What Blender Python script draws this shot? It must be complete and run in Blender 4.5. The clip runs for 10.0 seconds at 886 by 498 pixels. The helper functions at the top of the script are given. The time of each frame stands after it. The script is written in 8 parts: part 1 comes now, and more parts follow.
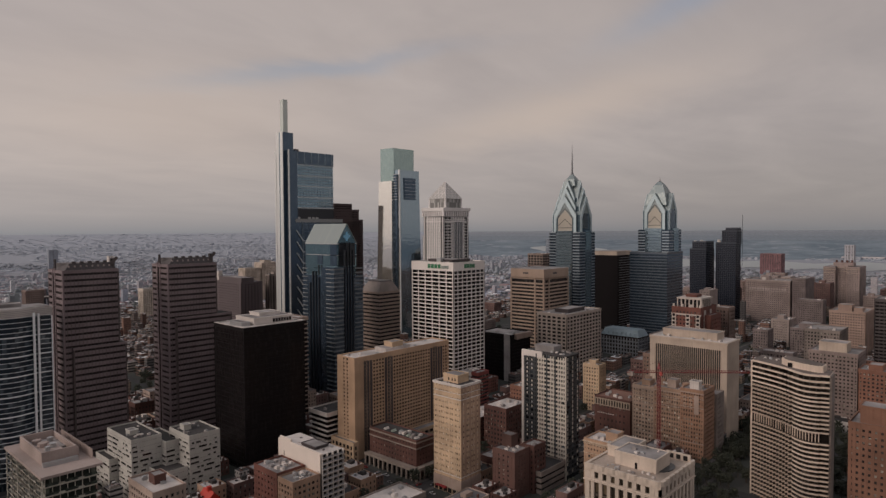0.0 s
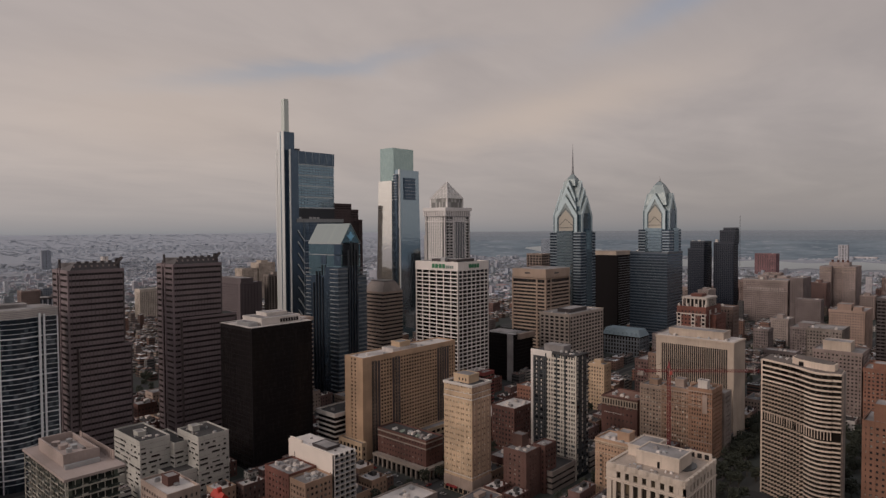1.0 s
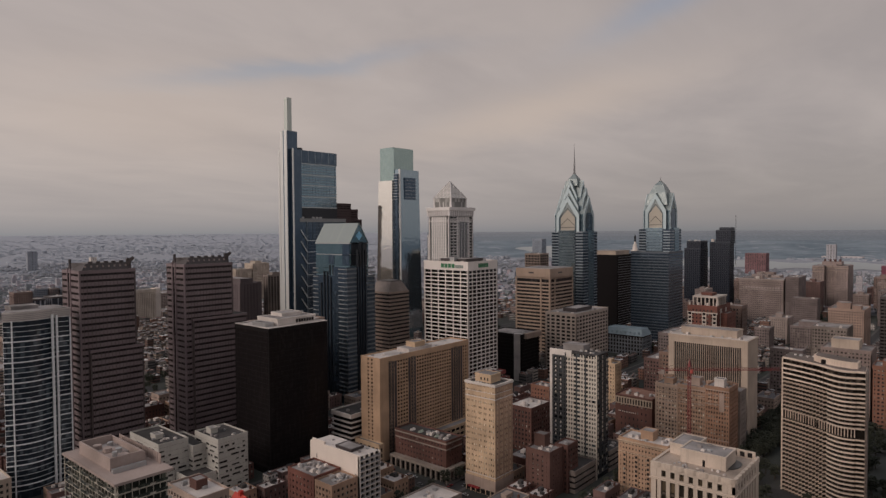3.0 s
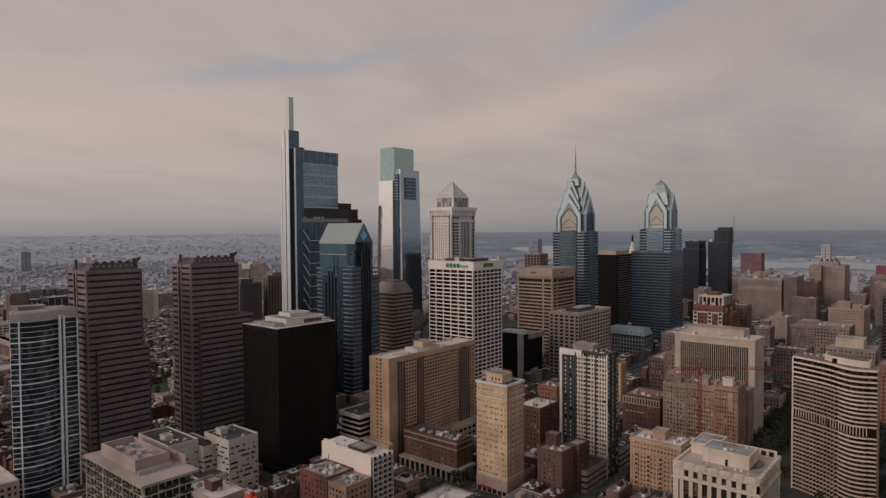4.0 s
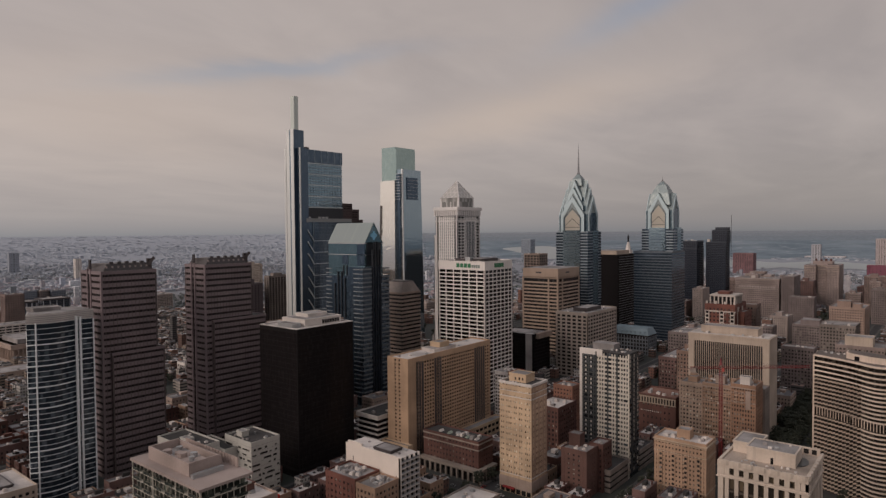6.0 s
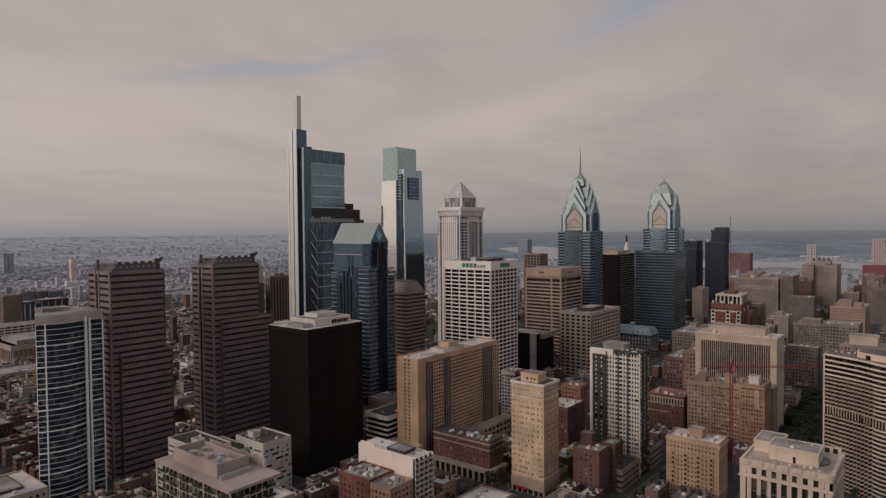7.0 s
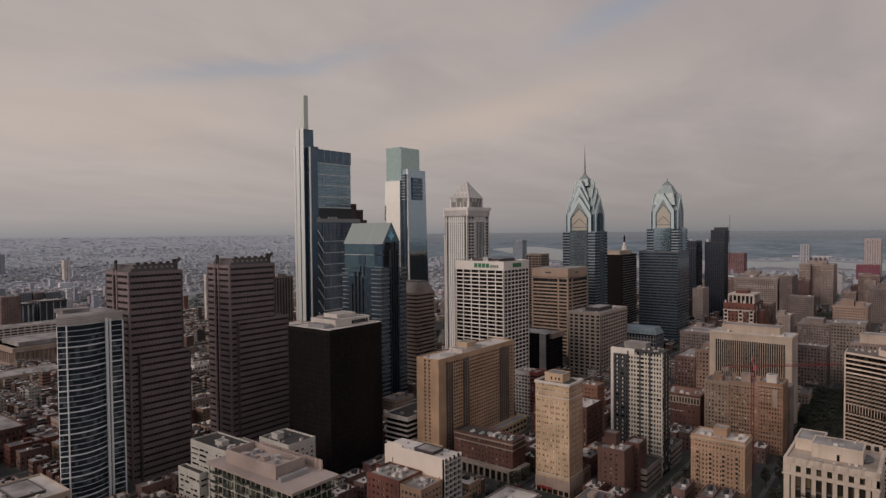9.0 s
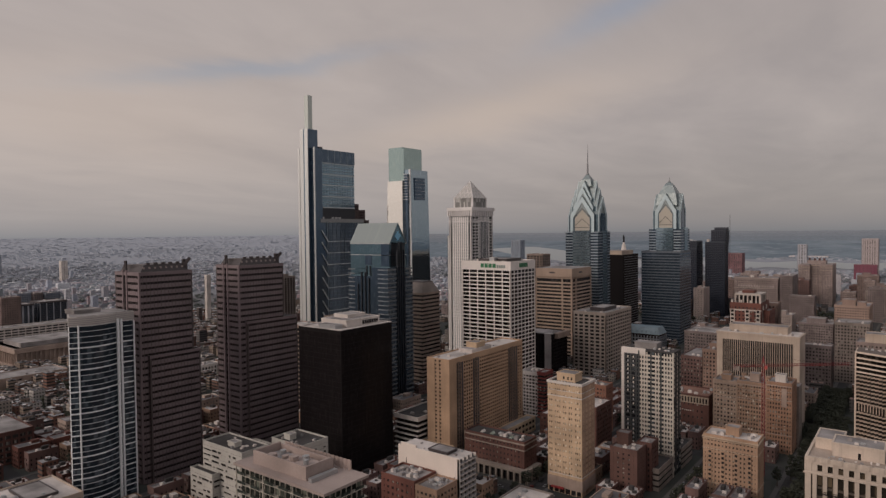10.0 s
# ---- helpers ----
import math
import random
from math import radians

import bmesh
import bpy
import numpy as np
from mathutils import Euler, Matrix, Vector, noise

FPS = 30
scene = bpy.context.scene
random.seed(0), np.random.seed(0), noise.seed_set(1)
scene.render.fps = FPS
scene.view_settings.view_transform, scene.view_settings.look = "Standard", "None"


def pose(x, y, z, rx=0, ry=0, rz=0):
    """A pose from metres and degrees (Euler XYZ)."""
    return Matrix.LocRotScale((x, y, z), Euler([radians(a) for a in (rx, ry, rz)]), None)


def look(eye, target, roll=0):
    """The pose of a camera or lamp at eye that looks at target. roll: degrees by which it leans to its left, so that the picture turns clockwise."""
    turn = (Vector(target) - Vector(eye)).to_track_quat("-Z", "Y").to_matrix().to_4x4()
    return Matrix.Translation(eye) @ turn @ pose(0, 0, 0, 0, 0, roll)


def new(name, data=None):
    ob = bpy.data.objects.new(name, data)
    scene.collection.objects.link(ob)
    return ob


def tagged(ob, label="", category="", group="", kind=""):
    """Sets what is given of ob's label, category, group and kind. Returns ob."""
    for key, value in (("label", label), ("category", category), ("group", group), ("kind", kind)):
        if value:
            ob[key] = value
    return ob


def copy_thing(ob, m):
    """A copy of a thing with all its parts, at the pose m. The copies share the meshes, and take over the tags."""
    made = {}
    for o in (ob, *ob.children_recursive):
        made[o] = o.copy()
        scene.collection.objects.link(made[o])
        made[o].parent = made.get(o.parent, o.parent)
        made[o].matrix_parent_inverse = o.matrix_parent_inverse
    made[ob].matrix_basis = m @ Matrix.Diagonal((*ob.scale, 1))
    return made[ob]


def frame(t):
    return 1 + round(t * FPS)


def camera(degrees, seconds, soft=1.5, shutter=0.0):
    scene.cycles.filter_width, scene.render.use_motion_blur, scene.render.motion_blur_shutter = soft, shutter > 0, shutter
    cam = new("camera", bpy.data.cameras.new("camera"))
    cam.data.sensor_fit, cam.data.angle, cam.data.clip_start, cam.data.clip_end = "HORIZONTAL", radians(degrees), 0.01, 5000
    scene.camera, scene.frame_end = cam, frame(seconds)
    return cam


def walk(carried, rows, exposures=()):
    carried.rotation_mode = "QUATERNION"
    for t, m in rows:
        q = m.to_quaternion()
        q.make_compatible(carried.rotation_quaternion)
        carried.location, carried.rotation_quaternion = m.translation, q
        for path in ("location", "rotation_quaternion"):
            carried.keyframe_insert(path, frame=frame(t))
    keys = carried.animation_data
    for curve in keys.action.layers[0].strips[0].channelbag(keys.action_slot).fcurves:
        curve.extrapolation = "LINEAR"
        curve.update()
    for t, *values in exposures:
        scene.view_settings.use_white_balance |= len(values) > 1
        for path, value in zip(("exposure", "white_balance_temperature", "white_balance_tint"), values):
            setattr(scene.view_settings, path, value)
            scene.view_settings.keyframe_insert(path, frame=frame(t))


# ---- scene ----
cam = camera(69.8, 10.0, soft=1.4)
PATH = [
    (0, (0.92, 3.24, 175.40), (-66.982, 76.574, 172.182), -0.34),
    (0.5, (-3.93, -0.24, 175.13), (-71.408, 73.487, 171.929), -0.35),
    (1, (-8.80, -3.70, 174.86), (-75.858, 70.421, 171.688), -0.36),
    (1.5, (-13.70, -7.12, 174.62), (-80.329, 67.376, 171.460), -0.37),
    (2, (-18.60, -10.53, 174.38), (-84.816, 64.348, 171.245), -0.39),
    (2.5, (-23.52, -13.90, 174.16), (-89.316, 61.336, 171.043), -0.40),
    (4, (-38.26, -23.92, 173.57), (-102.841, 52.368, 170.511), -0.43),
    (4.5, (-43.15, -27.22, 173.40), (-107.345, 49.395, 170.360), -0.44),
    (5, (-48.03, -30.51, 173.24), (-111.838, 46.426, 170.221), -0.46),
    (5.5, (-52.89, -33.79, 173.09), (-116.317, 43.459, 170.095), -0.47),
    (7, (-67.27, -43.58, 172.74), (-129.626, 34.548, 169.793), -0.50),
    (7.5, (-71.99, -46.83, 172.64), (-134.004, 31.567, 169.718), -0.51),
    (8, (-76.66, -50.07, 172.56), (-138.347, 28.577, 169.655), -0.52),
    (8.5, (-81.28, -53.32, 172.49), (-142.649, 25.576, 169.605), -0.54),
    (9, (-85.84, -56.57, 172.44), (-146.907, 22.562, 169.568), -0.55),
    (9.5, (-90.33, -59.82, 172.40), (-151.115, 19.532, 169.544), -0.56),
    (10, (-94.76, -63.08, 172.37), (-155.271, 16.484, 169.533), -0.57),
]
walk(cam, [(t, look(eye, target, roll)) for t, eye, target, roll in PATH])

# ---- light ----
SUN_DIR = Vector((0.30, 0.80, -0.42)).normalized()   # the way the light travels
sun = new("sun", bpy.data.lights.new("sun", "SUN"))
sun.data.energy, sun.data.angle, sun.data.color = 1.35, radians(36), (1.0, 0.845, 0.735)
sun.matrix_world = look((0, 0, 900), Vector((0, 0, 900)) + SUN_DIR)
scene.view_settings.exposure = 0.0


def sky_world():
    w = bpy.data.worlds.new("overcast_sky")
    w.use_nodes = True
    nt = w.node_tree
    nt.nodes.clear()
    N, L = nt.nodes.new, nt.links.new

    def math_node(op, a, b=None, c=None):
        n = N("ShaderNodeMath")
        n.operation = op
        for i, v in enumerate((a, b, c)):
            if v is None:
                continue
            if isinstance(v, (int, float)):
                n.inputs[i].default_value = v
            else:
                L(v, n.inputs[i])
        return n.outputs[0]

    coord = N("ShaderNodeTexCoord")
    sep = N("ShaderNodeSeparateXYZ")
    L(coord.outputs["Generated"], sep.inputs[0])
    x, y, z = sep.outputs
    # azimuth to the left of +y and elevation, both in degrees
    az = math_node("MULTIPLY", math_node("ARCTAN2", math_node("MULTIPLY", x, -1.0), y), 57.2958)
    el = math_node("MULTIPLY", math_node("ARCSINE", z), 57.2958)
    # cloud deck seen from below: stretched towards the horizon
    deck = math_node("MAXIMUM", math_node("ADD", z, 0.10), 0.03)
    comb = N("ShaderNodeCombineXYZ")
    L(math_node("DIVIDE", x, deck), comb.inputs[0])
    L(math_node("DIVIDE", y, deck), comb.inputs[1])

    def clouds(scale, detail, offset, rough=0.55, distort=0.6):
        mp = N("ShaderNodeMapping")
        mp.inputs["Location"].default_value = offset
        mp.inputs["Rotation"].default_value = (0, 0, radians(28))
        mp.inputs["Scale"].default_value = (1.0, 0.55, 1.0)
        L(comb.outputs[0], mp.inputs[0])
        n = N("ShaderNodeTexNoise")
        n.inputs["Scale"].default_value, n.inputs["Detail"].default_value = scale, detail
        n.inputs["Roughness"].default_value, n.inputs["Distortion"].default_value = rough, distort
        L(mp.outputs[0], n.inputs["Vector"])
        return n.outputs[0]

    big, fine = clouds(0.55, 5, (3.1, 1.7, 0)), clouds(1.7, 8, (8.4, 2.2, 0))
    ramp = N("ShaderNodeValToRGB")
    ramp.color_ramp.elements[0].position, ramp.color_ramp.elements[0].color = 0.36, (*CLOUD_DARK, 1)
    ramp.color_ramp.elements[1].position, ramp.color_ramp.elements[1].color = 0.66, (*CLOUD_LIGHT, 1)
    L(math_node("ADD", math_node("MULTIPLY", big, 0.66), math_node("MULTIPLY", fine, 0.34)), ramp.inputs[0])
    # cooler and thicker overhead
    over = N("ShaderNodeMapRange")
    over.inputs["From Min"].default_value, over.inputs["From Max"].default_value = 24.0, 60.0
    L(el, over.inputs[0])
    roofed = N("ShaderNodeMix")
    roofed.data_type = "RGBA"
    L(over.outputs[0], roofed.inputs["Factor"])
    L(ramp.outputs[0], roofed.inputs["A"])
    roofed.inputs["B"].default_value = (*ZENITH, 1)
    # one long thin break in the cloud, and one at the upper edge
    wob = math_node("MULTIPLY", math_node("SUBTRACT", fine, 0.5), 3.4)

    def streak(az0, el0, slope, half_az, half_el):
        da = math_node("SUBTRACT", az, az0)
        de = math_node("ADD", math_node("SUBTRACT", math_node("SUBTRACT", el, el0), math_node("MULTIPLY", da, slope)), wob)
        q = math_node("ADD", math_node("POWER", math_node("DIVIDE", da, half_az), 2.0), math_node("POWER", math_node("DIVIDE", de, half_el), 2.0))
        return math_node("EXPONENT", math_node("MULTIPLY", q, -1.0))

    gaps = math_node("ADD", math_node("MULTIPLY", streak(54.0, 13.7, -0.15, 11.0, 0.75), 0.62), math_node("MULTIPLY", streak(21.0, 18.6, -0.33, 6.5, 1.3), 0.62))
    glow = math_node("ADD", streak(33.0, 10.0, -0.22, 13.0, 1.9), math_node("MULTIPLY", streak(66.0, 9.0, 0.0, 16.0, 4.5), 0.75))
    lit = N("ShaderNodeMix")
    lit.data_type = "RGBA"
    L(math_node("MINIMUM", math_node("MULTIPLY", glow, 0.7), 1.0), lit.inputs["Factor"])
    L(roofed.outputs["Result"], lit.inputs["A"])
    lit.inputs["B"].default_value = (*CLOUD_GLOW, 1)
    # brighter cloud round the veiled sun
    veil = math_node("ADD", 1.0, math_node("MULTIPLY", math_node("SUBTRACT", streak(158.0, 20.0, 0.0, 60.0, 32.0), math_node("MULTIPLY", streak(12.0, 2.0, 0.0, 22.0, 5.0), 0.21)), 0.85))
    # thin haze low over the horizon
    low = math_node("EXPONENT", math_node("MULTIPLY", math_node("MAXIMUM", el, 0.0), -0.22))
    haze = N("ShaderNodeMix")
    haze.data_type = "RGBA"
    L(math_node("MULTIPLY", low, 0.9), haze.inputs["Factor"])
    L(lit.outputs["Result"], haze.inputs["A"])
    haze.inputs["B"].default_value = (*HAZE, 1)
    bank = N("ShaderNodeMix")
    bank.data_type = "RGBA"
    L(math_node("MULTIPLY", math_node("EXPONENT", math_node("MULTIPLY", math_node("MAXIMUM", math_node("ADD", el, 0.2), 0.0), -0.85)), 0.80), bank.inputs["Factor"])
    L(haze.outputs["Result"], bank.inputs["A"])
    bank.inputs["B"].default_value = (*HAZE_BANK, 1)
    sky = N("ShaderNodeTexSky")
    sky.sky_type, sky.sun_disc = "NISHITA", False
    sky.sun_elevation, sky.sun_rotation = radians(26), radians(200)
    open_sky, deck_bg, mix, out = N("ShaderNodeBackground"), N("ShaderNodeBackground"), N("ShaderNodeMixShader"), N("ShaderNodeOutputWorld")
    L(sky.outputs[0], open_sky.inputs[0])
    open_sky.inputs[1].default_value = 0.10
    L(bank.outputs["Result"], deck_bg.inputs[0])
    L(math_node("MULTIPLY", veil, SKY_STRENGTH), deck_bg.inputs[1])
    L(math_node("SUBTRACT", 0.97, math_node("MULTIPLY", gaps, 0.55)), mix.inputs[0])
    L(open_sky.outputs[0], mix.inputs[1])
    L(deck_bg.outputs[0], mix.inputs[2])
    L(mix.outputs[0], out.inputs[0])
    scene.world = w


CLOUD_DARK, CLOUD_LIGHT, CLOUD_GLOW, HAZE = (0.362, 0.318, 0.306), (0.49, 0.425, 0.395), (0.56, 0.455, 0.385), (0.352, 0.317, 0.311)
HAZE_BANK = (0.212, 0.218, 0.234)
ZENITH = (0.36, 0.375, 0.41)
SKY_STRENGTH = 1.0
sky_world()

# ---- materials ----
MATS = {}


def shader(name):
    m = bpy.data.materials.new(name)
    m.use_nodes = True
    nt = m.node_tree
    return m, nt, nt.nodes["Principled BSDF"]


def node(nt, kind, **inputs):
    n = nt.nodes.new(kind)
    for key, v in inputs.items():
        n.inputs[key.replace("_", " ")].default_value = v
    return n


def mixed(nt, fac, a, b, mode="MIX"):
    n = nt.nodes.new("ShaderNodeMix")
    n.data_type, n.blend_type = "RGBA", mode
    for key, v in (("Factor", fac), ("A", a), ("B", b)):
        if isinstance(v, (int, float)):
            n.inputs[key].default_value = v
        elif isinstance(v, tuple):
            n.inputs[key].default_value = (*v[:3], 1)
        else:
            nt.links.new(v, n.inputs[key])
    return n.outputs["Result"]


def wall(name, color, rough=0.8, grime=0.35, grain=0.5, streaks=0.5):
    """Masonry, concrete or render: blotches, rain streaks running down and fine grain."""
    if name in MATS:
        return MATS[name]
    color = (color[0] * 1.01, color[1] * 0.975, color[2] * 0.98)      # warm, slightly rosy masonry
    m, nt, p = shader(name)
    L = nt.links.new
    pos = nt.nodes.new("ShaderNodeNewGeometry").outputs["Position"]
    blot = node(nt, "ShaderNodeTexNoise", Scale=0.06, Detail=4.0)
    L(pos, blot.inputs["Vector"])
    mp = nt.nodes.new("ShaderNodeMapping")
    mp.inputs["Scale"].default_value = (0.9, 0.9, 0.035)
    L(pos, mp.inputs[0])
    run = node(nt, "ShaderNodeTexNoise", Scale=1.0, Detail=3.0)
    L(mp.outputs[0], run.inputs["Vector"])
    fine = node(nt, "ShaderNodeTexNoise", Scale=1.6, Detail=3.0, Roughness=0.7)
    L(pos, fine.inputs["Vector"])
    dark = tuple(c * (1 - grime) for c in color)
    lift = tuple(min(1, c * (1 + 0.3 * grime)) for c in color)
    rm = nt.nodes.new("ShaderNodeMapRange")
    rm.inputs["From Min"].default_value, rm.inputs["From Max"].default_value = 0.35, 0.68
    L(blot.outputs[0], rm.inputs[0])
    c = mixed(nt, rm.outputs[0], dark, lift)
    rr = nt.nodes.new("ShaderNodeMapRange")
    rr.inputs["From Min"].default_value, rr.inputs["From Max"].default_value = 0.52, 0.75
    rr.inputs["To Max"].default_value = streaks
    L(run.outputs[0], rr.inputs[0])
    c = mixed(nt, rr.outputs[0], c, tuple(v * 0.55 for v in color))
    g = nt.nodes.new("ShaderNodeMapRange")
    g.inputs["To Min"].default_value, g.inputs["To Max"].default_value = 1 - 0.4 * grain, 1 + 0.4 * grain
    L(fine.outputs[0], g.inputs[0])
    c = mixed(nt, 1.0, c, g.outputs[0], "MULTIPLY")
    L(c, p.inputs["Base Color"])
    p.inputs["Roughness"].default_value = rough
    bump = node(nt, "ShaderNodeBump", Strength=0.25, Distance=0.08)
    L(fine.outputs[0], bump.inputs["Height"])
    L(bump.outputs[0], p.inputs["Normal"])
    MATS[name] = m
    return m


def glass(name, dark, light, share=0.25, cell=(3.0, 3.0, 3.6), rough=0.12, metal=0.0, spec=0.5):
    """Window glass: every pane has its own blind or depth, a slight warp, and reflects the sky."""
    if name in MATS:
        return MATS[name]
    m, nt, p = shader(name)
    L = nt.links.new
    pos = nt.nodes.new("ShaderNodeNewGeometry").outputs["Position"]
    sc = nt.nodes.new("ShaderNodeVectorMath")
    sc.operation = "DIVIDE"
    L(pos, sc.inputs[0])
    sc.inputs[1].default_value = cell
    fl = nt.nodes.new("ShaderNodeVectorMath")
    fl.operation = "FLOOR"
    L(sc.outputs[0], fl.inputs[0])
    wn = nt.nodes.new("ShaderNodeTexWhiteNoise")
    L(fl.outputs[0], wn.inputs["Vector"])
    ramp = nt.nodes.new("ShaderNodeValToRGB")
    e = ramp.color_ramp.elements
    e[0].position, e[0].color = 0.0, (*dark, 1)
    e[1].position, e[1].color = 1.0, (*light, 1)
    mid = e.new(1 - share)
    mid.color = (*[a * 0.92 + b * 0.08 for a, b in zip(dark, light)], 1)
    L(wn.outputs["Value"], ramp.inputs[0])
    L(ramp.outputs[0], p.inputs["Base Color"])
    p.inputs["Roughness"].default_value, p.inputs["Metallic"].default_value = rough, metal
    p.inputs["Specular IOR Level"].default_value = spec
    warp = node(nt, "ShaderNodeTexNoise", Scale=0.22, Detail=2.0)
    L(pos, warp.inputs["Vector"])
    bump = node(nt, "ShaderNodeBump", Strength=0.12, Distance=0.6)
    L(warp.outputs[0], bump.inputs["Height"])
    L(bump.outputs[0], p.inputs["Normal"])
    MATS[name] = m
    return m


def plain(name, color, rough=0.6, metal=0.0, vary=0.2):
    if name in MATS:
        return MATS[name]
    m, nt, p = shader(name)
    pos = nt.nodes.new("ShaderNodeNewGeometry").outputs["Position"]
    n = node(nt, "ShaderNodeTexNoise", Scale=0.5, Detail=5.0)
    nt.links.new(pos, n.inputs["Vector"])
    c = mixed(nt, n.outputs[0], tuple(v * (1 - vary) for v in color), tuple(min(1, v * (1 + vary)) for v in color))
    nt.links.new(c, p.inputs["Base Color"])
    p.inputs["Roughness"].default_value, p.inputs["Metallic"].default_value = rough, metal
    MATS[name] = m
    return m


ROOF_GREY = wall("roof_gravel_grey", (0.30, 0.285, 0.28), 0.95, 0.5, 0.6, 0.2)
ROOF_LIGHT = wall("roof_membrane_light", (0.58, 0.54, 0.51), 0.9, 0.4, 0.4, 0.2)
ROOF_DARK = wall("roof_tar", (0.055, 0.052, 0.052), 0.95, 0.4, 0.6, 0.2)
STEEL = plain("galvanised_steel", (0.42, 0.42, 0.43), 0.45, 0.7)
WHITE = wall("white_concrete", (0.66, 0.62, 0.58), 0.75, 0.22, 0.3, 0.4)
PANE = glass("window_glass", (0.020, 0.018, 0.020), (0.36, 0.33, 0.29), 0.22, (1.35, 1.35, 3.6))
PANE_DARK = glass("dark_window_glass", (0.018, 0.016, 0.017), (0.055, 0.05, 0.049), 0.3)

# ---- building kit ----


class Solid:
    """Collects boxes and prisms for one mesh."""

    def __init__(self):
        self.v, self.f = [], []

    def box(self, x0, x1, y0, y1, z0, z1):
        n = len(self.v)
        self.v += [(x0, y0, z0), (x1, y0, z0), (x1, y1, z0), (x0, y1, z0), (x0, y0, z1), (x1, y0, z1), (x1, y1, z1), (x0, y1, z1)]
        self.f += [tuple(n + i for i in q) for q in ((3, 2, 1, 0), (4, 5, 6, 7), (0, 1, 5, 4), (1, 2, 6, 5), (2, 3, 7, 6), (3, 0, 4, 7))]
        return self

    def prism(self, poly, z0, z1, top=None):
        """A polygon (counter-clockwise from above) drawn up from z0 to z1; top: another polygon for the upper end."""
        n, k = len(self.v), len(poly)
        self.v += [(x, y, z0) for x, y in poly] + [(x, y, z1) for x, y in (top or poly)]
        self.f += [tuple(n + i for i in reversed(range(k))), tuple(n + k + i for i in range(k))]
        self.f += [(n + i, n + (i + 1) % k, n + k + (i + 1) % k, n + k + i) for i in range(k)]
        return self

    def cone(self, poly, z0, apex):
        n, k = len(self.v), len(poly)
        self.v += [(x, y, z0) for x, y in poly] + [apex]
        self.f += [tuple(n + i for i in reversed(range(k)))] + [(n + i, n + (i + 1) % k, n + k) for i in range(k)]
        return self

    def gable(self, x0, x1, y0, y1, z0, z1, along="x"):
        """A wedge: ridge along x or y."""
        n = len(self.v)
        if along == "x":
            ym = (y0 + y1) / 2
            self.v += [(x0, y0, z0), (x1, y0, z0), (x1, y1, z0), (x0, y1, z0), (x0, ym, z1), (x1, ym, z1)]
            self.f += [tuple(n + i for i in q) for q in ((3, 2, 1, 0), (0, 1, 5, 4), (2, 3, 4, 5), (1, 2, 5), (3, 0, 4))]
        else:
            xm = (x0 + x1) / 2
            self.v += [(x0, y0, z0), (x1, y0, z0), (x1, y1, z0), (x0, y1, z0), (xm, y0, z1), (xm, y1, z1)]
            self.f += [tuple(n + i for i in q) for q in ((3, 2, 1, 0), (1, 2, 5, 4), (3, 0, 4, 5), (0, 1, 4), (2, 3, 5))]
        return self

    def hip(self, x0, x1, y0, y1, z0, z1, k, along="x"):
        """A wedge whose ridge is shortened to a share k of its length."""
        n, xm, ym = len(self.v), (x0 + x1) / 2, (y0 + y1) / 2
        self.v += [(x0, y0, z0), (x1, y0, z0), (x1, y1, z0), (x0, y1, z0)]
        if along == "x":
            self.v += [(xm - k * (xm - x0), ym, z1), (xm + k * (x1 - xm), ym, z1)]
            self.f += [tuple(n + i for i in q) for q in ((3, 2, 1, 0), (0, 1, 5, 4), (2, 3, 4, 5), (1, 2, 5), (3, 0, 4))]
        else:
            self.v += [(xm, ym - k * (ym - y0), z1), (xm, ym + k * (y1 - ym), z1)]
            self.f += [tuple(n + i for i in q) for q in ((3, 2, 1, 0), (1, 2, 5, 4), (3, 0, 4, 5), (0, 1, 4), (2, 3, 5))]
        return self

    def bar(self, a, b, w, d=None):
        """A square rod from a to b."""
        a, b = Vector(a), Vector(b)
        t = (b - a).normalized()
        s = t.cross(Vector((0, 0, 1)))
        s = s.normalized() if s.length > 1e-4 else Vector((1, 0, 0))
        u = s.cross(t) * (d or w) / 2
        s = s * w / 2
        n = len(self.v)
        self.v += [tuple(q) for c in (a, b) for q in (c - s - u, c + s - u, c + s + u, c - s + u)]
        self.f += [tuple(n + i for i in q) for q in ((0, 1, 2, 3), (7, 6, 5, 4), (0, 4, 5, 1), (1, 5, 6, 2), (2, 6, 7, 3), (3, 7, 4, 0))]
        return self

    def plate(self, outline, depth):
        """A flat outline in space, given thickness."""
        n, k = len(self.v), len(outline)
        self.v += [tuple(p) for p in outline] + [tuple(a + b for a, b in zip(p, depth)) for p in outline]
        self.f += [tuple(n + i for i in range(k)), tuple(n + k + i for i in reversed(range(k)))]
        self.f += [(n + i, n + k + i, n + k + (i + 1) % k, n + (i + 1) % k) for i in range(k)]
        return self

    def mesh(self, name):
        me = bpy.data.meshes.new(name)
        me.from_pydata(self.v, [], self.f)
        me.update()
        return me


def part(name, solid, material, parent, label="", kind=""):
    me = solid.mesh(name)
    me.materials.append(material)
    ob = new(name, me)
    ob.parent = parent
    return tagged(ob, label, kind=kind)


def thing(name, label, category, group="", kind=""):
    return tagged(new(name), label, category, group, kind)


def inset(x0, x1, y0, y1, d):
    return x0 + d, x1 - d, y0 + d, y1 - d


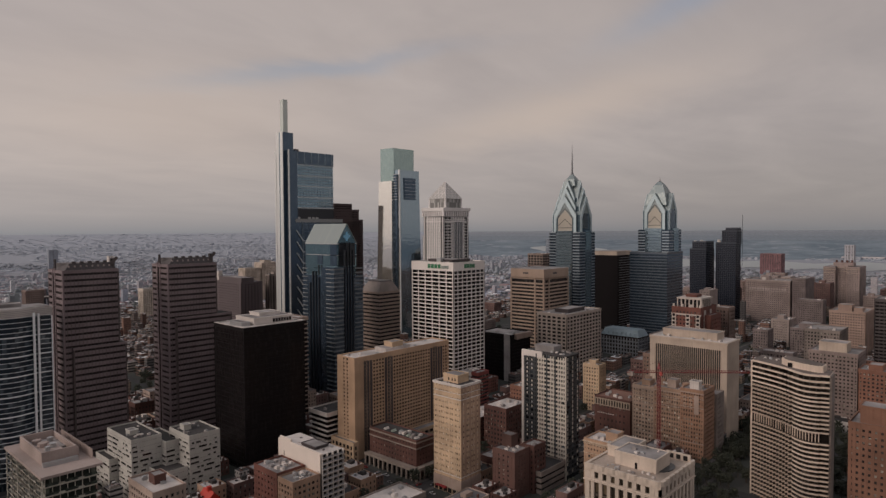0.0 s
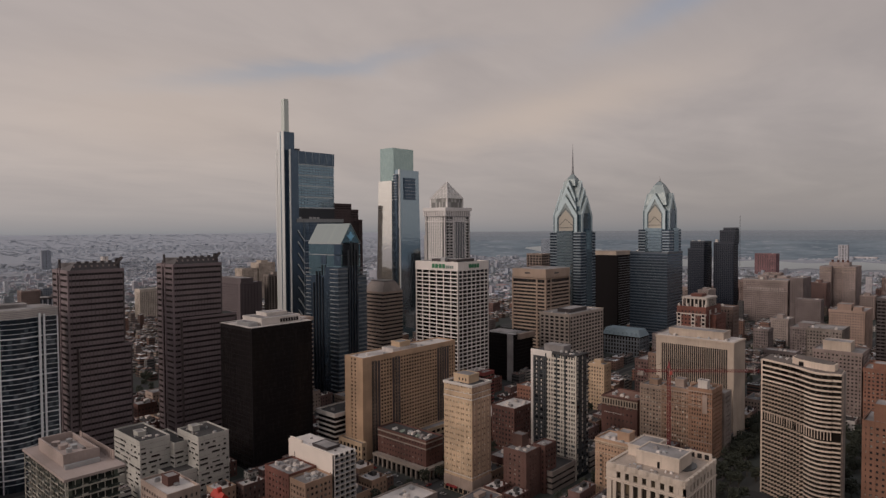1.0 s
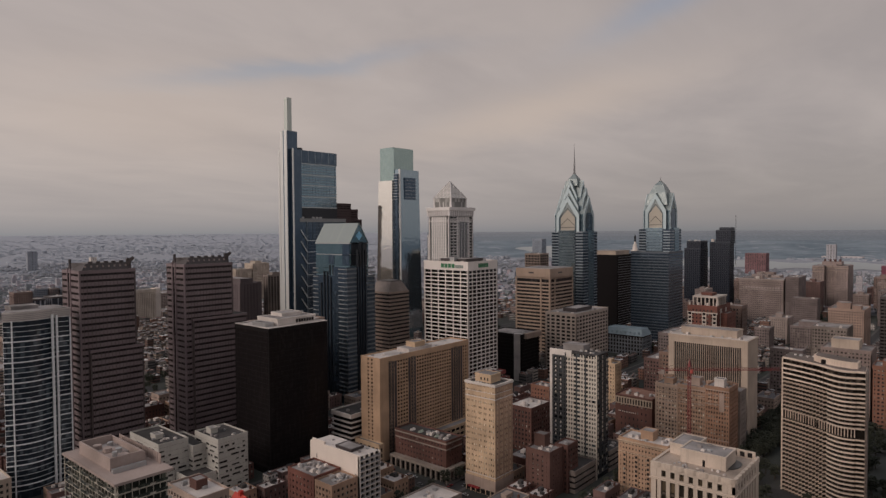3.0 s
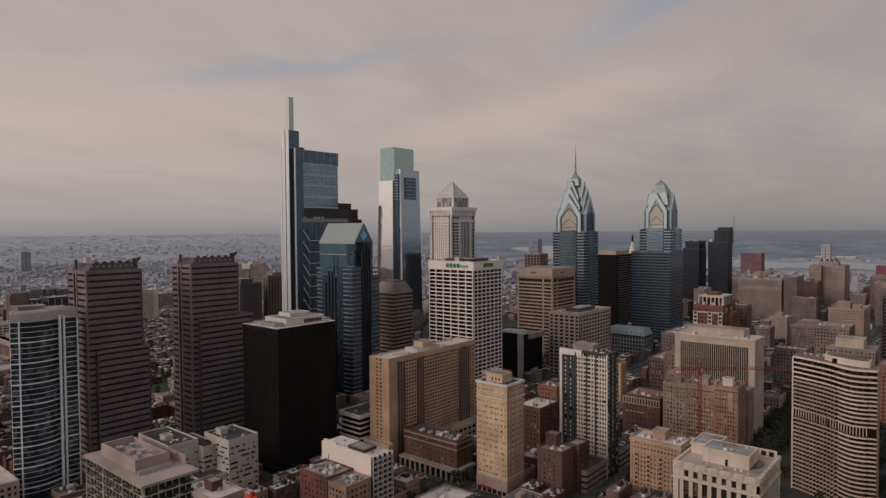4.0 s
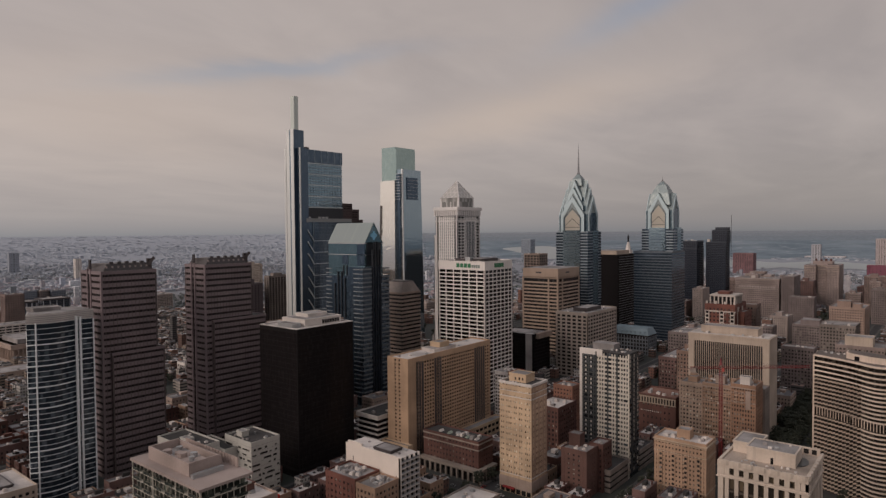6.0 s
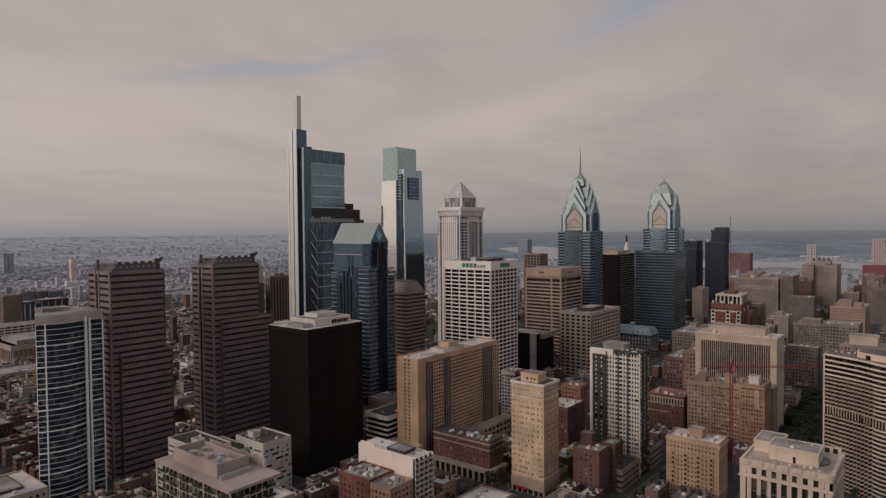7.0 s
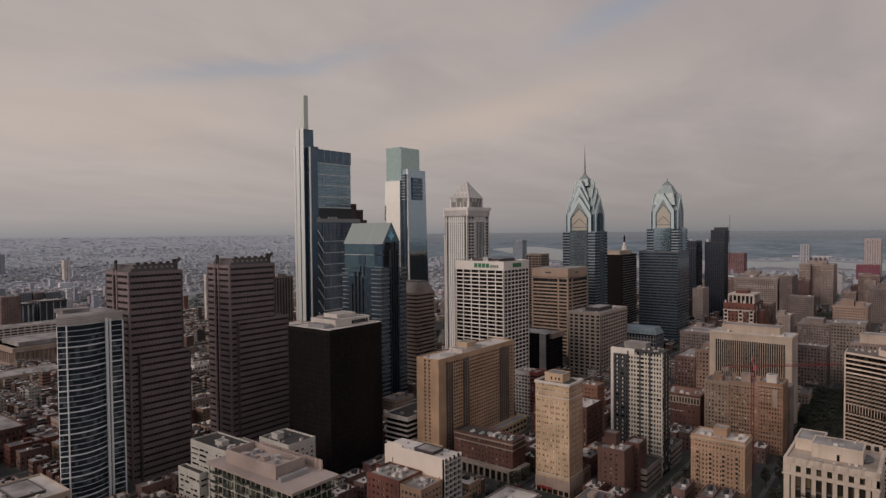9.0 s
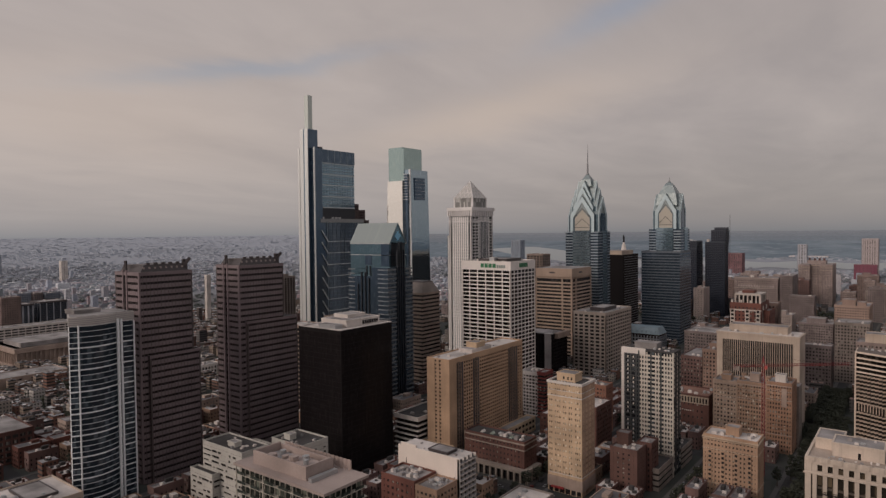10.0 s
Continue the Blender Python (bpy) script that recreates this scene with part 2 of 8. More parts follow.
def clutter(th, x0, x1, y0, y1, z, seed, count=6, size=3.0):
    """Plant boxes, ducts and pipes on a flat roof, each a part."""
    rng = random.Random(seed)
    for i in range(count):
        w, d, h = (rng.uniform(0.4, 1.0) * size for _ in range(3))
        x, y = rng.uniform(x0 + w, x1 - w) if x1 - x0 > 2.2 * w else (x0 + x1) / 2, rng.uniform(y0 + d, y1 - d) if y1 - y0 > 2.2 * d else (y0 + y1) / 2
        s = Solid().box(x - w / 2, x + w / 2, y - d / 2, y + d / 2, z, z + h * 0.6)
        s.box(x - w / 3, x + w / 3, y - d / 3, y + d / 3, z + h * 0.6, z + h * 0.72)
        part("roof_unit", s, rng.choice((STEEL, ROOF_LIGHT, ROOF_GREY, WHITE)), th)


def repeat(name, me, spots, parent):
    """Alike pieces, each an object of its own on one mesh."""
    for s in spots:
        ob = new(name, me)
        ob.parent = parent
        ob.location = s


def piece(name, mat, *box):
    me = Solid().box(*box).mesh(name)
    me.materials.append(mat)
    return me


def block(th, x0, x1, y0, y1, z0, z1, mat, pane=None, floor=3.6, bays=4.0, pier=1.4, band=1.6, depth=0.35, head=2.5, foot=0.0, roof=None, corner=None, parapet=1.0, lid=True, bands=True, piers=True, mat2=None, stagger=0.0):
    """A storeyed block: glazed core, a spandrel band at each floor, piers between the bays, coping and roof. bays: metres, or a pair for the x and y sides."""
    pane = pane or PANE
    bx, by = bays if isinstance(bays, tuple) else (bays, bays)
    nx, ny, nf = max(1, round((x1 - x0) / bx)), max(1, round((y1 - y0) / by)), max(1, round((z1 - head - z0 - foot) / floor))
    part("glazing", Solid().box(*inset(x0, x1, y0, y1, depth), z0, z1 - 0.2), pane, th)
    fh = (z1 - head - z0 - foot) / nf
    s = Solid()
    near = math.hypot((x0 + x1) / 2 + 45, (y0 + y1) / 2 + 30) < 640
    if bands and near:
        repeat("spandrel", piece("spandrel", mat, x0, x1, y0, y1, 0, band), [(0, 0, z0 + foot + k * fh) for k in range(nf)], th)
    elif bands:
        for k in range(nf):
            z = z0 + foot + k * fh
            s.box(x0, x1, y0, y1, z, z + band)
        part("facade_grid", s, mat, th, kind="stuff")
    if foot:
        part("base", Solid().box(x0 - 0.15, x1 + 0.15, y0 - 0.15, y1 + 0.15, z0, z0 + foot * 0.25).box(x0 - 0.05, x1 + 0.05, y0 - 0.05, y1 + 0.05, z0 + foot * 0.75, z0 + foot + band), mat, th)
    if piers and near:
        q, e, top, d = 0.06, (corner if corner is not None else pier) , z1 - head + 0.1, depth + 0.1
        w = pier / 2
        px, py = piece("pier", mat2 or mat, -w, w, -q, d, z0, top), piece("pier", mat2 or mat, -d, q, -w, w, z0, top)
        xs, ys = [x0 + (x1 - x0) * i / nx for i in range(1, nx)], [y0 + (y1 - y0) * i / ny for i in range(1, ny)]
        repeat("pier", px, [(x, y0, 0) for x in xs] + [(x, y1 - d + q, 0) for x in xs], th)
        repeat("pier", py, [(x1, y, 0) for y in ys] + [(x0 + d - q, y, 0) for y in ys], th)
        pc = piece("corner_pier", mat2 or mat, -e / 2, e / 2, -e / 2, e / 2, z0, top)
        repeat("corner_pier", pc, [(x0 + e / 2 - q, y0 + e / 2 - q, 0), (x1 - e / 2 + q, y0 + e / 2 - q, 0), (x1 - e / 2 + q, y1 - e / 2 + q, 0), (x0 + e / 2 - q, y1 - e / 2 + q, 0)], th)
    elif piers:
        s, q, e = Solid(), 0.06, corner if corner is not None else pier
        top = z1 - head + 0.1
        for i in range(nx + 1):
            x, w = x0 + (x1 - x0) * i / nx, (e if i in (0, nx) else pier) / 2
            a, b = max(x0 - q, x - w * (1 if 0 < i < nx else 2)), min(x1 + q, x + w * (1 if 0 < i < nx else 2))
            s.box(a, b, y0 - q, y0 + depth + 0.1, z0, top).box(a, b, y1 - depth - 0.1, y1 + q, z0, top)
        for i in range(ny + 1):
            y, w = y0 + (y1 - y0) * i / ny, (e if i in (0, ny) else pier) / 2
            a, b = max(y0 - q, y - w * (1 if 0 < i < ny else 2)), min(y1 + q, y + w * (1 if 0 < i < ny else 2))
            s.box(x0 - q, x0 + depth + 0.1, a, b, z0, top).box(x1 - depth - 0.1, x1 + q, a, b, z0, top)
        part("facade_grid", s, mat2 or mat, th, kind="stuff")
    if lid:
        w = 0.5
        s = Solid().box(x0 - 0.1, x1 + 0.1, y0 - 0.1, y0 + w, z1 - head, z1 + parapet).box(x0 - 0.1, x1 + 0.1, y1 - w, y1 + 0.1, z1 - head, z1 + parapet)
        s.box(x0 - 0.1, x0 + w, y0 + w, y1 - w, z1 - head, z1 + parapet).box(x1 - w, x1 + 0.1, y0 + w, y1 - w, z1 - head, z1 + parapet)
        part("parapet", s, mat, th)
        part("roof", Solid().box(*inset(x0, x1, y0, y1, w), z1 - 0.4, z1), roof or ROOF_GREY, th)


def penthouse(th, x0, x1, y0, y1, z0, z1, mat, cap=True):
    ob = part("penthouse", Solid().box(x0, x1, y0, y1, z0, z1), mat, th)
    if cap:
        q, w = 0.25, 0.4
        s = Solid().box(x0 - q, x1 + q, y0 - q, y0 + w, z1 - 0.5, z1 + 0.35).box(x0 - q, x1 + q, y1 - w, y1 + q, z1 - 0.5, z1 + 0.35)
        s.box(x0 - q, x0 + w, y0 + w, y1 - w, z1 - 0.5, z1 + 0.35).box(x1 - w, x1 + q, y0 + w, y1 - w, z1 - 0.5, z1 + 0.35)
        part("coping", s, mat, ob)
        part("roof_membrane", Solid().box(x0 + w, x1 - w, y0 + w, y1 - w, z1 - 0.2, z1 + 0.04), ROOF_GREY, ob, "grey roof membrane")
    return ob


# ---- towers ----
TAN = wall("tan_brick", (0.47, 0.325, 0.215), 0.85, 0.22, 0.4, 0.3)
TAN_LIGHT = wall("cream_brick", (0.58, 0.435, 0.295), 0.85, 0.28, 0.5, 0.45)
BROWN = wall("brown_granite", (0.200, 0.158, 0.166), 0.6, 0.2, 0.3, 0.2)
DARK_BROWN = wall("dark_brown_granite", (0.085, 0.067, 0.066), 0.6, 0.2, 0.3, 0.2)
RED_BRICK = wall("red_brick", (0.16, 0.065, 0.050), 0.88, 0.35, 0.6, 0.35)
DARK_BRICK = wall("dark_red_brick", (0.115, 0.055, 0.045), 0.88, 0.35, 0.6, 0.35)
ORANGE_BRICK = wall("orange_brick", (0.27, 0.135, 0.095), 0.88, 0.3, 0.5, 0.35)
BUFF = wall("buff_limestone", (0.40, 0.315, 0.265), 0.85, 0.3, 0.4, 0.4)
BEIGE = wall("beige_precast", (0.46, 0.385, 0.315), 0.8, 0.2, 0.3, 0.35)
TAUPE = wall("taupe_precast", (0.30, 0.235, 0.195), 0.8, 0.2, 0.3, 0.3)
GREY_STONE = wall("grey_stone", (0.26, 0.222, 0.198), 0.85, 0.3, 0.4, 0.4)
BLACK_METAL = plain("black_anodised_metal", (0.0142, 0.0122, 0.0130), 0.8, 0.0, 0.3)
BLACK_METAL.node_tree.nodes["Principled BSDF"].inputs["Specular IOR Level"].default_value = 0.08
DARK_STONE = wall("dark_granite", (0.06, 0.05, 0.052), 0.5, 0.25, 0.3, 0.2)
NAVY = plain("navy_metal", (0.022, 0.026, 0.034), 0.35, 0.2, 0.2)
MAROON = wall("maroon_granite", (0.062, 0.040, 0.043), 0.6, 0.25, 0.3, 0.2)
SILVER = plain("silver_metal", (0.62, 0.66, 0.68), 0.3, 0.75, 0.1)
BLUE_GLASS = glass("blue_curtain_glass", (0.19, 0.295, 0.375), (0.30, 0.415, 0.50), 0.3, (2.0, 2.0, 4.0), 0.07, 0.85)
SLATE_GLASS = glass("slate_curtain_glass", (0.070, 0.105, 0.150), (0.135, 0.18, 0.23), 0.3, (2.0, 2.0, 4.0), 0.08, 0.7)
MIRROR_GLASS = glass("silver_mirror_glass", (0.86, 0.82, 0.76), (0.92, 0.88, 0.82), 0.3, (1.6, 1.6, 4.2), 0.05, 0.9)
GREEN_GLASS = glass("pale_green_glass", (0.33, 0.43, 0.42), (0.40, 0.50, 0.48), 0.4, (1.6, 1.6, 4.2), 0.10, 0.75)
TEAL_GLASS = glass("teal_mirror_glass", (0.33, 0.42, 0.465), (0.41, 0.50, 0.545), 0.3, (2.0, 2.0, 4.0), 0.06, 0.8)
BLACK_GLASS = glass("black_glass", (0.0135, 0.0115, 0.0122), (0.0205, 0.0175, 0.0178), 0.3, (1.5, 1.5, 3.7), 0.15, 0.0, 0.10)


def curved_apartment_tower():
    th = thing("apartment_tower", "curved glass apartment tower with white floor edges and white uprights", "tower")
    arc = []
    for i in range(17):
        a = i / 16
        arc.append((-507.5 + 6.5 * math.sin(math.pi * (0.15 + 0.80 * a)) - 3.0 * (1 - a), 104.5 + 27.5 * a))
    back = [(-533, 143.2), (-535, 120), (-526, 111.5)]
    side = [(-507.0, 132.0), (-507.0, 143.2)]
    plan = arc + side + back

    def grown(d):
        cx, cy = -520, 123
        return [(cx + (x - cx) * (1 + d / 18), cy + (y - cy) * (1 + d / 18)) for x, y in plan]

    part("glazing", Solid().prism(plan, 0, 116.5), glass("apartment_glass", (0.030, 0.042, 0.058), (0.17, 0.21, 0.25), 0.3, (2.4, 2.4, 3.3), 0.08, 0.5), th)
    thin, thick = Solid(), Solid()
    for k in range(1, 35):
        z = 2 + k * 3.36
        (thick if k % 4 == 2 else thin).prism(grown(0.35 if k % 4 == 2 else 0.2), z, z + (0.75 if k % 4 == 2 else 0.36))
    edge = plain("white_floor_edge", (0.78, 0.79, 0.81), 0.5, 0.0, 0.10)
    part("floor_edges", thin, plain("grey_floor_edge", (0.60, 0.62, 0.65), 0.5, 0.0, 0.15), th, kind="stuff")
    part("floor_edges", thick, edge, th, "broad white floor bands", "stuff")
    for x, y, w, zt in ((-502.6, 131.4, 1.3, 119), (-505.6, 134.9, 1.2, 118), (-508.6, 105.2, 0.9, 120), (-506.0, 143.3, 0.7, 116), (-504.6, 108.6, 0.7, 117)):
        part("upright", Solid().box(x - w / 2, x + w / 2, y - w / 2, y + w / 2, 0, zt), edge, th)
    part("crown_band", Solid().prism(grown(0.5), 116.5, 122.2), wall("pale_metal_panel", (0.50, 0.47, 0.45), 0.6, 0.15, 0.2, 0.3), th, "ribbed pale metal crown band")
    ribs = Solid()
    for k in range(4):
        ribs.prism(grown(0.62), 117.3 + k * 1.15, 117.6 + k * 1.15)
    part("crown_ribs", ribs, plain("crown_groove", (0.25, 0.235, 0.23), 0.6), th, kind="stuff")
    part("roof", Solid().prism(grown(-0.6), 122.2, 122.5), ROOF_GREY, th)
    penthouse(th, -531, -518, 112, 128, 122.3, 124.6, ROOF_GREY)


def banded_tower(x0, x1, y0, y1, z1, low, ex, ey):
    """One of a pair: striped brown shaft, hipped crown with horns, lower shoulders."""
    th = thing("office_tower", "brown granite tower striped with ribbon windows, horned crown on top", "tower", "striped twin towers")
    pane = glass("ribbon_glass", (0.024, 0.0205, 0.0215), (0.050, 0.044, 0.045), 0.3, (1.6, 1.6, 3.8), 0.2, 0.0, 0.35)
    block(th, x0, x1, y0, y1, 0, z1, BROWN, pane, 4.55, 2.6, 0.28, 2.75, 0.5, 2.0, 0, ROOF_DARK, 1.2, 0.4, mat2=DARK_BROWN)
    block(th, x0 + 3, x1 + ex, y0 + 5.5, y1 + ey, 0, low, BROWN, pane, 4.55, 2.6, 0.28, 2.75, 0.5, 1.5, 0, ROOF_DARK, 1.2, 0.4, mat2=DARK_BROWN)
    part("corner_pilaster", Solid().box(x1 - 1.4, x1 + 0.12, y0 - 0.12, y0 + 1.0, 0, z1 - 1), BROWN, th)
    xm = x0 + (x1 - x0) * 0.42
    for dx in (-2.6, 2.6):
        part("pilaster", Solid().box(xm + dx - 0.8, xm + dx + 0.8, y0 - 0.5, y0 + 0.6, 0, z1 + 1.5), BROWN, th)
    part("pilaster_slot", Solid().box(xm - 0.5, xm + 0.5, y0 - 0.35, y0 + 0.5, 0, z1 - 2), BLACK_METAL, th)
    c, d, e = 2.5, 5.2, 4.0
    foot = [(x0 + c, y0 + c), (x1 - c, y0 + c), (x1 - c, y1 - c), (x0 + c, y1 - c)]
    top = [(x0 + d + 1, y0 + c + 1), (x1 - d, y0 + d + 1), (x1 - d, y1 - c - 1.5), (x0 + d + 1, y1 - d)]
    part("crown", Solid().prism(foot, z1, z1 + 5.2, top), DARK_STONE, th, "sloping dark crown")
    studs = Solid()
    for i in range(8):
        y = y0 + c + 3 + i * (y1 - y0 - 2 * c - 6) / 7
        studs.box(x1 - c - 1.9, x1 - c - 0.9, y - 0.55, y + 0.55, z1 + 2.2, z1 + 3.6)
    part("crown_studs", studs, plain("weathered_bronze", (0.30, 0.245, 0.23), 0.6, 0.0), th, kind="stuff")
    for hx, hy in ((xm, y0 + 0.8), (x1 - d, y1 - c - 1.2), (x1 - 4.5, y1 - 2.2)):
        s = Solid().box(hx - 1.3, hx - 0.5, hy - 0.5, hy + 0.5, z1 - 1, z1 + 7.4).box(hx + 0.5, hx + 1.3, hy - 0.5, hy + 0.5, z1 - 1, z1 + 7.4).box(hx - 1.3, hx + 1.3, hy - 0.5, hy + 0.5, z1 + 6.4, z1 + 8.2)
        part("horn", s, DARK_STONE, th)
    part("flared_horn", Solid().bar((x1 - 4.5, y1 - 4.5, z1 + 3), (x1 - 1.5, y1 - 0.5, z1 + 9), 1.0, 2.2).bar((x1 - 3.6, y1 - 2.5, z1 - 1), (x1 - 3.6, y1 - 2.5, z1 + 6), 1.4), DARK_STONE, th)
    for k in range(5):
        part("crown_rail", Solid().box(x1 - d - 1.0, x1 - d + 0.3, y0 + d + 3 + k * (y1 - y0 - 12) / 5, y0 + d + 5.5 + k * (y1 - y0 - 12) / 5, z1 + 5.0, z1 + 6.6), DARK_STONE, th)


def black_office_tower():
    th = thing("office_tower", "black glass office slab with a pale roof edge", "tower")
    x0, x1, y0, y1, z1 = -456.8, -413.2, 239.0, 291.0, 104.3
    block(th, x0, x1, y0, y1, 0, z1, BLACK_METAL, BLACK_GLASS, 3.75, 3.2, 0.14, 0.35, 0.06, 2.5, 6, ROOF_LIGHT, 0.6, 0.3)
    part("coping", Solid().box(x0 - 0.2, x1 + 0.2, y0 - 0.2, y0 + 1.6, z1 + 0.3, z1 + 0.7).box(x0 - 0.2, x1 + 0.2, y1 - 1.6, y1 + 0.2, z1 + 0.3, z1 + 0.7).box(x0 - 0.2, x0 + 1.6, y0 + 1.6, y1 - 1.6, z1 + 0.3, z1 + 0.7).box(x1 - 1.6, x1 + 0.2, y0 + 1.6, y1 - 1.6, z1 + 0.3, z1 + 0.7), ROOF_LIGHT, th)
    penthouse(th, -447, -421, 252, 286, z1, z1 + 5.0, WHITE)
    penthouse(th, -444, -430, 262, 280, z1 + 5, z1 + 7.4, WHITE)
    penthouse(th, -440, -423, 243, 250, z1, z1 + 2.6, STEEL)
    vents = Solid()
    for i in range(7):
        vents.box(-421.1, -420.6, 268 + i * 2.4, 269.6 + i * 2.4, z1 + 1.0, z1 + 3.6)
    part("louvres", vents, BLACK_METAL, th, kind="stuff")
    clutter(th, -447, -419, 241, 288, z1 + 0.1, 4, 6, 3.0)


def gabled_glass_tower():
    th = thing("office_tower", "blue glass tower with a pitched gable roof and grey stone bands", "tower")
    x0, x1, y0, y1, ze, zr = -569, -515, 402.3, 427.3, 161, 180.5
    ym = (y0 + y1) / 2
    deep = glass("deep_blue_glass", (0.13, 0.21, 0.245), (0.19, 0.275, 0.315), 0.3, (2.0, 2.0, 4.0), 0.07, 0.75)
    part("glazing", Solid().box(x0, x1, y0, y1, 0, ze).gable(x0, x1, y0, y1, ze, zr), deep, th)
    part("roof", Solid().prism([(x0 - 0.5, y0 - 0.6), (x1 + 0.5, y0 - 0.6), (x1 + 0.5, y0 + 0.1), (x0 - 0.5, y0 + 0.1)], ze - 0.4, zr + 0.5, [(x0 - 0.5, ym - 0.4), (x1 + 0.5, ym - 0.4), (x1 + 0.5, ym + 0.3), (x0 - 0.5, ym + 0.3)]), glass("roof_slope_glass", (0.25, 0.285, 0.285), (0.275, 0.31, 0.305), 0.4, (3.0, 60.0, 60.0), 0.4, 0.2), th, "pale glazed roof slope")
    part("roof", Solid().prism([(x0 - 0.5, y1 - 0.1), (x1 + 0.5, y1 - 0.1), (x1 + 0.5, y1 + 0.6), (x0 - 0.5, y1 + 0.6)], ze - 0.4, zr + 0.5, [(x0 - 0.5, ym - 0.3), (x1 + 0.5, ym - 0.3), (x1 + 0.5, ym + 0.4), (x0 - 0.5, ym + 0.4)]), MATS["roof_slope_glass"], th)
    mark = Solid()
    mark.box(x1, x1 + 0.35, ym - 1.3, ym + 1.3, 163.5, 172.5).box(x1, x1 + 0.3, ym - 4.2, ym + 4.2, 166.7, 169.3).box(x1, x1 + 0.25, ym - 2.6, ym + 2.6, 165.3, 170.7)
    part("sign", mark, plain("blue_sign", (0.22, 0.50, 0.72), 0.4), th, "pale blue cross-shaped sign")
    # stone-banded shoulders
    lo = part("shoulder", Solid().box(x0 + 4, x1 + 4, y0 - 7, y1 + 5, 0, 128), SLATE_GLASS, th)
    part("shoulder", Solid().box(-532, x1 + 4.3, y0 - 7.3, y0 + 18, 100, 137), SLATE_GLASS, th)
    bands = Solid()
    for k in range(30):
        z = 8 + k * 4.35
        for a, b in ((x0 + 4, x0 + 13), (x1 - 9, x1 + 4.4)):
            bands.box(a, b, y0 - 7.5, y0 - 6.5, z, z + 1.0)
        bands.box(x1 + 3.6, x1 + 4.6, y0 - 7.4, y0 + 5, z, z + 1.5).box(x1 + 3.6, x1 + 4.6, y1 - 6, y1 + 5.3, z, z + 1.5)
    part("stone_banding", bands, plain("slate_stone_band", (0.135, 0.147, 0.16), 0.5, 0.1), th, kind="stuff")
    edge = plain("pale_band_end", (0.30, 0.31, 0.32), 0.5, 0.1)
    ends = Solid()
    for k in range(30):
        z = 8.3 + k * 4.35
        ends.box(x1 - 8.6, x1 - 0.5, y0 - 7.75, y0 - 7.4, z, z + 0.45).box(x0 + 4.2, x0 + 9, y0 - 7.75, y0 - 7.4, z, z + 0.45)
    part("band_edging", ends, edge, th, kind="stuff")
    for i, y in enumerate((y0 + 6, y0 + 9.5, y0 + 13, y0 + 16.5)):
        part("mullion", Solid().box(x1 + 3.4, x1 + 5.4, y - 0.5, y + 0.5, 0, 166 - 2 * abs(i - 1.5) * 4), NAVY, th)
    for i, x in enumerate((-551, -546, -541, -536)):
        part("mullion", Solid().box(x - 0.6, x + 0.6, y0 - 8.2, y0 - 6.4, 0, (120, 132, 132, 126)[i]), NAVY, th)
        part("mullion", Solid().box(x - 0.6, x + 0.6, y0 - 0.8, y0 + 0.4, 120, (122, 138, 138, 130)[i]), NAVY, th)
    part("panel", Solid().box(-548, -539, y0 - 0.35, y0 + 0.2, 139, 149), SLATE_GLASS, th)
    part("panel", Solid().box(-526, -515, y0 - 0.4, y0 + 0.2, 138, 160), SLATE_GLASS, th)
    part("panel", Solid().box(x1 - 0.1, x1 + 0.3, y0 + 2, y1 - 2, 138, 161), NAVY, th)
    part("cornice", Solid().box(x0 - 0.3, x1 + 0.3, y0 - 0.5, y1 + 0.5, ze - 1.1, ze - 0.4).box(x0, x1 + 0.3, y0 - 0.4, y1 + 0.4, 148.6, 149.2), STEEL, th)


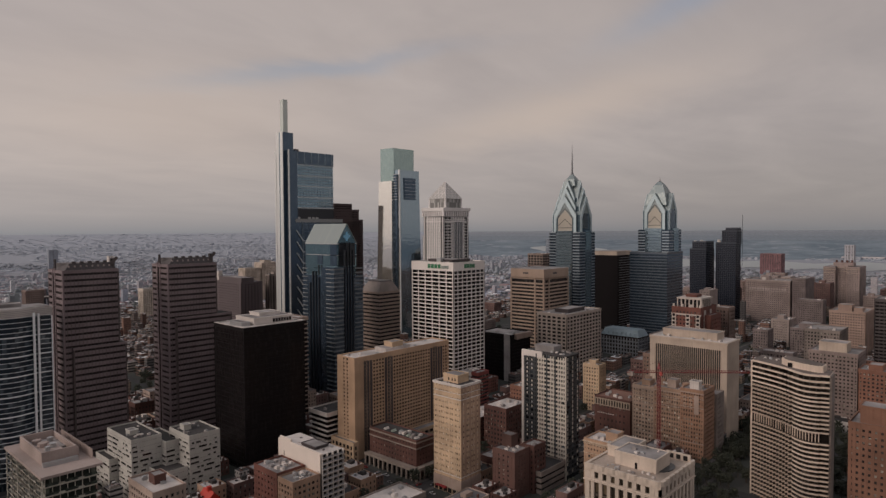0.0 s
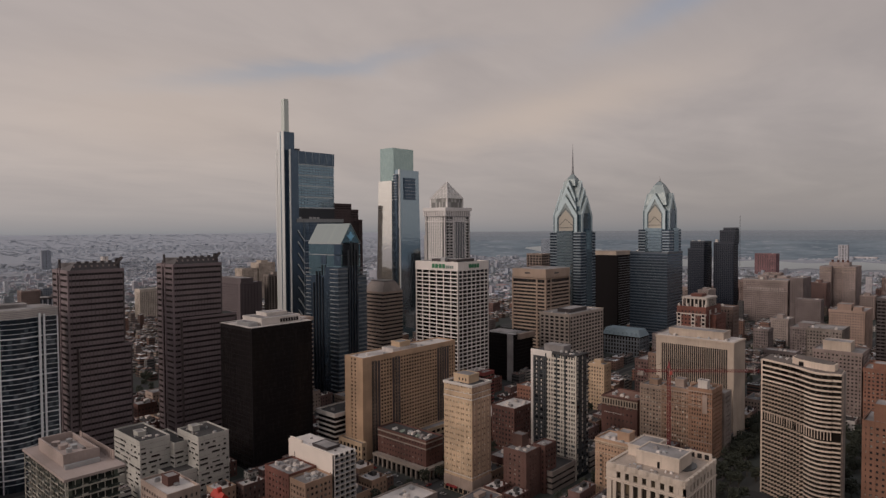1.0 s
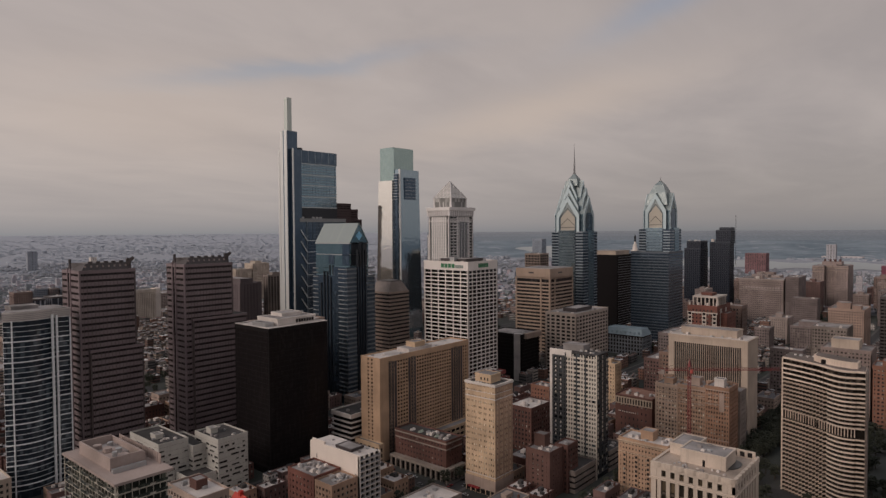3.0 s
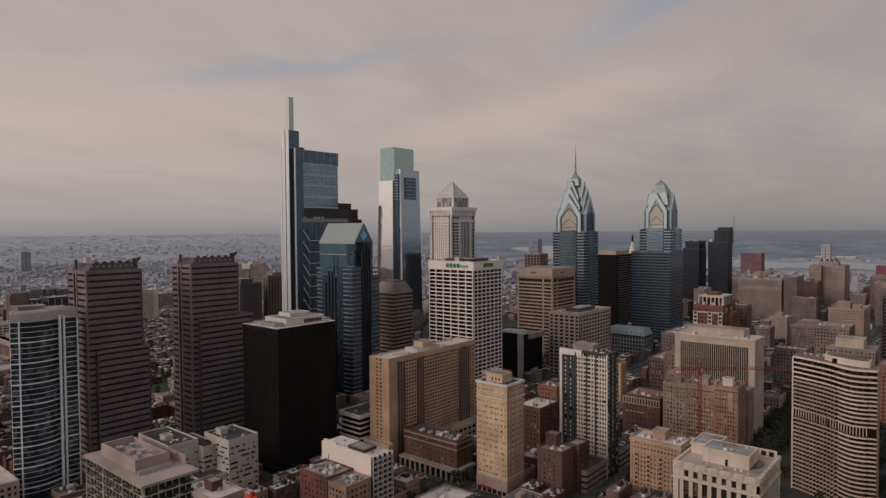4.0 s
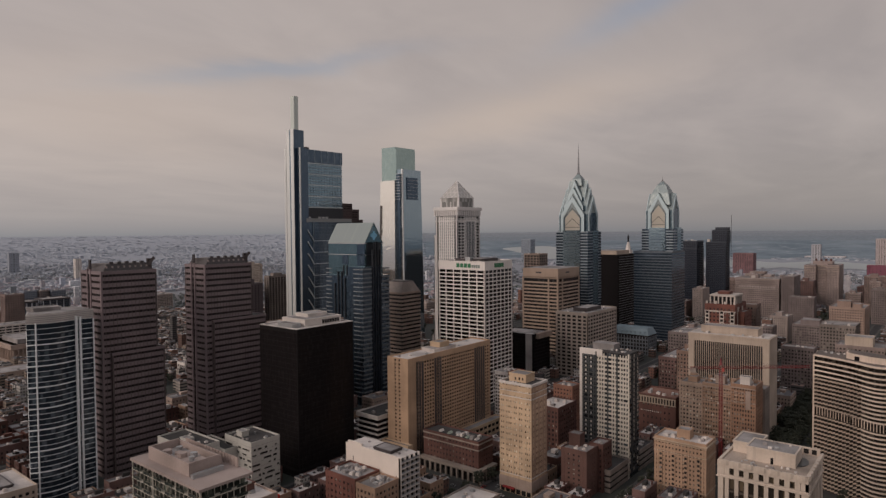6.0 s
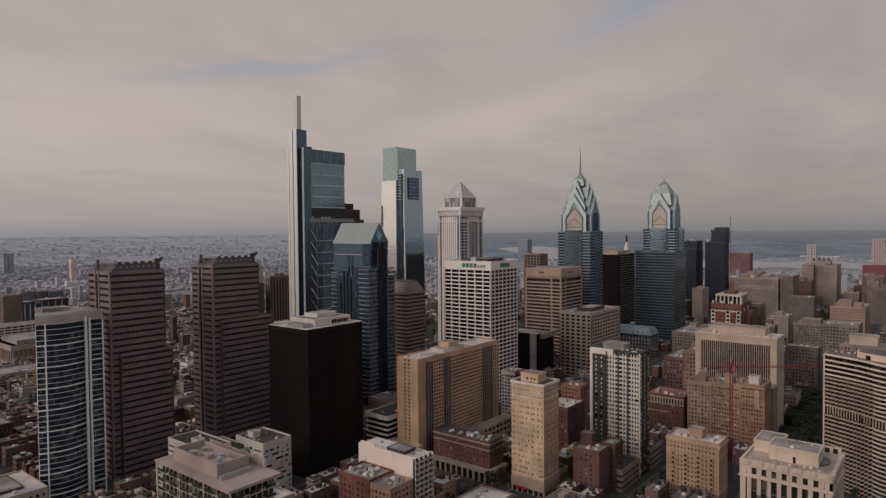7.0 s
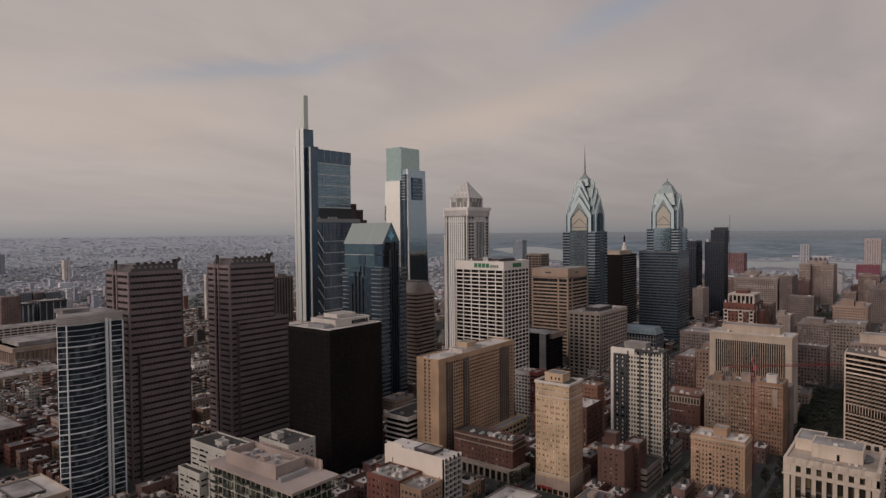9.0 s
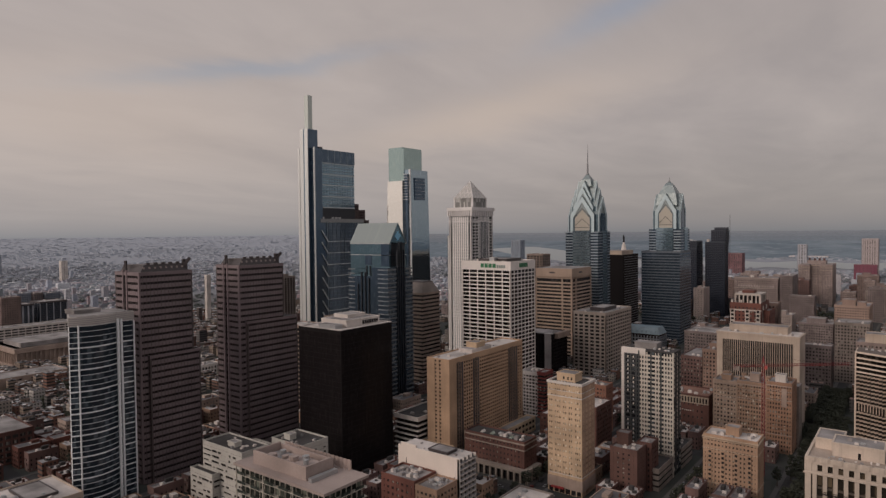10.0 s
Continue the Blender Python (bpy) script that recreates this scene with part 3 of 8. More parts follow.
def tallest_glass_tower():
    th = thing("skyscraper", "tallest blue glass skyscraper with pale core and lantern mast", "skyscraper")
    core = plain("pale_core_panel", (0.72, 0.72, 0.70), 0.3, 0.55, 0.06)
    part("core", Solid().box(-721, -716, 463.2, 470, 0, 277).box(-717, -702.2, 463.0, 478.3, 0, 300), glass("navy_core_glass", (0.075, 0.11, 0.155), (0.11, 0.15, 0.20), 0.3, (2.0, 2.0, 4.0), 0.1, 0.7), th)
    for a, b, top in ((-721, -717.6, 277), (-716.8, -710.4, 300.5), (-708.4, -702.4, 300.5)):
        part("core_rib", Solid().box(a, b, 462.2, 463.4, 0, top), core, th, "pale vertical rib")
    part("core_slot", Solid().box(-710.4, -708.4, 462.6, 463.2, 0, 300), BLUE_GLASS, th)
    part("lantern", Solid().box(-709.6, -702.6, 463.9, 470.6, 300, 341.5), plain("frosted_lantern_glass", (0.58, 0.62, 0.58), 0.35, 0.1, 0.06), th, "tall frosted glass lantern")
    part("fin", Solid().box(-702, -697, 466.8, 480.4, 0, 277), MATS["navy_core_glass"], th)
    part("fin_edge", Solid().box(-697.3, -696.2, 466.6, 468.3, 0, 277.6), core, th)
    part("slab", Solid().box(-737, -703, 480, 542.0, 0, 276.5), BLUE_GLASS, th)
    spandrel = plain("blue_grey_spandrel", (0.25, 0.305, 0.345), 0.35, 0.4, 0.15)
    for k in range(17):
        z = 204 + k * 3.55
        part("spandrel", Solid().box(-703.2, -702.7, 480.4, 542.2, z, z + 1.0), spandrel, th)
    pale = plain("pale_floor_trim", (0.52, 0.56, 0.58), 0.35, 0.3, 0.1)
    for z in (259.5, 245.2, 231.6, 217.0, 203.0):
        part("floor_trim", Solid().box(-703.2, -702.4, 480.2, 542.4, z, z + 1.1), pale, th, "pale trim between glass stages")
    for i in range(13):
        part("mullion", Solid().box(-703.2, -702.5, 484 + i * 4.6, 484.35 + i * 4.6, 203, 268), spandrel, th)
    part("crown_glass", Solid().box(-703.0, -702.0, 480.2, 542.4, 261, 277.2), SLATE_GLASS, th)
    for i in range(6):
        part("crown_post", Solid().box(-702.2, -701.8, 484 + i * 11, 484.8 + i * 11, 261, 277), spandrel, th)
    part("roof_unit", Solid().box(-712, -703, 481, 487, 276.5, 280), DARK_STONE, th)
    # No set-back here: a flat navy sheet stands for the recess's shade.
    part("recess", Solid().box(-703.2, -702.2, 480.4, 542.2, 189, 203), NAVY, th)
    part("shoulder", Solid().box(-737, -697.2, 477, 552.5, 0, 187), SLATE_GLASS, th)
    part("shoulder_cap", Solid().box(-738, -696.6, 476.6, 553.0, 184.5, 189.2), plain("grey_louvre", (0.27, 0.28, 0.285), 0.5, 0.4), th)
    for y in (483, 500, 506, 512):
        part("roof_unit", Solid().box(-712, -702, y, y + 4.5, 189.2, 191.6), STEEL, th)
    lines = Solid()
    for k in range(40):
        lines.box(-697.3, -696.95, 488, 552, 6 + k * 4.5, 6.35 + k * 4.5)
    for i in range(9):
        lines.box(-697.3, -696.95, 490 + i * 6.8, 490.3 + i * 6.8, 4, 184)
    part("shoulder_grid", lines, plain("slate_spandrel", (0.10, 0.12, 0.145), 0.4, 0.3), th, kind="stuff")
    for k in range(11):
        z = 174.5 - k * 14.7
        part("brace", Solid().bar((-696.2, 477.6, z), (-696.2, 487.2, z - 13.6), 1.1), SILVER, th, "bright diagonal fin")
        part("brace_line", Solid().box(-697.0, -696.2, 487, 551, z - 14.3, z - 13.6), SILVER, th)
    part("brace_rail", Solid().box(-697.0, -696.2, 487.0, 487.6, 10, 186), spandrel, th)


def notched_glass_tower():
    th = thing("skyscraper", "tapering silver mirror-glass skyscraper with a clear glass crown", "skyscraper")
    body = [(-785, 690), (-747, 690), (-747, 699), (-737.5, 699), (-737.5, 749), (-787, 749)]
    top = [(-781, 694.5), (-750, 694.5), (-750, 702), (-741, 702), (-741, 746), (-783, 746)]
    # Warm bright tint: the western sky's reflection is raised in the glass colour.
    part("glazing", Solid().prism(body, 0, 252, top), MIRROR_GLASS, th)
    # Darker blue copy for the south face; its duller reflection is coloured in.
    part("south_panel", Solid().prism([(-770, 701.2), (-737.0, 700.4), (-737.0, 749.5), (-770, 749.5)], 0, 269.5, [(-770, 703.5), (-740.6, 702.8), (-740.6, 746.4), (-770, 746.4)]), glass("dim_side_mirror_glass", (0.31, 0.395, 0.455), (0.37, 0.455, 0.515), 0.3, (1.6, 1.6, 4.2), 0.05, 0.9), th)
    part("crown", Solid().box(-786, -757, 703, 751, 252, 306).box(-781, -753, 702, 747, 252, 303), GREEN_GLASS, th, "pale green glass crown")
    part("corner_glass", Solid().box(-749.5, -742.5, 697.8, 702.5, 0, 262), SLATE_GLASS, th)
    notch = Solid()
    for k in range(10):
        notch.box(-749.8, -741.8, 697.2, 702.0, 222 + k * 4.4, 222.7 + k * 4.4)
    part("corner_floors", notch, STEEL, th, kind="stuff")
    part("edge_strip", Solid().prism([(-739.0, 699.6), (-736.6, 699.6), (-736.6, 701.6), (-739.0, 701.6)], 0, 270, [(-742.6, 701.9), (-740.2, 701.9), (-740.2, 703.9), (-742.6, 703.9)]), plain("white_metal_edge", (0.72, 0.72, 0.72), 0.4, 0.3, 0.05), th)
    part("opening", Solid().box(-741.0, -738.7, 712, 737, 222, 257), SLATE_GLASS, th, "large dark square opening")
    bars = Solid()
    for k in range(6):
        bars.box(-738.8, -738.4, 712, 737, 225 + k * 5.5, 225.5 + k * 5.5)
    part("opening_floors", bars, STEEL, th, kind="stuff")


def pyramid_tower():
    th = thing("skyscraper", "white stone skyscraper with corbelled top and a pyramid roof", "skyscraper")
    stone = wall("white_granite", (0.74, 0.725, 0.71), 0.7, 0.10, 0.2, 0.2)
    pane = glass("grey_office_glass", (0.26, 0.27, 0.275), (0.42, 0.42, 0.415), 0.5, (2.0, 2.0, 3.9), 0.12, 0.3)
    x0, x1, y0, y1 = -597, -561, 611.3, 661
    grey = plain("grey_spandrel_panel", (0.55, 0.545, 0.53), 0.5, 0.0)
    block(th, x0, x1, y0, y1, 0, 194, grey, pane, 3.9, (3.3, 3.3), 1.75, 1.3, 0.5, 3, 0, None, 4.2, 0, lid=False, mat2=stone)
    block(th, x0 - 5, x1 - 3, y0 + 3, y1 + 4, 0, 166, stone, pane, 3.9, (4.2, 4.4), 1.9, 1.7, 0.5, 3, 0, None, 4.2, 0, mat2=stone)
    for y in (613.5, 620.5, 653.5):
        column = Solid()
        for k in range(46):
            column.box(x1 - 0.2, x1 + 0.3, y, y + 4.6, 8 + k * 4.0, 10.1 + k * 4.0)
        part("corner_glazing", column, PANE_DARK, th, kind="stuff")
    part("glass_strip", Solid().box(x1 - 0.2, x1 + 0.25, 631, 650, 0, 184), glass("grey_strip_glass", (0.10, 0.115, 0.13), (0.17, 0.185, 0.20), 0.3, (2.0, 2.0, 4.0), 0.15, 0.4), th)
    for i in range(6):
        part("strip_rib", Solid().box(x1 + 0.1, x1 + 0.55, 631.6 + i * 3.3, 632.3 + i * 3.3, 0, 184), stone, th)
    part("string_course", Solid().box(x0 - 0.3, x1 + 0.5, y0 - 0.3, y1 + 0.3, 184, 185.6), stone, th)
    teeth = Solid()
    for i in range(12):
        a = i / 12
        x, y = x0 - 1.5 + a * (x1 - x0 + 3), y0 - 1.5 + a * (y1 - y0 + 3)
        teeth.box(x, x + 1.9, y0 - 1.8, y0 + 0.3, 191.5, 198.5).box(x1 - 0.3, x1 + 1.8, y, y + 2.4, 191.5, 198.5)
    part("corbels", teeth, stone, th, kind="stuff")
    part("cornice", Solid().box(x0 - 2.2, x1 + 2.2, y0 - 2.2, y1 + 2.2, 198.5, 202.8), stone, th)
    part("cornice", Solid().box(x0, x1, y0, y1, 194, 198.5), DARK_STONE, th)
    cx, cy = -579.3, 635
    part("lantern_stage", Solid().box(cx - 15, cx + 15, cy - 16, cy + 16, 202.8, 215), glass("pale_louvre", (0.16, 0.155, 0.15), (0.50, 0.485, 0.47), 0.55, (2.2, 2.2, 30), 0.5), th)
    part("stage_posts", Solid().box(cx - 15.4, cx - 13.4, cy - 16.4, cy - 14.4, 202.8, 215.5).box(cx + 13.4, cx + 15.4, cy - 16.4, cy - 14.4, 202.8, 215.5).box(cx + 13.4, cx + 15.4, cy + 14.4, cy + 16.4, 202.8, 215.5), stone, th)
    b = [(cx - 15.6, cy - 16.6), (cx + 15.6, cy - 16.6), (cx + 15.6, cy + 16.6), (cx - 15.6, cy + 16.6)]
    part("pyramid", Solid().cone(b, 215, (cx, cy, 238)), plain("glazed_pyramid", (0.46, 0.44, 0.42), 0.45, 0.1, 0.15), th, "translucent glazed pyramid")
    ribs = Solid()
    for x, y in b:
        ribs.bar((x, y, 215.1), (cx, cy, 238.3), 0.9)
    for i in range(1, 5):
        for (xa, ya), (xb, yb) in zip(b, b[1:] + b[:1]):
            f = i / 5
            p = (xa + (xb - xa) * f, ya + (yb - ya) * f, 215.1)
            ribs.bar(p, (p[0] + (cx - xa) * (1 - f), p[1] + (cy - ya) * (1 - f), 215.1 + 23 * (1 - f)), 0.45).bar(p, (p[0] + (cx - xb) * f, p[1] + (cy - yb) * f, 215.1 + 23 * f), 0.45)
    for f in (0.3, 0.6):
        z = 215 + 23 * f
        pts = [(cx + (x - cx) * (1 - f), cy + (y - cy) * (1 - f), z + 0.2) for x, y in b]
        for i in range(4):
            ribs.bar(pts[i], pts[(i + 1) % 4], 0.6)
    part("pyramid_ribs", ribs, stone, th)


def chevron_tower(cx, cy, hx, hy, z_shaft, tiers, dome, tip, spire, label):
    """Blue glass shaft with stacked crossing gables, outlined in silver."""
    th = thing("skyscraper", label, "skyscraper", "gabled glass spires")
    silver = plain("bright_chevron_glass", (0.47, 0.56, 0.595), 0.55, 0.2, 0.10)
    band = plain("blue_grey_band", (0.29, 0.325, 0.355), 0.4, 0.35, 0.15)
    part("glazing", Solid().box(cx - hx, cx + hx, cy - hy, cy + hy, 0, z_shaft), SLATE_GLASS, th)
    s = Solid()
    q = 0.25
    for k in range(int(z_shaft / 4.2)):
        z = 4 + k * 4.2
        for sy in (-1, 1):
            for a, b in ((-hx, -hx * 0.55), (hx * 0.55, hx)):
                s.box(cx + a - q, cx + b + q, cy + sy * hy - q, cy + sy * hy + q, z, z + 1.5)
        for sx in (-1, 1):
            for a, b in ((-hy, -hy * 0.3), (hy * 0.5, hy)):
                s.box(cx + sx * hx - q, cx + sx * hx + q, cy + a - q, cy + b + q, z, z + 1.5)
    part("banding", s, band, th, kind="stuff")
    part("centre_bay", Solid().box(cx - hx * 0.55, cx + hx * 0.5, cy - hy - 0.6, cy, 0, z_shaft + 2), TEAL_GLASS, th)
    part("centre_bay", Solid().box(cx, cx + hx + 0.6, cy - hy * 0.3, cy + hy * 0.5, 0, z_shaft + 2), TEAL_GLASS, th)
    zb, w = z_shaft, 0.80
    pale = glass("pale_crown_glass", (0.20, 0.24, 0.25), (0.28, 0.32, 0.325), 0.4, (2.0, 2.0, 4.0), 0.4, 0.3)
    blue = glass("blue_crown_glass", (0.10, 0.15, 0.185), (0.17, 0.225, 0.26), 0.3, (2.0, 2.0, 4.0), 0.25, 0.4)
    for i, (f, eave, apex, bright) in enumerate(tiers):
        ax, ay = hx * f, hy * f
        part("crown_wall", Solid().box(cx - ax, cx + ax, cy - ay * w, cy + ay * w, zb, eave).box(cx - ax * w, cx + ax * w, cy - ay, cy + ay, zb, eave), blue, th)
        part("crown_roof", Solid().gable(cx - ax, cx + ax, cy - ay * w, cy + ay * w, eave, apex, "x").gable(cx - ax * w, cx + ax * w, cy - ay, cy + ay, eave, apex, "y"), pale, th, "pale glass cross gable")
        b = 8.0 if i == 0 else 6.6
        if bright:
            foot = zb - 0.0 if i == 0 else eave - b
            for sy in (-1, 1):
                wx = ax * w
                fold = [(-wx, foot), (-wx, eave - 0.5), (0, apex - 0.5), (wx, eave - 0.5), (wx, foot)] + ([(wx - 4.2, foot), (wx - 4.2, eave - b * 0.62), (0, apex - b * 1.12), (4.2 - wx, eave - b * 0.62), (4.2 - wx, foot)] if i == 0 else [(0, apex - b * 1.12)])
                y = cy + sy * (ay + 0.35)
                part("chevron", Solid().plate([(cx + p, y - 0.4, q) for p, q in fold], (0, 0.8, 0)), silver, th, "bright silver chevron edge")
            for sx in (-1, 1):
                wy = ay * w
                fold = [(-wy, foot), (-wy, eave - 0.5), (0, apex - 0.5), (wy, eave - 0.5), (wy, foot)] + ([(wy - 3.6, foot), (wy - 3.6, eave - b * 0.62), (0, apex - b * 1.12), (3.6 - wy, eave - b * 0.62), (3.6 - wy, foot)] if i == 0 else [(0, apex - b * 1.12)])
                x = cx + sx * (ax + 0.35)
                part("chevron", Solid().plate([(x - 0.4, cy + p, q) for p, q in fold], (0.8, 0, 0)), silver, th, "bright silver chevron edge")
        if i == 0:
            y = cy - ay - 0.3
            # Peach is the warm sky mirrored in the window, put into its colour.
            part("gable_window", Solid().box(cx - ax * 0.50, cx + ax * 0.50, y, y + 0.6, zb + 1, eave - 5), plain("painted_peach_reflection", (0.40, 0.365, 0.315), 0.45, 0.3, 0.05), th, "gable window coloured with a bright peach reflection")
            part("gable_window", Solid().gable(cx - ax * 0.50, cx + ax * 0.50, y, y + 0.6, eave - 5, eave + 7, "y"), MATS["painted_peach_reflection"], th)
            part("window_bar", Solid().box(cx - ax * 0.50, cx + ax * 0.50, y - 0.15, y + 0.1, zb + 6, zb + 6.9), plain("dark_bar", (0.12, 0.12, 0.12), 0.5), th)
            for s2 in (-1, 1):
                part("gable_line", Solid().bar((cx + s2 * ax * 0.50, y - 0.1, zb + 9), (cx, y - 0.1, zb + 19), 0.3, 0.9), MATS["dark_bar"], th)
                part("gable_line", Solid().bar((cx + s2 * ax * 0.58, y - 0.1, eave - 4), (cx, y - 0.1, eave + 9), 0.3, 1.0), MATS["dark_bar"], th)
            part("inner_bay", Solid().box(cx + ax - 0.1, cx + ax + 0.25, cy - ay * 0.45, cy + ay * 0.45, zb, eave + 2), SLATE_GLASS, th)
        zb = eave - 1
    square = lambda f: [(cx - hx * f, cy - hy * f), (cx + hx * f, cy - hy * f), (cx + hx * f, cy + hy * f), (cx - hx * f, cy + hy * f)]
    cap = Solid()
    for (fa, za), (fb, zb) in zip(dome, dome[1:]):
        cap.prism(square(fa), za, zb, square(fb))
    part("cap", cap.cone(square(dome[-1][0]), dome[-1][1], (cx, cy, tip)), pale, th, "pale glass cap")
    lines = Solid()
    for k in range(int(z_shaft / 4.2)):
        z = 4.6 + k * 4.2
        lines.box(cx - hx * 0.55, cx + hx * 0.5, cy - hy - 0.7, cy - hy - 0.5, z, z + 0.55).box(cx + hx + 0.5, cx + hx + 0.7, cy - hy * 0.3, cy + hy * 0.5, z, z + 0.55)
    part("bay_lining", lines, SLATE_GLASS, th, kind="stuff")
    part("spire", Solid().cone([(cx - 1.2, cy - 1.2), (cx + 1.2, cy - 1.2), (cx + 1.2, cy + 1.2), (cx - 1.2, cy + 1.2)], tip - 6, (cx, cy, spire)).box(cx - 1.6, cx + 1.6, cy - 1.6, cy + 1.6, tip - 5, tip - 1), plain("spire_metal", (0.16, 0.16, 0.17), 0.5, 0.5), th, "thin dark spire")
    return th


def stepped_dark_tower():
    th = thing("office_tower", "dark maroon granite tower with a stepped top", "tower")
    for y1, z in ((677.3, 217), (692.2, 207.7), (700.8, 191.1)):
        block(th, -858, -829.4, 640 + (217 - z) * 0.05, y1, 0, z, MAROON, BLACK_GLASS, 4.0, 3.2, 0.9, 1.6, 0.3, 3, 0, ROOF_DARK, 1.5, 0.3)


def white_grid_tower():
    th = thing("office_tower", "white concrete grid office tower with a green sign on its parapet", "tower")
    x0, x1, y0, y1, z1 = -476, -417.2, 469.6, 518.3, 141.0
    white = wall("bright_white_precast", (0.76, 0.725, 0.69), 0.75, 0.10, 0.2, 0.2)
    block(th, x0, x1, y0, y1, 0, z1, white, glass("office_glass_brown", (0.014, 0.012, 0.012), (0.06, 0.052, 0.048), 0.25, (4.9, 4.9, 4.9), 0.15), 3.9, (9.8, 7.0), 0.85, 1.1, 0.4, 8.2, 0, ROOF_GREY, 1.5, 0.8)
    penthouse(th, -462, -428, 480, 508, z1, z1 + 2.6, DARK_STONE)
    penthouse(th, -446, -440, 476, 482, z1, z1 + 4.2, STEEL)
    clutter(th, x0 + 3, x1 - 3, y0 + 3, y1 - 3, z1, 9, 8, 3.2)
    green = plain("green_sign", (0.03, 0.17, 0.075), 0.4, 0, 0.1)
    for i in range(4):
        part("sign_bar", Solid().box(-452 + i * 4.7, -448.4 + i * 4.7, y0 - 0.5, y0 - 0.1, 135.3, 139.4), green, th, "green sign shape")
        part("sign_bar", Solid().box(-433 + i * 2.6, -431.2 + i * 2.6, y0 - 0.5, y0 - 0.1, 135.3, 138.2), plain("grey_sign", (0.20, 0.25, 0.23), 0.4, 0, 0.1), th)
        part("sign_bar", Solid().box(x1 + 0.1, x1 + 0.5, 486 + i * 4.2, 489.4 + i * 4.2, 135.3, 139.4), green, th, "green sign shape")


def tan_apartment_slab():
    th = thing("apartment_slab", "long tan brick apartment slab with balcony recesses", "apartment block")
    x0, x1, y0, y1, z1 = -391.6, -370.7, 305.8, 411.2, 77.3
    part("glazing", Solid().box(x0 + 0.6, x1 - 0.6, y0 + 0.6, y1 - 0.6, 0, z1 - 0.3), PANE_DARK, th)
    # west end: solid brick with two columns of small windows
    xs = [x0, x0 + 7.2, x0 + 9.0, x0 + 11.2, x0 + 13.0, x1]
    s = Solid()
    for a, b in ((xs[0], xs[1]), (xs[2], xs[3]), (xs[4], xs[5])):
        s.box(a, b, y0, y0 + 0.8, 0, z1)
    for k in range(25):
        z = 5 + k * 2.88
        s.box(xs[1], xs[2], y0, y0 + 0.8, z, z + 1.45).box(xs[3], xs[4], y0, y0 + 0.8, z, z + 1.45)
    s.box(x0, x1, y0, y0 + 0.8, 0, 5)
    part("end_wall", s, TAN, th)
    s = Solid().box(x1 - 0.8, x1, y0 + 0.8, y0 + 8.5, 0, z1)
    ys = [y0 + 8.5 + i * 3.05 for i in range(32)]
    slabs = Solid()
    for k in range(26):
        z = 4 + k * 2.8
        slabs.box(x1 - 1.2, x1 - 0.12, y0 + 8, y1, z, z + 1.25)
    part("floor_bands", slabs, TAN, th, kind="stuff")
    recess = {0, 1, 2, 7, 8, 9, 24, 25, 26, 27, 28}
    for i, y in enumerate(ys):
        if y + 1.3 < y1:
            s.box(x1 - 0.9, x1, y, y + (0.6 if i in recess else 1.05), 0, z1 - 1)
    part("piers", s, TAN, th, kind="stuff")
    # Flat dark panels in the wall plane stand for the shade of the recesses.
    dark = Solid()
    for i in recess:
        dark.box(x1 - 0.5, x1 + 0.03, ys[i] + 0.7, ys[i] + 3.05, 3, z1 - 2)
    part("balcony_recess", dark, DARK_STONE, th)
    bal = Solid()
    for k in range(26):
        for i in (0, 8, 25):
            bal.box(x1 - 0.2, x1 + 0.9, ys[i] + 0.9, ys[i] + 4.2, 3.9 + k * 2.8, 4.9 + k * 2.8)
    part("balconies", bal, wall("brown_balcony", (0.21, 0.165, 0.13)), th, kind="stuff")
    part("parapet", Solid().box(x0, x1, y0, y0 + 0.8, z1, z1 + 1).box(x1 - 0.8, x1 + 0.08, y0 + 0.8, y1, z1 - 3, z1 + 1).box(x0, x0 + 0.8, y0 + 0.8, y1, 0, z1 + 1).box(x0, x1, y1 - 0.8, y1, 0, z1 + 1), TAN, th)
    part("roof", Solid().box(x0 + 0.8, x1 - 0.8, y0 + 0.8, y1 - 0.8, z1 - 0.5, z1), ROOF_LIGHT, th)
    penthouse(th, x0 + 4, x1 - 4, 341, 368, z1, z1 + 2.4, ROOF_LIGHT)
    penthouse(th, x0 + 5, x1 - 6, 350, 362, z1 + 2.4, z1 + 6.2, TAN_LIGHT)
    clutter(th, x0 + 2, x1 - 2, y0 + 4, y1 - 4, z1, 12, 7, 2.4)
    # podium with arches towards the street
    block(th, x0 - 2, x1 + 4, y0 - 5, y0 - 0.2, 0, 15, TAN_LIGHT, PANE_DARK, 4.5, 4.5, 1.6, 1.4, 0.4, 2, 0, ROOF_GREY)
    block(th, x1 + 0.3, x1 + 9, y0 + 42, y1 + 6, 0, 11, TAN_LIGHT, PANE_DARK, 5, 6, 1.2, 2.2, 0.4, 1.5, 0, ROOF_GREY)


def punched_block(name, label, x0, x1, y0, y1, z1, mat, **kw):
    th = thing(name, label, "building")
    opts = dict(floor=3.6, bays=3.0, pier=1.4, band=1.75, depth=0.35, head=2.2, foot=0)
    pent = kw.pop("pent", None)
    units = kw.pop("units", 5)
    opts.update(kw)
    block(th, x0, x1, y0, y1, 0, z1, mat, **opts)
    for i, p in enumerate(pent or ()):
        penthouse(th, *p[:4], z1, p[4], p[5] if len(p) > 5 else mat)
    if units:
        clutter(th, x0 + 1.5, x1 - 1.5, y0 + 1.5, y1 - 1.5, z1, int(abs(x0 * 7 + y0)), units, min(3.2, (y1 - y0) * 0.2 + 0.8))
    return th


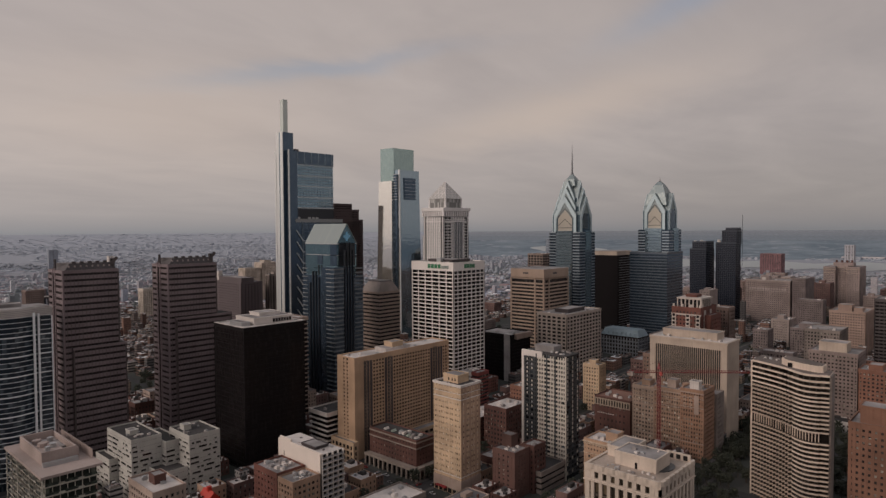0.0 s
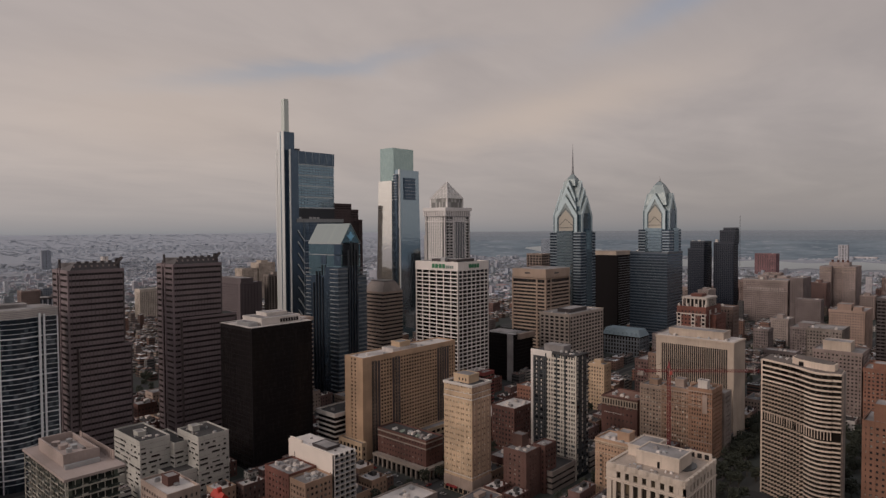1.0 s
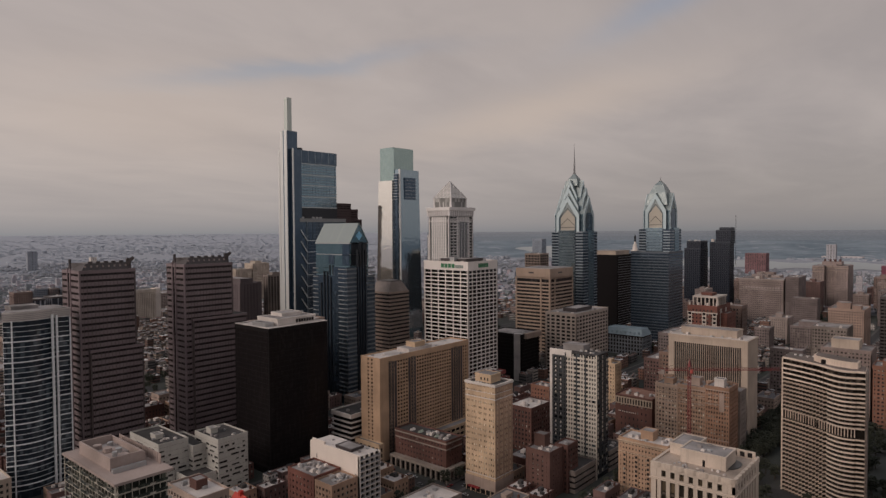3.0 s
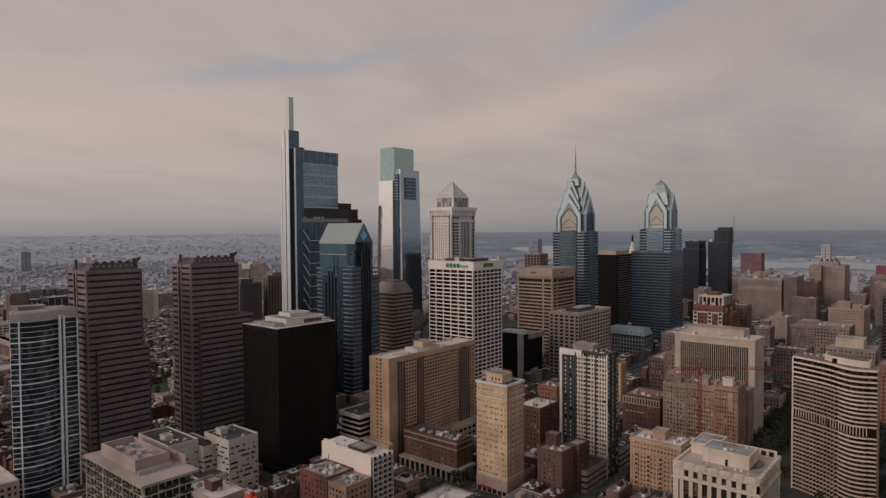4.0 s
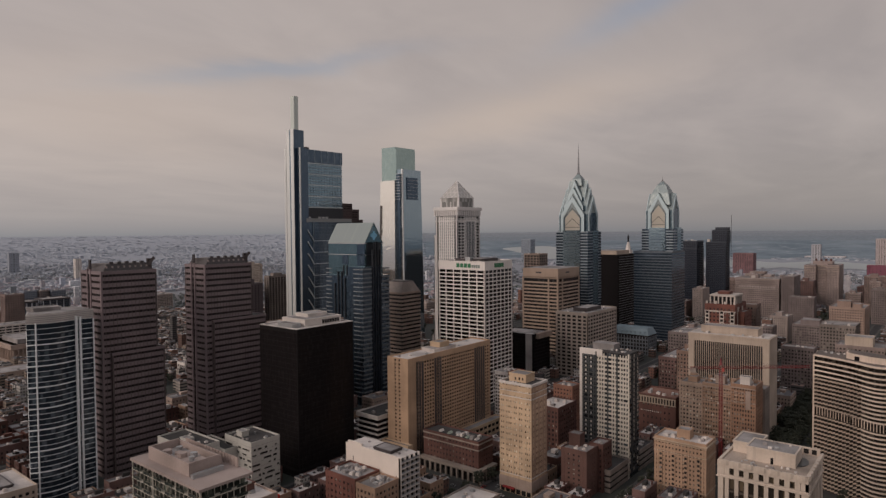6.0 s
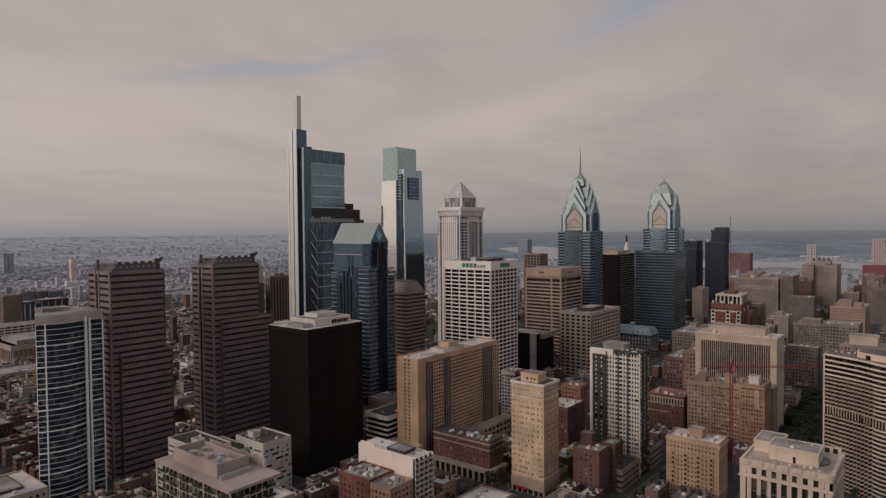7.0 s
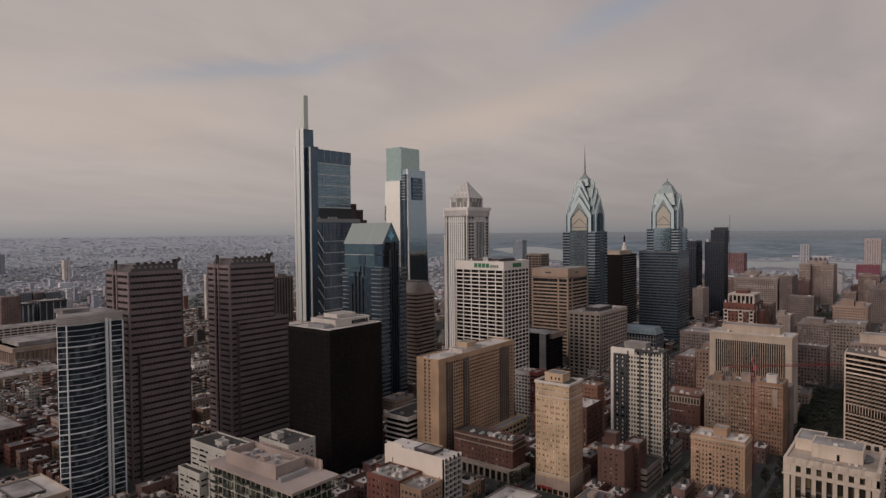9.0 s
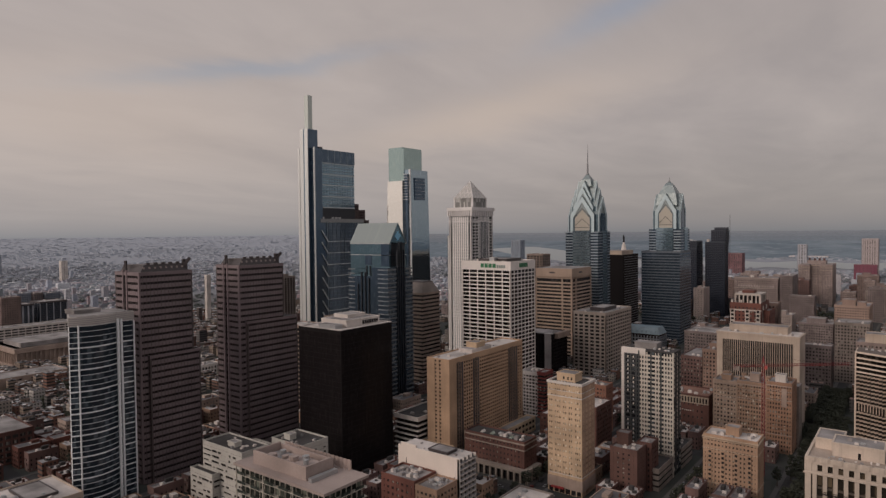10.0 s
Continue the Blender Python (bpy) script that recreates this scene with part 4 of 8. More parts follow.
def irregular_window_tower():
    th = thing("apartment_tower", "slim cream brick tower with paired windows and a stone base", "tower")
    x0, x1, y0, y1, z1 = -293.0, -268.7, 310.5, 330.4, 72.5
    part("core", Solid().box(*inset(x0, x1, y0, y1, 0.4), 0, z1 - 0.3), glass("apartment_window_glass", (0.012, 0.010, 0.010), (0.95, 0.88, 0.74), 0.5, (1.15, 1.15, 3.62), 0.25), th)
    nf, fh = 18, 3.62
    def run(a, b, groups):
        """Solid stretches between windows along a wall of that length."""
        edges = [a]
        for c, w in groups:
            edges += [a + c * (b - a) - w / 2, a + c * (b - a) + w / 2]
        edges.append(b)
        return list(zip(edges[::2], edges[1::2]))
    west = ((0.06, 0.75), (0.115, 0.75), (0.23, 0.75), (0.30, 0.75), (0.36, 0.75), (0.47, 0.75), (0.53, 0.75), (0.64, 0.75), (0.70, 0.75), (0.82, 0.75), (0.875, 0.75), (0.94, 0.75))
    south = ((0.12, 0.9), (0.30, 0.9), (0.38, 0.9), (0.55, 0.9), (0.66, 0.9), (0.85, 0.9))
    for a, b in run(x0, x1, west):
        part("pier", Solid().box(a, b, y0, y0 + 0.6, 0, z1), TAN_LIGHT, th)
    # South piers use a darker copy of the brick; their shade is in the colour.
    for a, b in run(y0 + 0.6, y1, south):
        part("pier", Solid().box(x1 - 0.6, x1, a, b, 0, z1), wall("shaded_side_brick", (0.42, 0.29, 0.21), 0.85, 0.3, 0.4, 0.5), th)
    part("north_wall", Solid().box(x0, x0 + 0.6, y0 + 0.6, y1, 0, z1), TAN_LIGHT, th)
    part("east_wall", Solid().box(x0 + 0.6, x1 - 0.6, y1 - 0.6, y1, 0, z1), TAN_LIGHT, th)
    repeat("spandrel", piece("spandrel", TAN_LIGHT, x0 + 0.02, x1 - 0.02, y0 + 0.04, y1 - 0.02, 0, 2.25), [(0, 0, 7 + k * fh) for k in range(nf)], th)
    for z, d, h in ((8, 0.25, 0.8), (12.5, 0.15, 0.4), (z1 - 9, 0.2, 0.6), (z1 - 5.2, 0.12, 0.3), (z1 - 0.6, 0.5, 1.6)):
        part("string_course", Solid().box(x0 - d, x1 + d, y0 - d, y0 + 0.5, z, z + h).box(x1 - 0.5, x1 + d, y0 + 0.5, y1 + d, z, z + h).box(x0 - d, x0 + 0.5, y0 + 0.5, y1 + d, z, z + h).box(x0 + 0.5, x1 - 0.5, y1 - 0.5, y1 + d, z, z + h), WHITE, th)
    part("base", Solid().box(x0 - 0.3, x1 + 0.3, y0 - 0.3, y1 + 0.3, 3.6, 10.5), BUFF, th, "pale stone base")
    for i in range(6):
        part("shop_window", Solid().box(x0 + 0.8 + i * 4, x0 + 3.6 + i * 4, y0 - 0.2, y0 + 0.4, 0.4, 3.6), PANE_DARK, th)
    part("awning", Solid().prism([(x0 + 3, y0 - 2.0), (x0 + 12, y0 - 2.0), (x0 + 12, y0 - 0.3), (x0 + 3, y0 - 0.3)], 3.3, 4.2), wall("red_canvas", (0.3, 0.03, 0.03)), th, "red canvas awning")
    part("roof", Solid().box(*inset(x0, x1, y0, y1, 0.6), z1 - 0.4, z1), ROOF_DARK, th)
    penthouse(th, -289, -276, 316, 327, z1, z1 + 5.2, TAN_LIGHT)
    for x in (-284, -281, -278.5):
        part("window", Solid().box(x - 0.5, x + 0.5, 315.9, 316.05, z1 + 1.4, z1 + 3.2), PANE_DARK, th)
    clutter(th, x0 + 1, x1 - 1, y0 + 1, y0 + 5, z1, 31, 5, 1.6)


def black_white_tower():
    th = thing("apartment_tower", "new apartment tower of black and white panels framed in white", "tower")
    x0, x1, y0, y1, z1 = -269.2, -232.5, 379.1, 397.2, 87.0
    part("glazing", Solid().box(*inset(x0, x1, y0, y1, 0.4), 0, z1 - 0.4), glass("residential_glass", (0.012, 0.014, 0.018), (0.10, 0.115, 0.13), 0.3, (2.0, 2.0, 3.1), 0.12), th)
    dark = plain("charcoal_panel", (0.045, 0.048, 0.052), 0.5, 0.0, 0.15)
    pale = wall("pale_panel", (0.58, 0.545, 0.475), 0.6, 0.1, 0.15, 0.15)
    part("frame", Solid().box(x0 - 0.3, x0 + 1.7, y0 - 0.35, y0 + 1.2, 0, z1 + 0.6).box(x0 + 1.7, -252, y0 - 0.35, y0 + 0.8, z1 - 3.5, z1 + 0.6), WHITE, th, "bright white frame")
    nf, fh = 27, 3.05
    d, w, sm = Solid(), Solid(), Solid()
    rng = random.Random(5)
    xs = [x0 + 1.8 + i * 2.02 for i in range(18)]
    for k in range(nf):
        z = 3 + k * fh
        d.box(x0 + 1.7, -257.0, y0 - 0.02, y0 + 0.5, z, z + 0.9)
        w.box(-256.2, x1, y0, y0 + 0.5, z, z + 1.3)
        d.box(x1 - 0.5, x1, y0 + 0.5, y1, z, z + 0.85)
        for i, x in enumerate(xs):
            if x < -257.6:
                if i % 2 == 0:
                    d.box(x, x + 1.0, y0 - 0.06, y0 + 0.5, z + 0.85, z + fh)
                elif rng.random() < 0.7:
                    (w if k % 3 else sm).box(x + 0.1, x + 1.0, y0 - 0.03, y0 + 0.3, z + 1.0, z + 2.4)
            elif x > -256 and not (-249.6 < x < -247.0 or -242.4 < x < -240.6):
                p = 0.66 if (i + k // 3) % 3 else 0.9
                if rng.random() < 0.985:
                    w.box(x, x + p, y0 - 0.05, y0 + 0.5, z + 1.3, z + fh)
        for i in range(10):
            if rng.random() < 0.75:
                (w if i % 4 == 1 else d).box(x1 - 0.5, x1 + 0.04, y0 + 0.8 + i * 1.6, y0 + 1.5 + i * 1.6, z + 0.85, z + fh)
    d.box(-257.2, -256.2, y0 - 0.5, y0 + 0.6, 0, z1 - 1).box(-248.6, -247.6, y0 - 0.3, y0 + 0.6, 0, z1 - 1).box(-241.6, -240.6, y0 - 0.3, y0 + 0.6, 0, z1 - 1)
    part("dark_cladding", d, dark, th, kind="stuff")
    part("pale_cladding", w, pale, th, kind="stuff")
    part("sills", sm, STEEL, th, kind="stuff")
    part("corner_post", Solid().box(x1 - 0.8, x1 + 0.12, y0 - 0.12, y0 + 0.8, 0, z1 - 0.5), pale, th)
    part("roof", Solid().box(*inset(x0, x1, y0, y1, 0.2), z1 - 1.2, z1 - 0.3), ROOF_DARK, th)
    penthouse(th, -262, -246, 385, 395, z1 - 0.3, z1 + 3.8, ROOF_GREY)
    clutter(th, -250, x1 - 1, y0 + 1, y1 - 1, z1 - 0.3, 8, 9, 2.2)
    # podium
    block(th, x0 + 6, x1, y0 - 30, y0 - 0.8, 0, 14, GREY_STONE, PANE_DARK, 4.2, 4, 0.8, 2.4, 0.3, 2.4, 0, ROOF_DARK, piers=False)


def finned_office_block():
    th = thing("office_block", "beige office block with close vertical fins between broad corner piers", "building")
    x0, x1, y0, y1, z1 = -241.8, -176.9, 531.1, 560.0, 80.0
    part("glazing", Solid().box(*inset(x0, x1, y0, y1, 0.8), 0, z1 - 0.5), PANE_DARK, th)
    s = Solid()
    n = 33
    for i in range(n):
        x = x0 + 5 + (x1 - x0 - 10) * i / (n - 1)
        part("fin", Solid().box(x - 0.22, x + 0.22, y0 + 0.1, y0 + 1.0, 8, z1 - 4.5), BEIGE, th)
    b = Solid()
    for k in range(18):
        b.box(x0 + 3, x1 - 3, y0 + 0.6, y0 + 1.1, 9 + k * 3.75, 10.1 + k * 3.75)
    part("spandrel_glazing", b, plain("bronze_spandrel", (0.035, 0.030, 0.028), 0.5), th, kind="stuff")
    part("corner_pier", Solid().box(x0, x0 + 4.6, y0, y1, 0, z1), BEIGE, th)
    part("corner_pier", Solid().box(x1 - 4.6, x1, y0, y1, 0, z1), BEIGE, th)
    part("cornice", Solid().box(x0 + 4.6, x1 - 4.6, y0, y0 + 1.2, z1 - 5, z1).box(x0 - 0.5, x1 + 0.5, y0 - 0.5, y1 + 0.5, z1 - 0.2, z1 + 1.4), BEIGE, th)
    part("roof", Solid().box(*inset(x0, x1, y0, y1, 1.0), z1 + 1.2, z1 + 1.6), ROOF_LIGHT, th)
    penthouse(th, x0 + 9, x1 - 10, y0 + 6, y1 - 6, z1 + 1.6, z1 + 7.6, BEIGE)
    clutter(th, x0 + 3, x1 - 3, y0 + 2, y0 + 6, z1 + 1.6, 77, 9, 2.6)


def wavy_hotel_tower():
    th = thing("hotel_tower", "hotel tower with white balcony bands stepping in a wave", "tower")
    knots = ((0.0, 444.0), (0.3, 437.4), (0.52, 431.8), (0.66, 426.2), (0.78, 422.0), (0.88, 420.9), (1.0, 422.6))

    def line(u):
        """The smooth front: straight, then swelling towards one end."""
        y = 0.0
        for k in (-0.06, -0.03, 0.0, 0.03, 0.06):
            y += np.interp(min(max(u + k, 0), 1), [q[0] for q in knots], [q[1] for q in knots])
        return y / 5

    def outline(steps, d):
        """The floor's edge: stepped bays that run out into the smooth swelling end."""
        pts = []
        n = 20
        for i in range(n):
            a, b = i / n, (i + 1) / n
            ya, yb = line(a) - d, line(b) - d
            if steps and a < 0.64:
                m = (ya + yb) / 2
                pts += [(-131.2 + 43.0 * a, m - 0.8), (-131.2 + 43.0 * b - 0.02, m + 0.95)]
            else:
                pts.append((-131.2 + 43.0 * a, ya))
        pts.append((-88.2, line(1.0) - d))
        pts += [(-87.4 + 0.2 * d, line(1.0) + 1.0 - d), (-83.4 + 0.2 * d, line(1.0) + 2.0 - d)]
        return pts + [(-84.4 + 0.2 * d, 438.0), (-104.0, 450.0), (-131.2, 463.0)]

    plan = outline(True, -0.7)
    part("glazing", Solid().prism(plan, 0, 87.5), glass("hotel_glass", (0.010, 0.008, 0.007), (0.11, 0.09, 0.075), 0.22, (2.2, 2.2, 2.72), 0.3, 0.0, 0.15), th)
    cream = wall("cream_concrete_band", (0.65, 0.545, 0.45), 0.75, 0.2, 0.3, 0.4)
    piers = Solid()
    lower, upper = Solid().prism(outline(True, 0.8), 0, 0.98).mesh("balcony_band"), Solid().prism(outline(False, 0.8), 0, 1.0).mesh("balcony_band")
    for me in (lower, upper):
        me.materials.append(cream)
    repeat("balcony_band", lower, [(0, 0, 1.0 + k * 2.72) for k in range(18)] + [(0, 0, 54.0 + k * 2.6) for k in range(8)], th)
    repeat("balcony_band", upper, [(0, 0, 74.6 + k * 3.1) for k in range(4)], th)
    # dark balcony floors behind the parapets
    deck = plain("balcony_floor", (0.055, 0.045, 0.038), 0.9)
    low_floor, up_floor = Solid().prism(outline(True, 0.5), 0.9, 1.01).mesh("balcony_floor"), Solid().prism(outline(False, 0.5), 0.9, 1.03).mesh("balcony_floor")
    for me in (low_floor, up_floor):
        me.materials.append(deck)
    repeat("balcony_floor", low_floor, [(0, 0, 1.0 + k * 2.72) for k in range(18)] + [(0, 0, 54.0 + k * 2.6) for k in range(8)], th)
    repeat("balcony_floor", up_floor, [(0, 0, 74.6 + k * 3.1) for k in range(3)], th)
    for i in range(27):
        u = i / 26
        x, y = -131.2 + 43.0 * u, line(u)
        part("arcade_post", Solid().box(x - 0.2, x + 0.2, y - 0.55, y + 0.6, 49.0, 54.2), cream, th)
        if i % 2:
            piers.box(x - 0.16, x + 0.16, y + 0.2, y + 0.8, 0, 87)
    part("window_framing", piers, plain("bronze_pier", (0.05, 0.042, 0.037), 0.6), th, kind="stuff")
    grown = lambda d: outline(False, d)
    part("edge_wall", Solid().prism([(-83.4, 425.2), (-82.5, 425.6), (-83.4, 438), (-84.3, 438)], 0, 88), GREY_STONE, th)
    part("edge_wall", Solid().box(-132.2, -131.3, 443.4, 463, 0, 88), cream, th)
    part("parapet", Solid().prism(grown(0.9), 87.5, 88.6), cream, th)
    part("roof", Solid().prism(grown(-0.4), 88.6, 88.8), wall("brown_roof_deck", (0.17, 0.14, 0.125), 0.9, 0.4), th)
    pent = [(-113.0, 440), (-108, 434.8), (-99, 429.9), (-90.5, 427.4), (-87.6, 428.6), (-87.4, 436.6), (-103.5, 446.5), (-113.0, 450)]
    part("penthouse", Solid().prism(pent, 88.7, 92.6), cream, th, "rounded cream penthouse")
    part("door_opening", Solid().box(-107.8, -105.2, 433.0, 434.4, 88.8, 91.4), BLACK_METAL, th)
    part("penthouse_roof", Solid().prism([(a * 0.93 - 7.0, b * 0.93 + 30.8) for a, b in pent], 92.6, 92.9), MATS["brown_roof_deck"], th)
    clutter(th, -129, -114, 446, 456, 88.8, 55, 9, 1.8)


def balcony_flats():
    th = thing("apartment_block", "glassy apartment block with balconies and pale overhanging roof", "apartment block")
    x0, x1, y0, y1, z1 = -282.7, -238.0, 65.0, 83.5, 93.8
    frame = wall("warm_white_frame", (0.46, 0.44, 0.38), 0.7, 0.2, 0.3, 0.3)
    block(th, x0 + 1.2, x1 - 1.2, y0 + 1.2, y1 - 1.2, 0, z1 - 0.8, frame, glass("green_tint_glass", (0.016, 0.019, 0.017), (0.15, 0.165, 0.135), 0.22, (2.6, 2.6, 3.2), 0.1), 3.2, (2.6, 2.4), 0.18, 0.45, 0.3, 0.6, 0, ROOF_LIGHT, lid=False)
    part("roof", Solid().box(x0 - 0.4, x1 + 0.4, y0 - 0.4, y1 + 0.4, z1 - 0.9, z1), wall("pinkish_roof_membrane", (0.34, 0.28, 0.255), 0.9, 0.3, 0.5, 0.1), th, "pale overhanging roof slab")
    slabs, rails = Solid(), Solid()
    for k in range(12):
        z = z1 - 3.6 - k * 3.2
        slabs.box(x0, x1, y0, y0 + 1.4, z - 0.24, z).box(x1 - 1.4, x1, y0 + 1.4, y1, z - 0.24, z)
        for i in range(6):
            a = x0 + 1 + i * 7.4
            rails.box(a, a + 4.6, y0 - 0.05, y0 + 0.02, z, z + 1.0)
        for i in range(3):
            a = y0 + 1 + i * 6.0
            rails.box(x1 - 0.02, x1 + 0.05, a, a + 4.0, z, z + 1.0)
    part("balcony_slabs", slabs, frame, th, kind="stuff")
    part("balcony_glazing", rails, glass("rail_glass", (0.030, 0.036, 0.032), (0.07, 0.08, 0.066), 0.3, (1.2, 1.2, 1.2), 0.1), th, kind="stuff")
    for x in (x0 + 0.1, -268, -253, x1 - 0.4):
        part("post", Solid().box(x, x + 0.35, y0 + 0.05, y0 + 0.4, 0, z1 - 0.9), frame, th)
    pink = MATS["pinkish_roof_membrane"]
    # roof enclosure: high walls round a sunken plant deck
    for a, b, c, d, h in ((-277, -250, 68.3, 68.9, 4.4), (-277, -250, 79.4, 80.0, 3.8), (-277, -276.4, 68.9, 79.4, 4.4), (-250.6, -250, 68.9, 79.4, 4.4), (-262, -250.6, 68.9, 75.5, 3.9)):
        part("screen_wall", Solid().box(a, b, c, d, z1, z1 + h), pink, th)
    part("plant_deck", Solid().box(-276.4, -262, 68.9, 79.4, z1, z1 + 1.6), ROOF_GREY, th)
    screen = Solid()
    for i in range(18):
        screen.box(-278 + i * 1.9, -277.2 + i * 1.9, 82.6, 82.75, z1, z1 + 3.6)
    screen.box(-278, -244.5, 82.75, 82.9, z1 + 0.3, z1 + 3.4)
    part("roof_screen", screen, pink, th, "ribbed plant screen")
    for x, y, w, z in ((-272, 72.5, 1.6, 1.6), (-267, 74, 1.3, 1.6), (-259, 71, 1.6, 3.9), (-256, 73.5, 1.2, 3.9), (-272, 77, 1.1, 1.6), (-253, 71, 0.9, 3.9)):
        part("roof_unit", Solid().prism([(x + w * math.cos(q * 0.785), y + w * math.sin(q * 0.785)) for q in range(8)], z1 + z, z1 + z + 1.5), STEEL if w < 1.25 else pink, th)
    part("duct", Solid().box(-248.5, -247, 68, 79, z1, z1 + 1.4), STEEL, th)


def white_stepped_flats():
    th = thing("apartment_block", "white stepped apartment block with scattered strip windows", "apartment block")
    white = wall("white_render", (0.45, 0.445, 0.41), 0.8, 0.15, 0.25, 0.35)
    rng = random.Random(21)
    for x0, x1, y0, y1, z1 in ((-458.5, -417.6, 161.6, 181, 40.5), (-446, -412, 181, 192, 36), (-426.0, -396.7, 189.8, 211, 41.0), (-464, -440, 156, 161.5, 24), (-417.5, -399, 172, 189.7, 21)):
        part("wall", Solid().box(x0, x1, y0, y1, 0, z1), white, th)
        s = Solid()
        for k in range(int((z1 - 4) / 3.3)):
            z = 3.2 + k * 3.3
            x = x0 + rng.uniform(0.5, 3)
            while x < x1 - 2:
                w = rng.choice((1.6, 3.0, 5.0, 7.5))
                if rng.random() < 0.8:
                    s.box(x, min(x + w, x1 - 0.5), y0 - 0.06, y0 + 0.1, z, z + rng.choice((0.8, 1.25, 1.25)))
                x += w + rng.uniform(0.8, 3.6)
            y = y0 + rng.uniform(0.4, 2)
            while y < y1 - 2:
                w = rng.choice((1.6, 3.0, 5.5))
                if rng.random() < 0.8:
                    s.box(x1 - 0.1, x1 + 0.06, y, min(y + w, y1 - 0.5), z, z + rng.choice((0.8, 1.25, 1.25)))
                y += w + rng.uniform(0.8, 3.0)
        part("glazing", s, PANE_DARK, th, kind="stuff")
        joints = Solid()
        for k in range(int(z1 / 3.3)):
            joints.box(x0 - 0.02, x1 + 0.02, y0 - 0.02, y0 + 0.2, 2.6 + k * 3.3, 2.72 + k * 3.3).box(x1 - 0.2, x1 + 0.02, y0 + 0.2, y1, 2.6 + k * 3.3, 2.72 + k * 3.3)
        part("panel_joints", joints, plain("joint_shadow", (0.16, 0.16, 0.155), 0.8), th, kind="stuff")
        part("parapet", Solid().box(x0, x1, y0, y0 + 0.4, z1, z1 + 1.1).box(x1 - 0.4, x1, y0 + 0.4, y1, z1, z1 + 1.1).box(x0, x0 + 0.4, y0 + 0.4, y1, z1, z1 + 1.1).box(x0 + 0.4, x1 - 0.4, y1 - 0.4, y1, z1, z1 + 1.1), white, th)
        part("roof", Solid().box(*inset(x0, x1, y0, y1, 0.45), z1 - 0.3, z1 + 0.1), ROOF_DARK, th)
    penthouse(th, -419, -413, 194, 199, 41, 44.5, white)
    penthouse(th, -438, -431, 166, 171, 40.5, 43.5, white)
    clutter(th, -456, -420, 163, 179, 40.6, 3, 9, 2.0)
    clutter(th, -424, -398, 191, 209, 41.1, 5, 9, 2.0)


def white_blank_block():
    th = thing("apartment_block", "apartment block with blank white side wall and balcony grid", "apartment block")
    x0, x1, y0, y1, z1 = -351.5, -305.0, 227.1, 243.5, 41.2
    part("blank_wall", Solid().box(x0, x1 - 0.4, y0, y0 + 1, 0, z1 + 0.9).box(x0 + 2, x0 + 14, y0, y0 + 1, z1 + 0.9, z1 + 2.6), wall("smooth_cream_render", (0.70, 0.635, 0.57), 0.8, 0.10, 0.12, 0.12), th, "blank white party wall")
    part("core", Solid().box(x0, x1 - 1.6, y0 + 1, y1, 0, z1 - 0.3), PANE_DARK, th)
    s = Solid()
    for k in range(13):
        s.box(x1 - 1.7, x1, y0, y1, k * 3.2, k * 3.2 + 0.55)
    for i in range(5):
        y = y0 + i * (y1 - y0 - 0.4) / 4
        s.box(x1 - 1.7, x1 + 0.05, y, y + 0.4, 0, z1 + 0.4)
    part("balcony_grid", s, WHITE, th)
    r = Solid()
    for k in range(13):
        r.box(x1 - 0.12, x1 - 0.04, y0 + 0.5, y1 - 0.5, k * 3.2 + 0.6, k * 3.2 + 1.5)
    part("balcony_rails", r, plain("grey_rail", (0.24, 0.25, 0.27), 0.4, 0.3), th, kind="stuff")
    part("roof", Solid().box(x0, x1 - 1.6, y0 + 1, y1, z1 - 0.3, z1), ROOF_LIGHT, th)
    penthouse(th, -330, -316, 230, 240, z1, z1 + 1.5, DARK_STONE)
    part("slot_window", Solid().box(-345.2, -344.7, y0 - 0.05, y0 + 0.3, 31, 35).box(-309, -308.5, y0 - 0.05, y0 + 0.3, 22, 31), PANE_DARK, th)
    clutter(th, x0 + 3, x1 - 4, y0 + 2, y1 - 1, z1, 14, 6, 1.8)


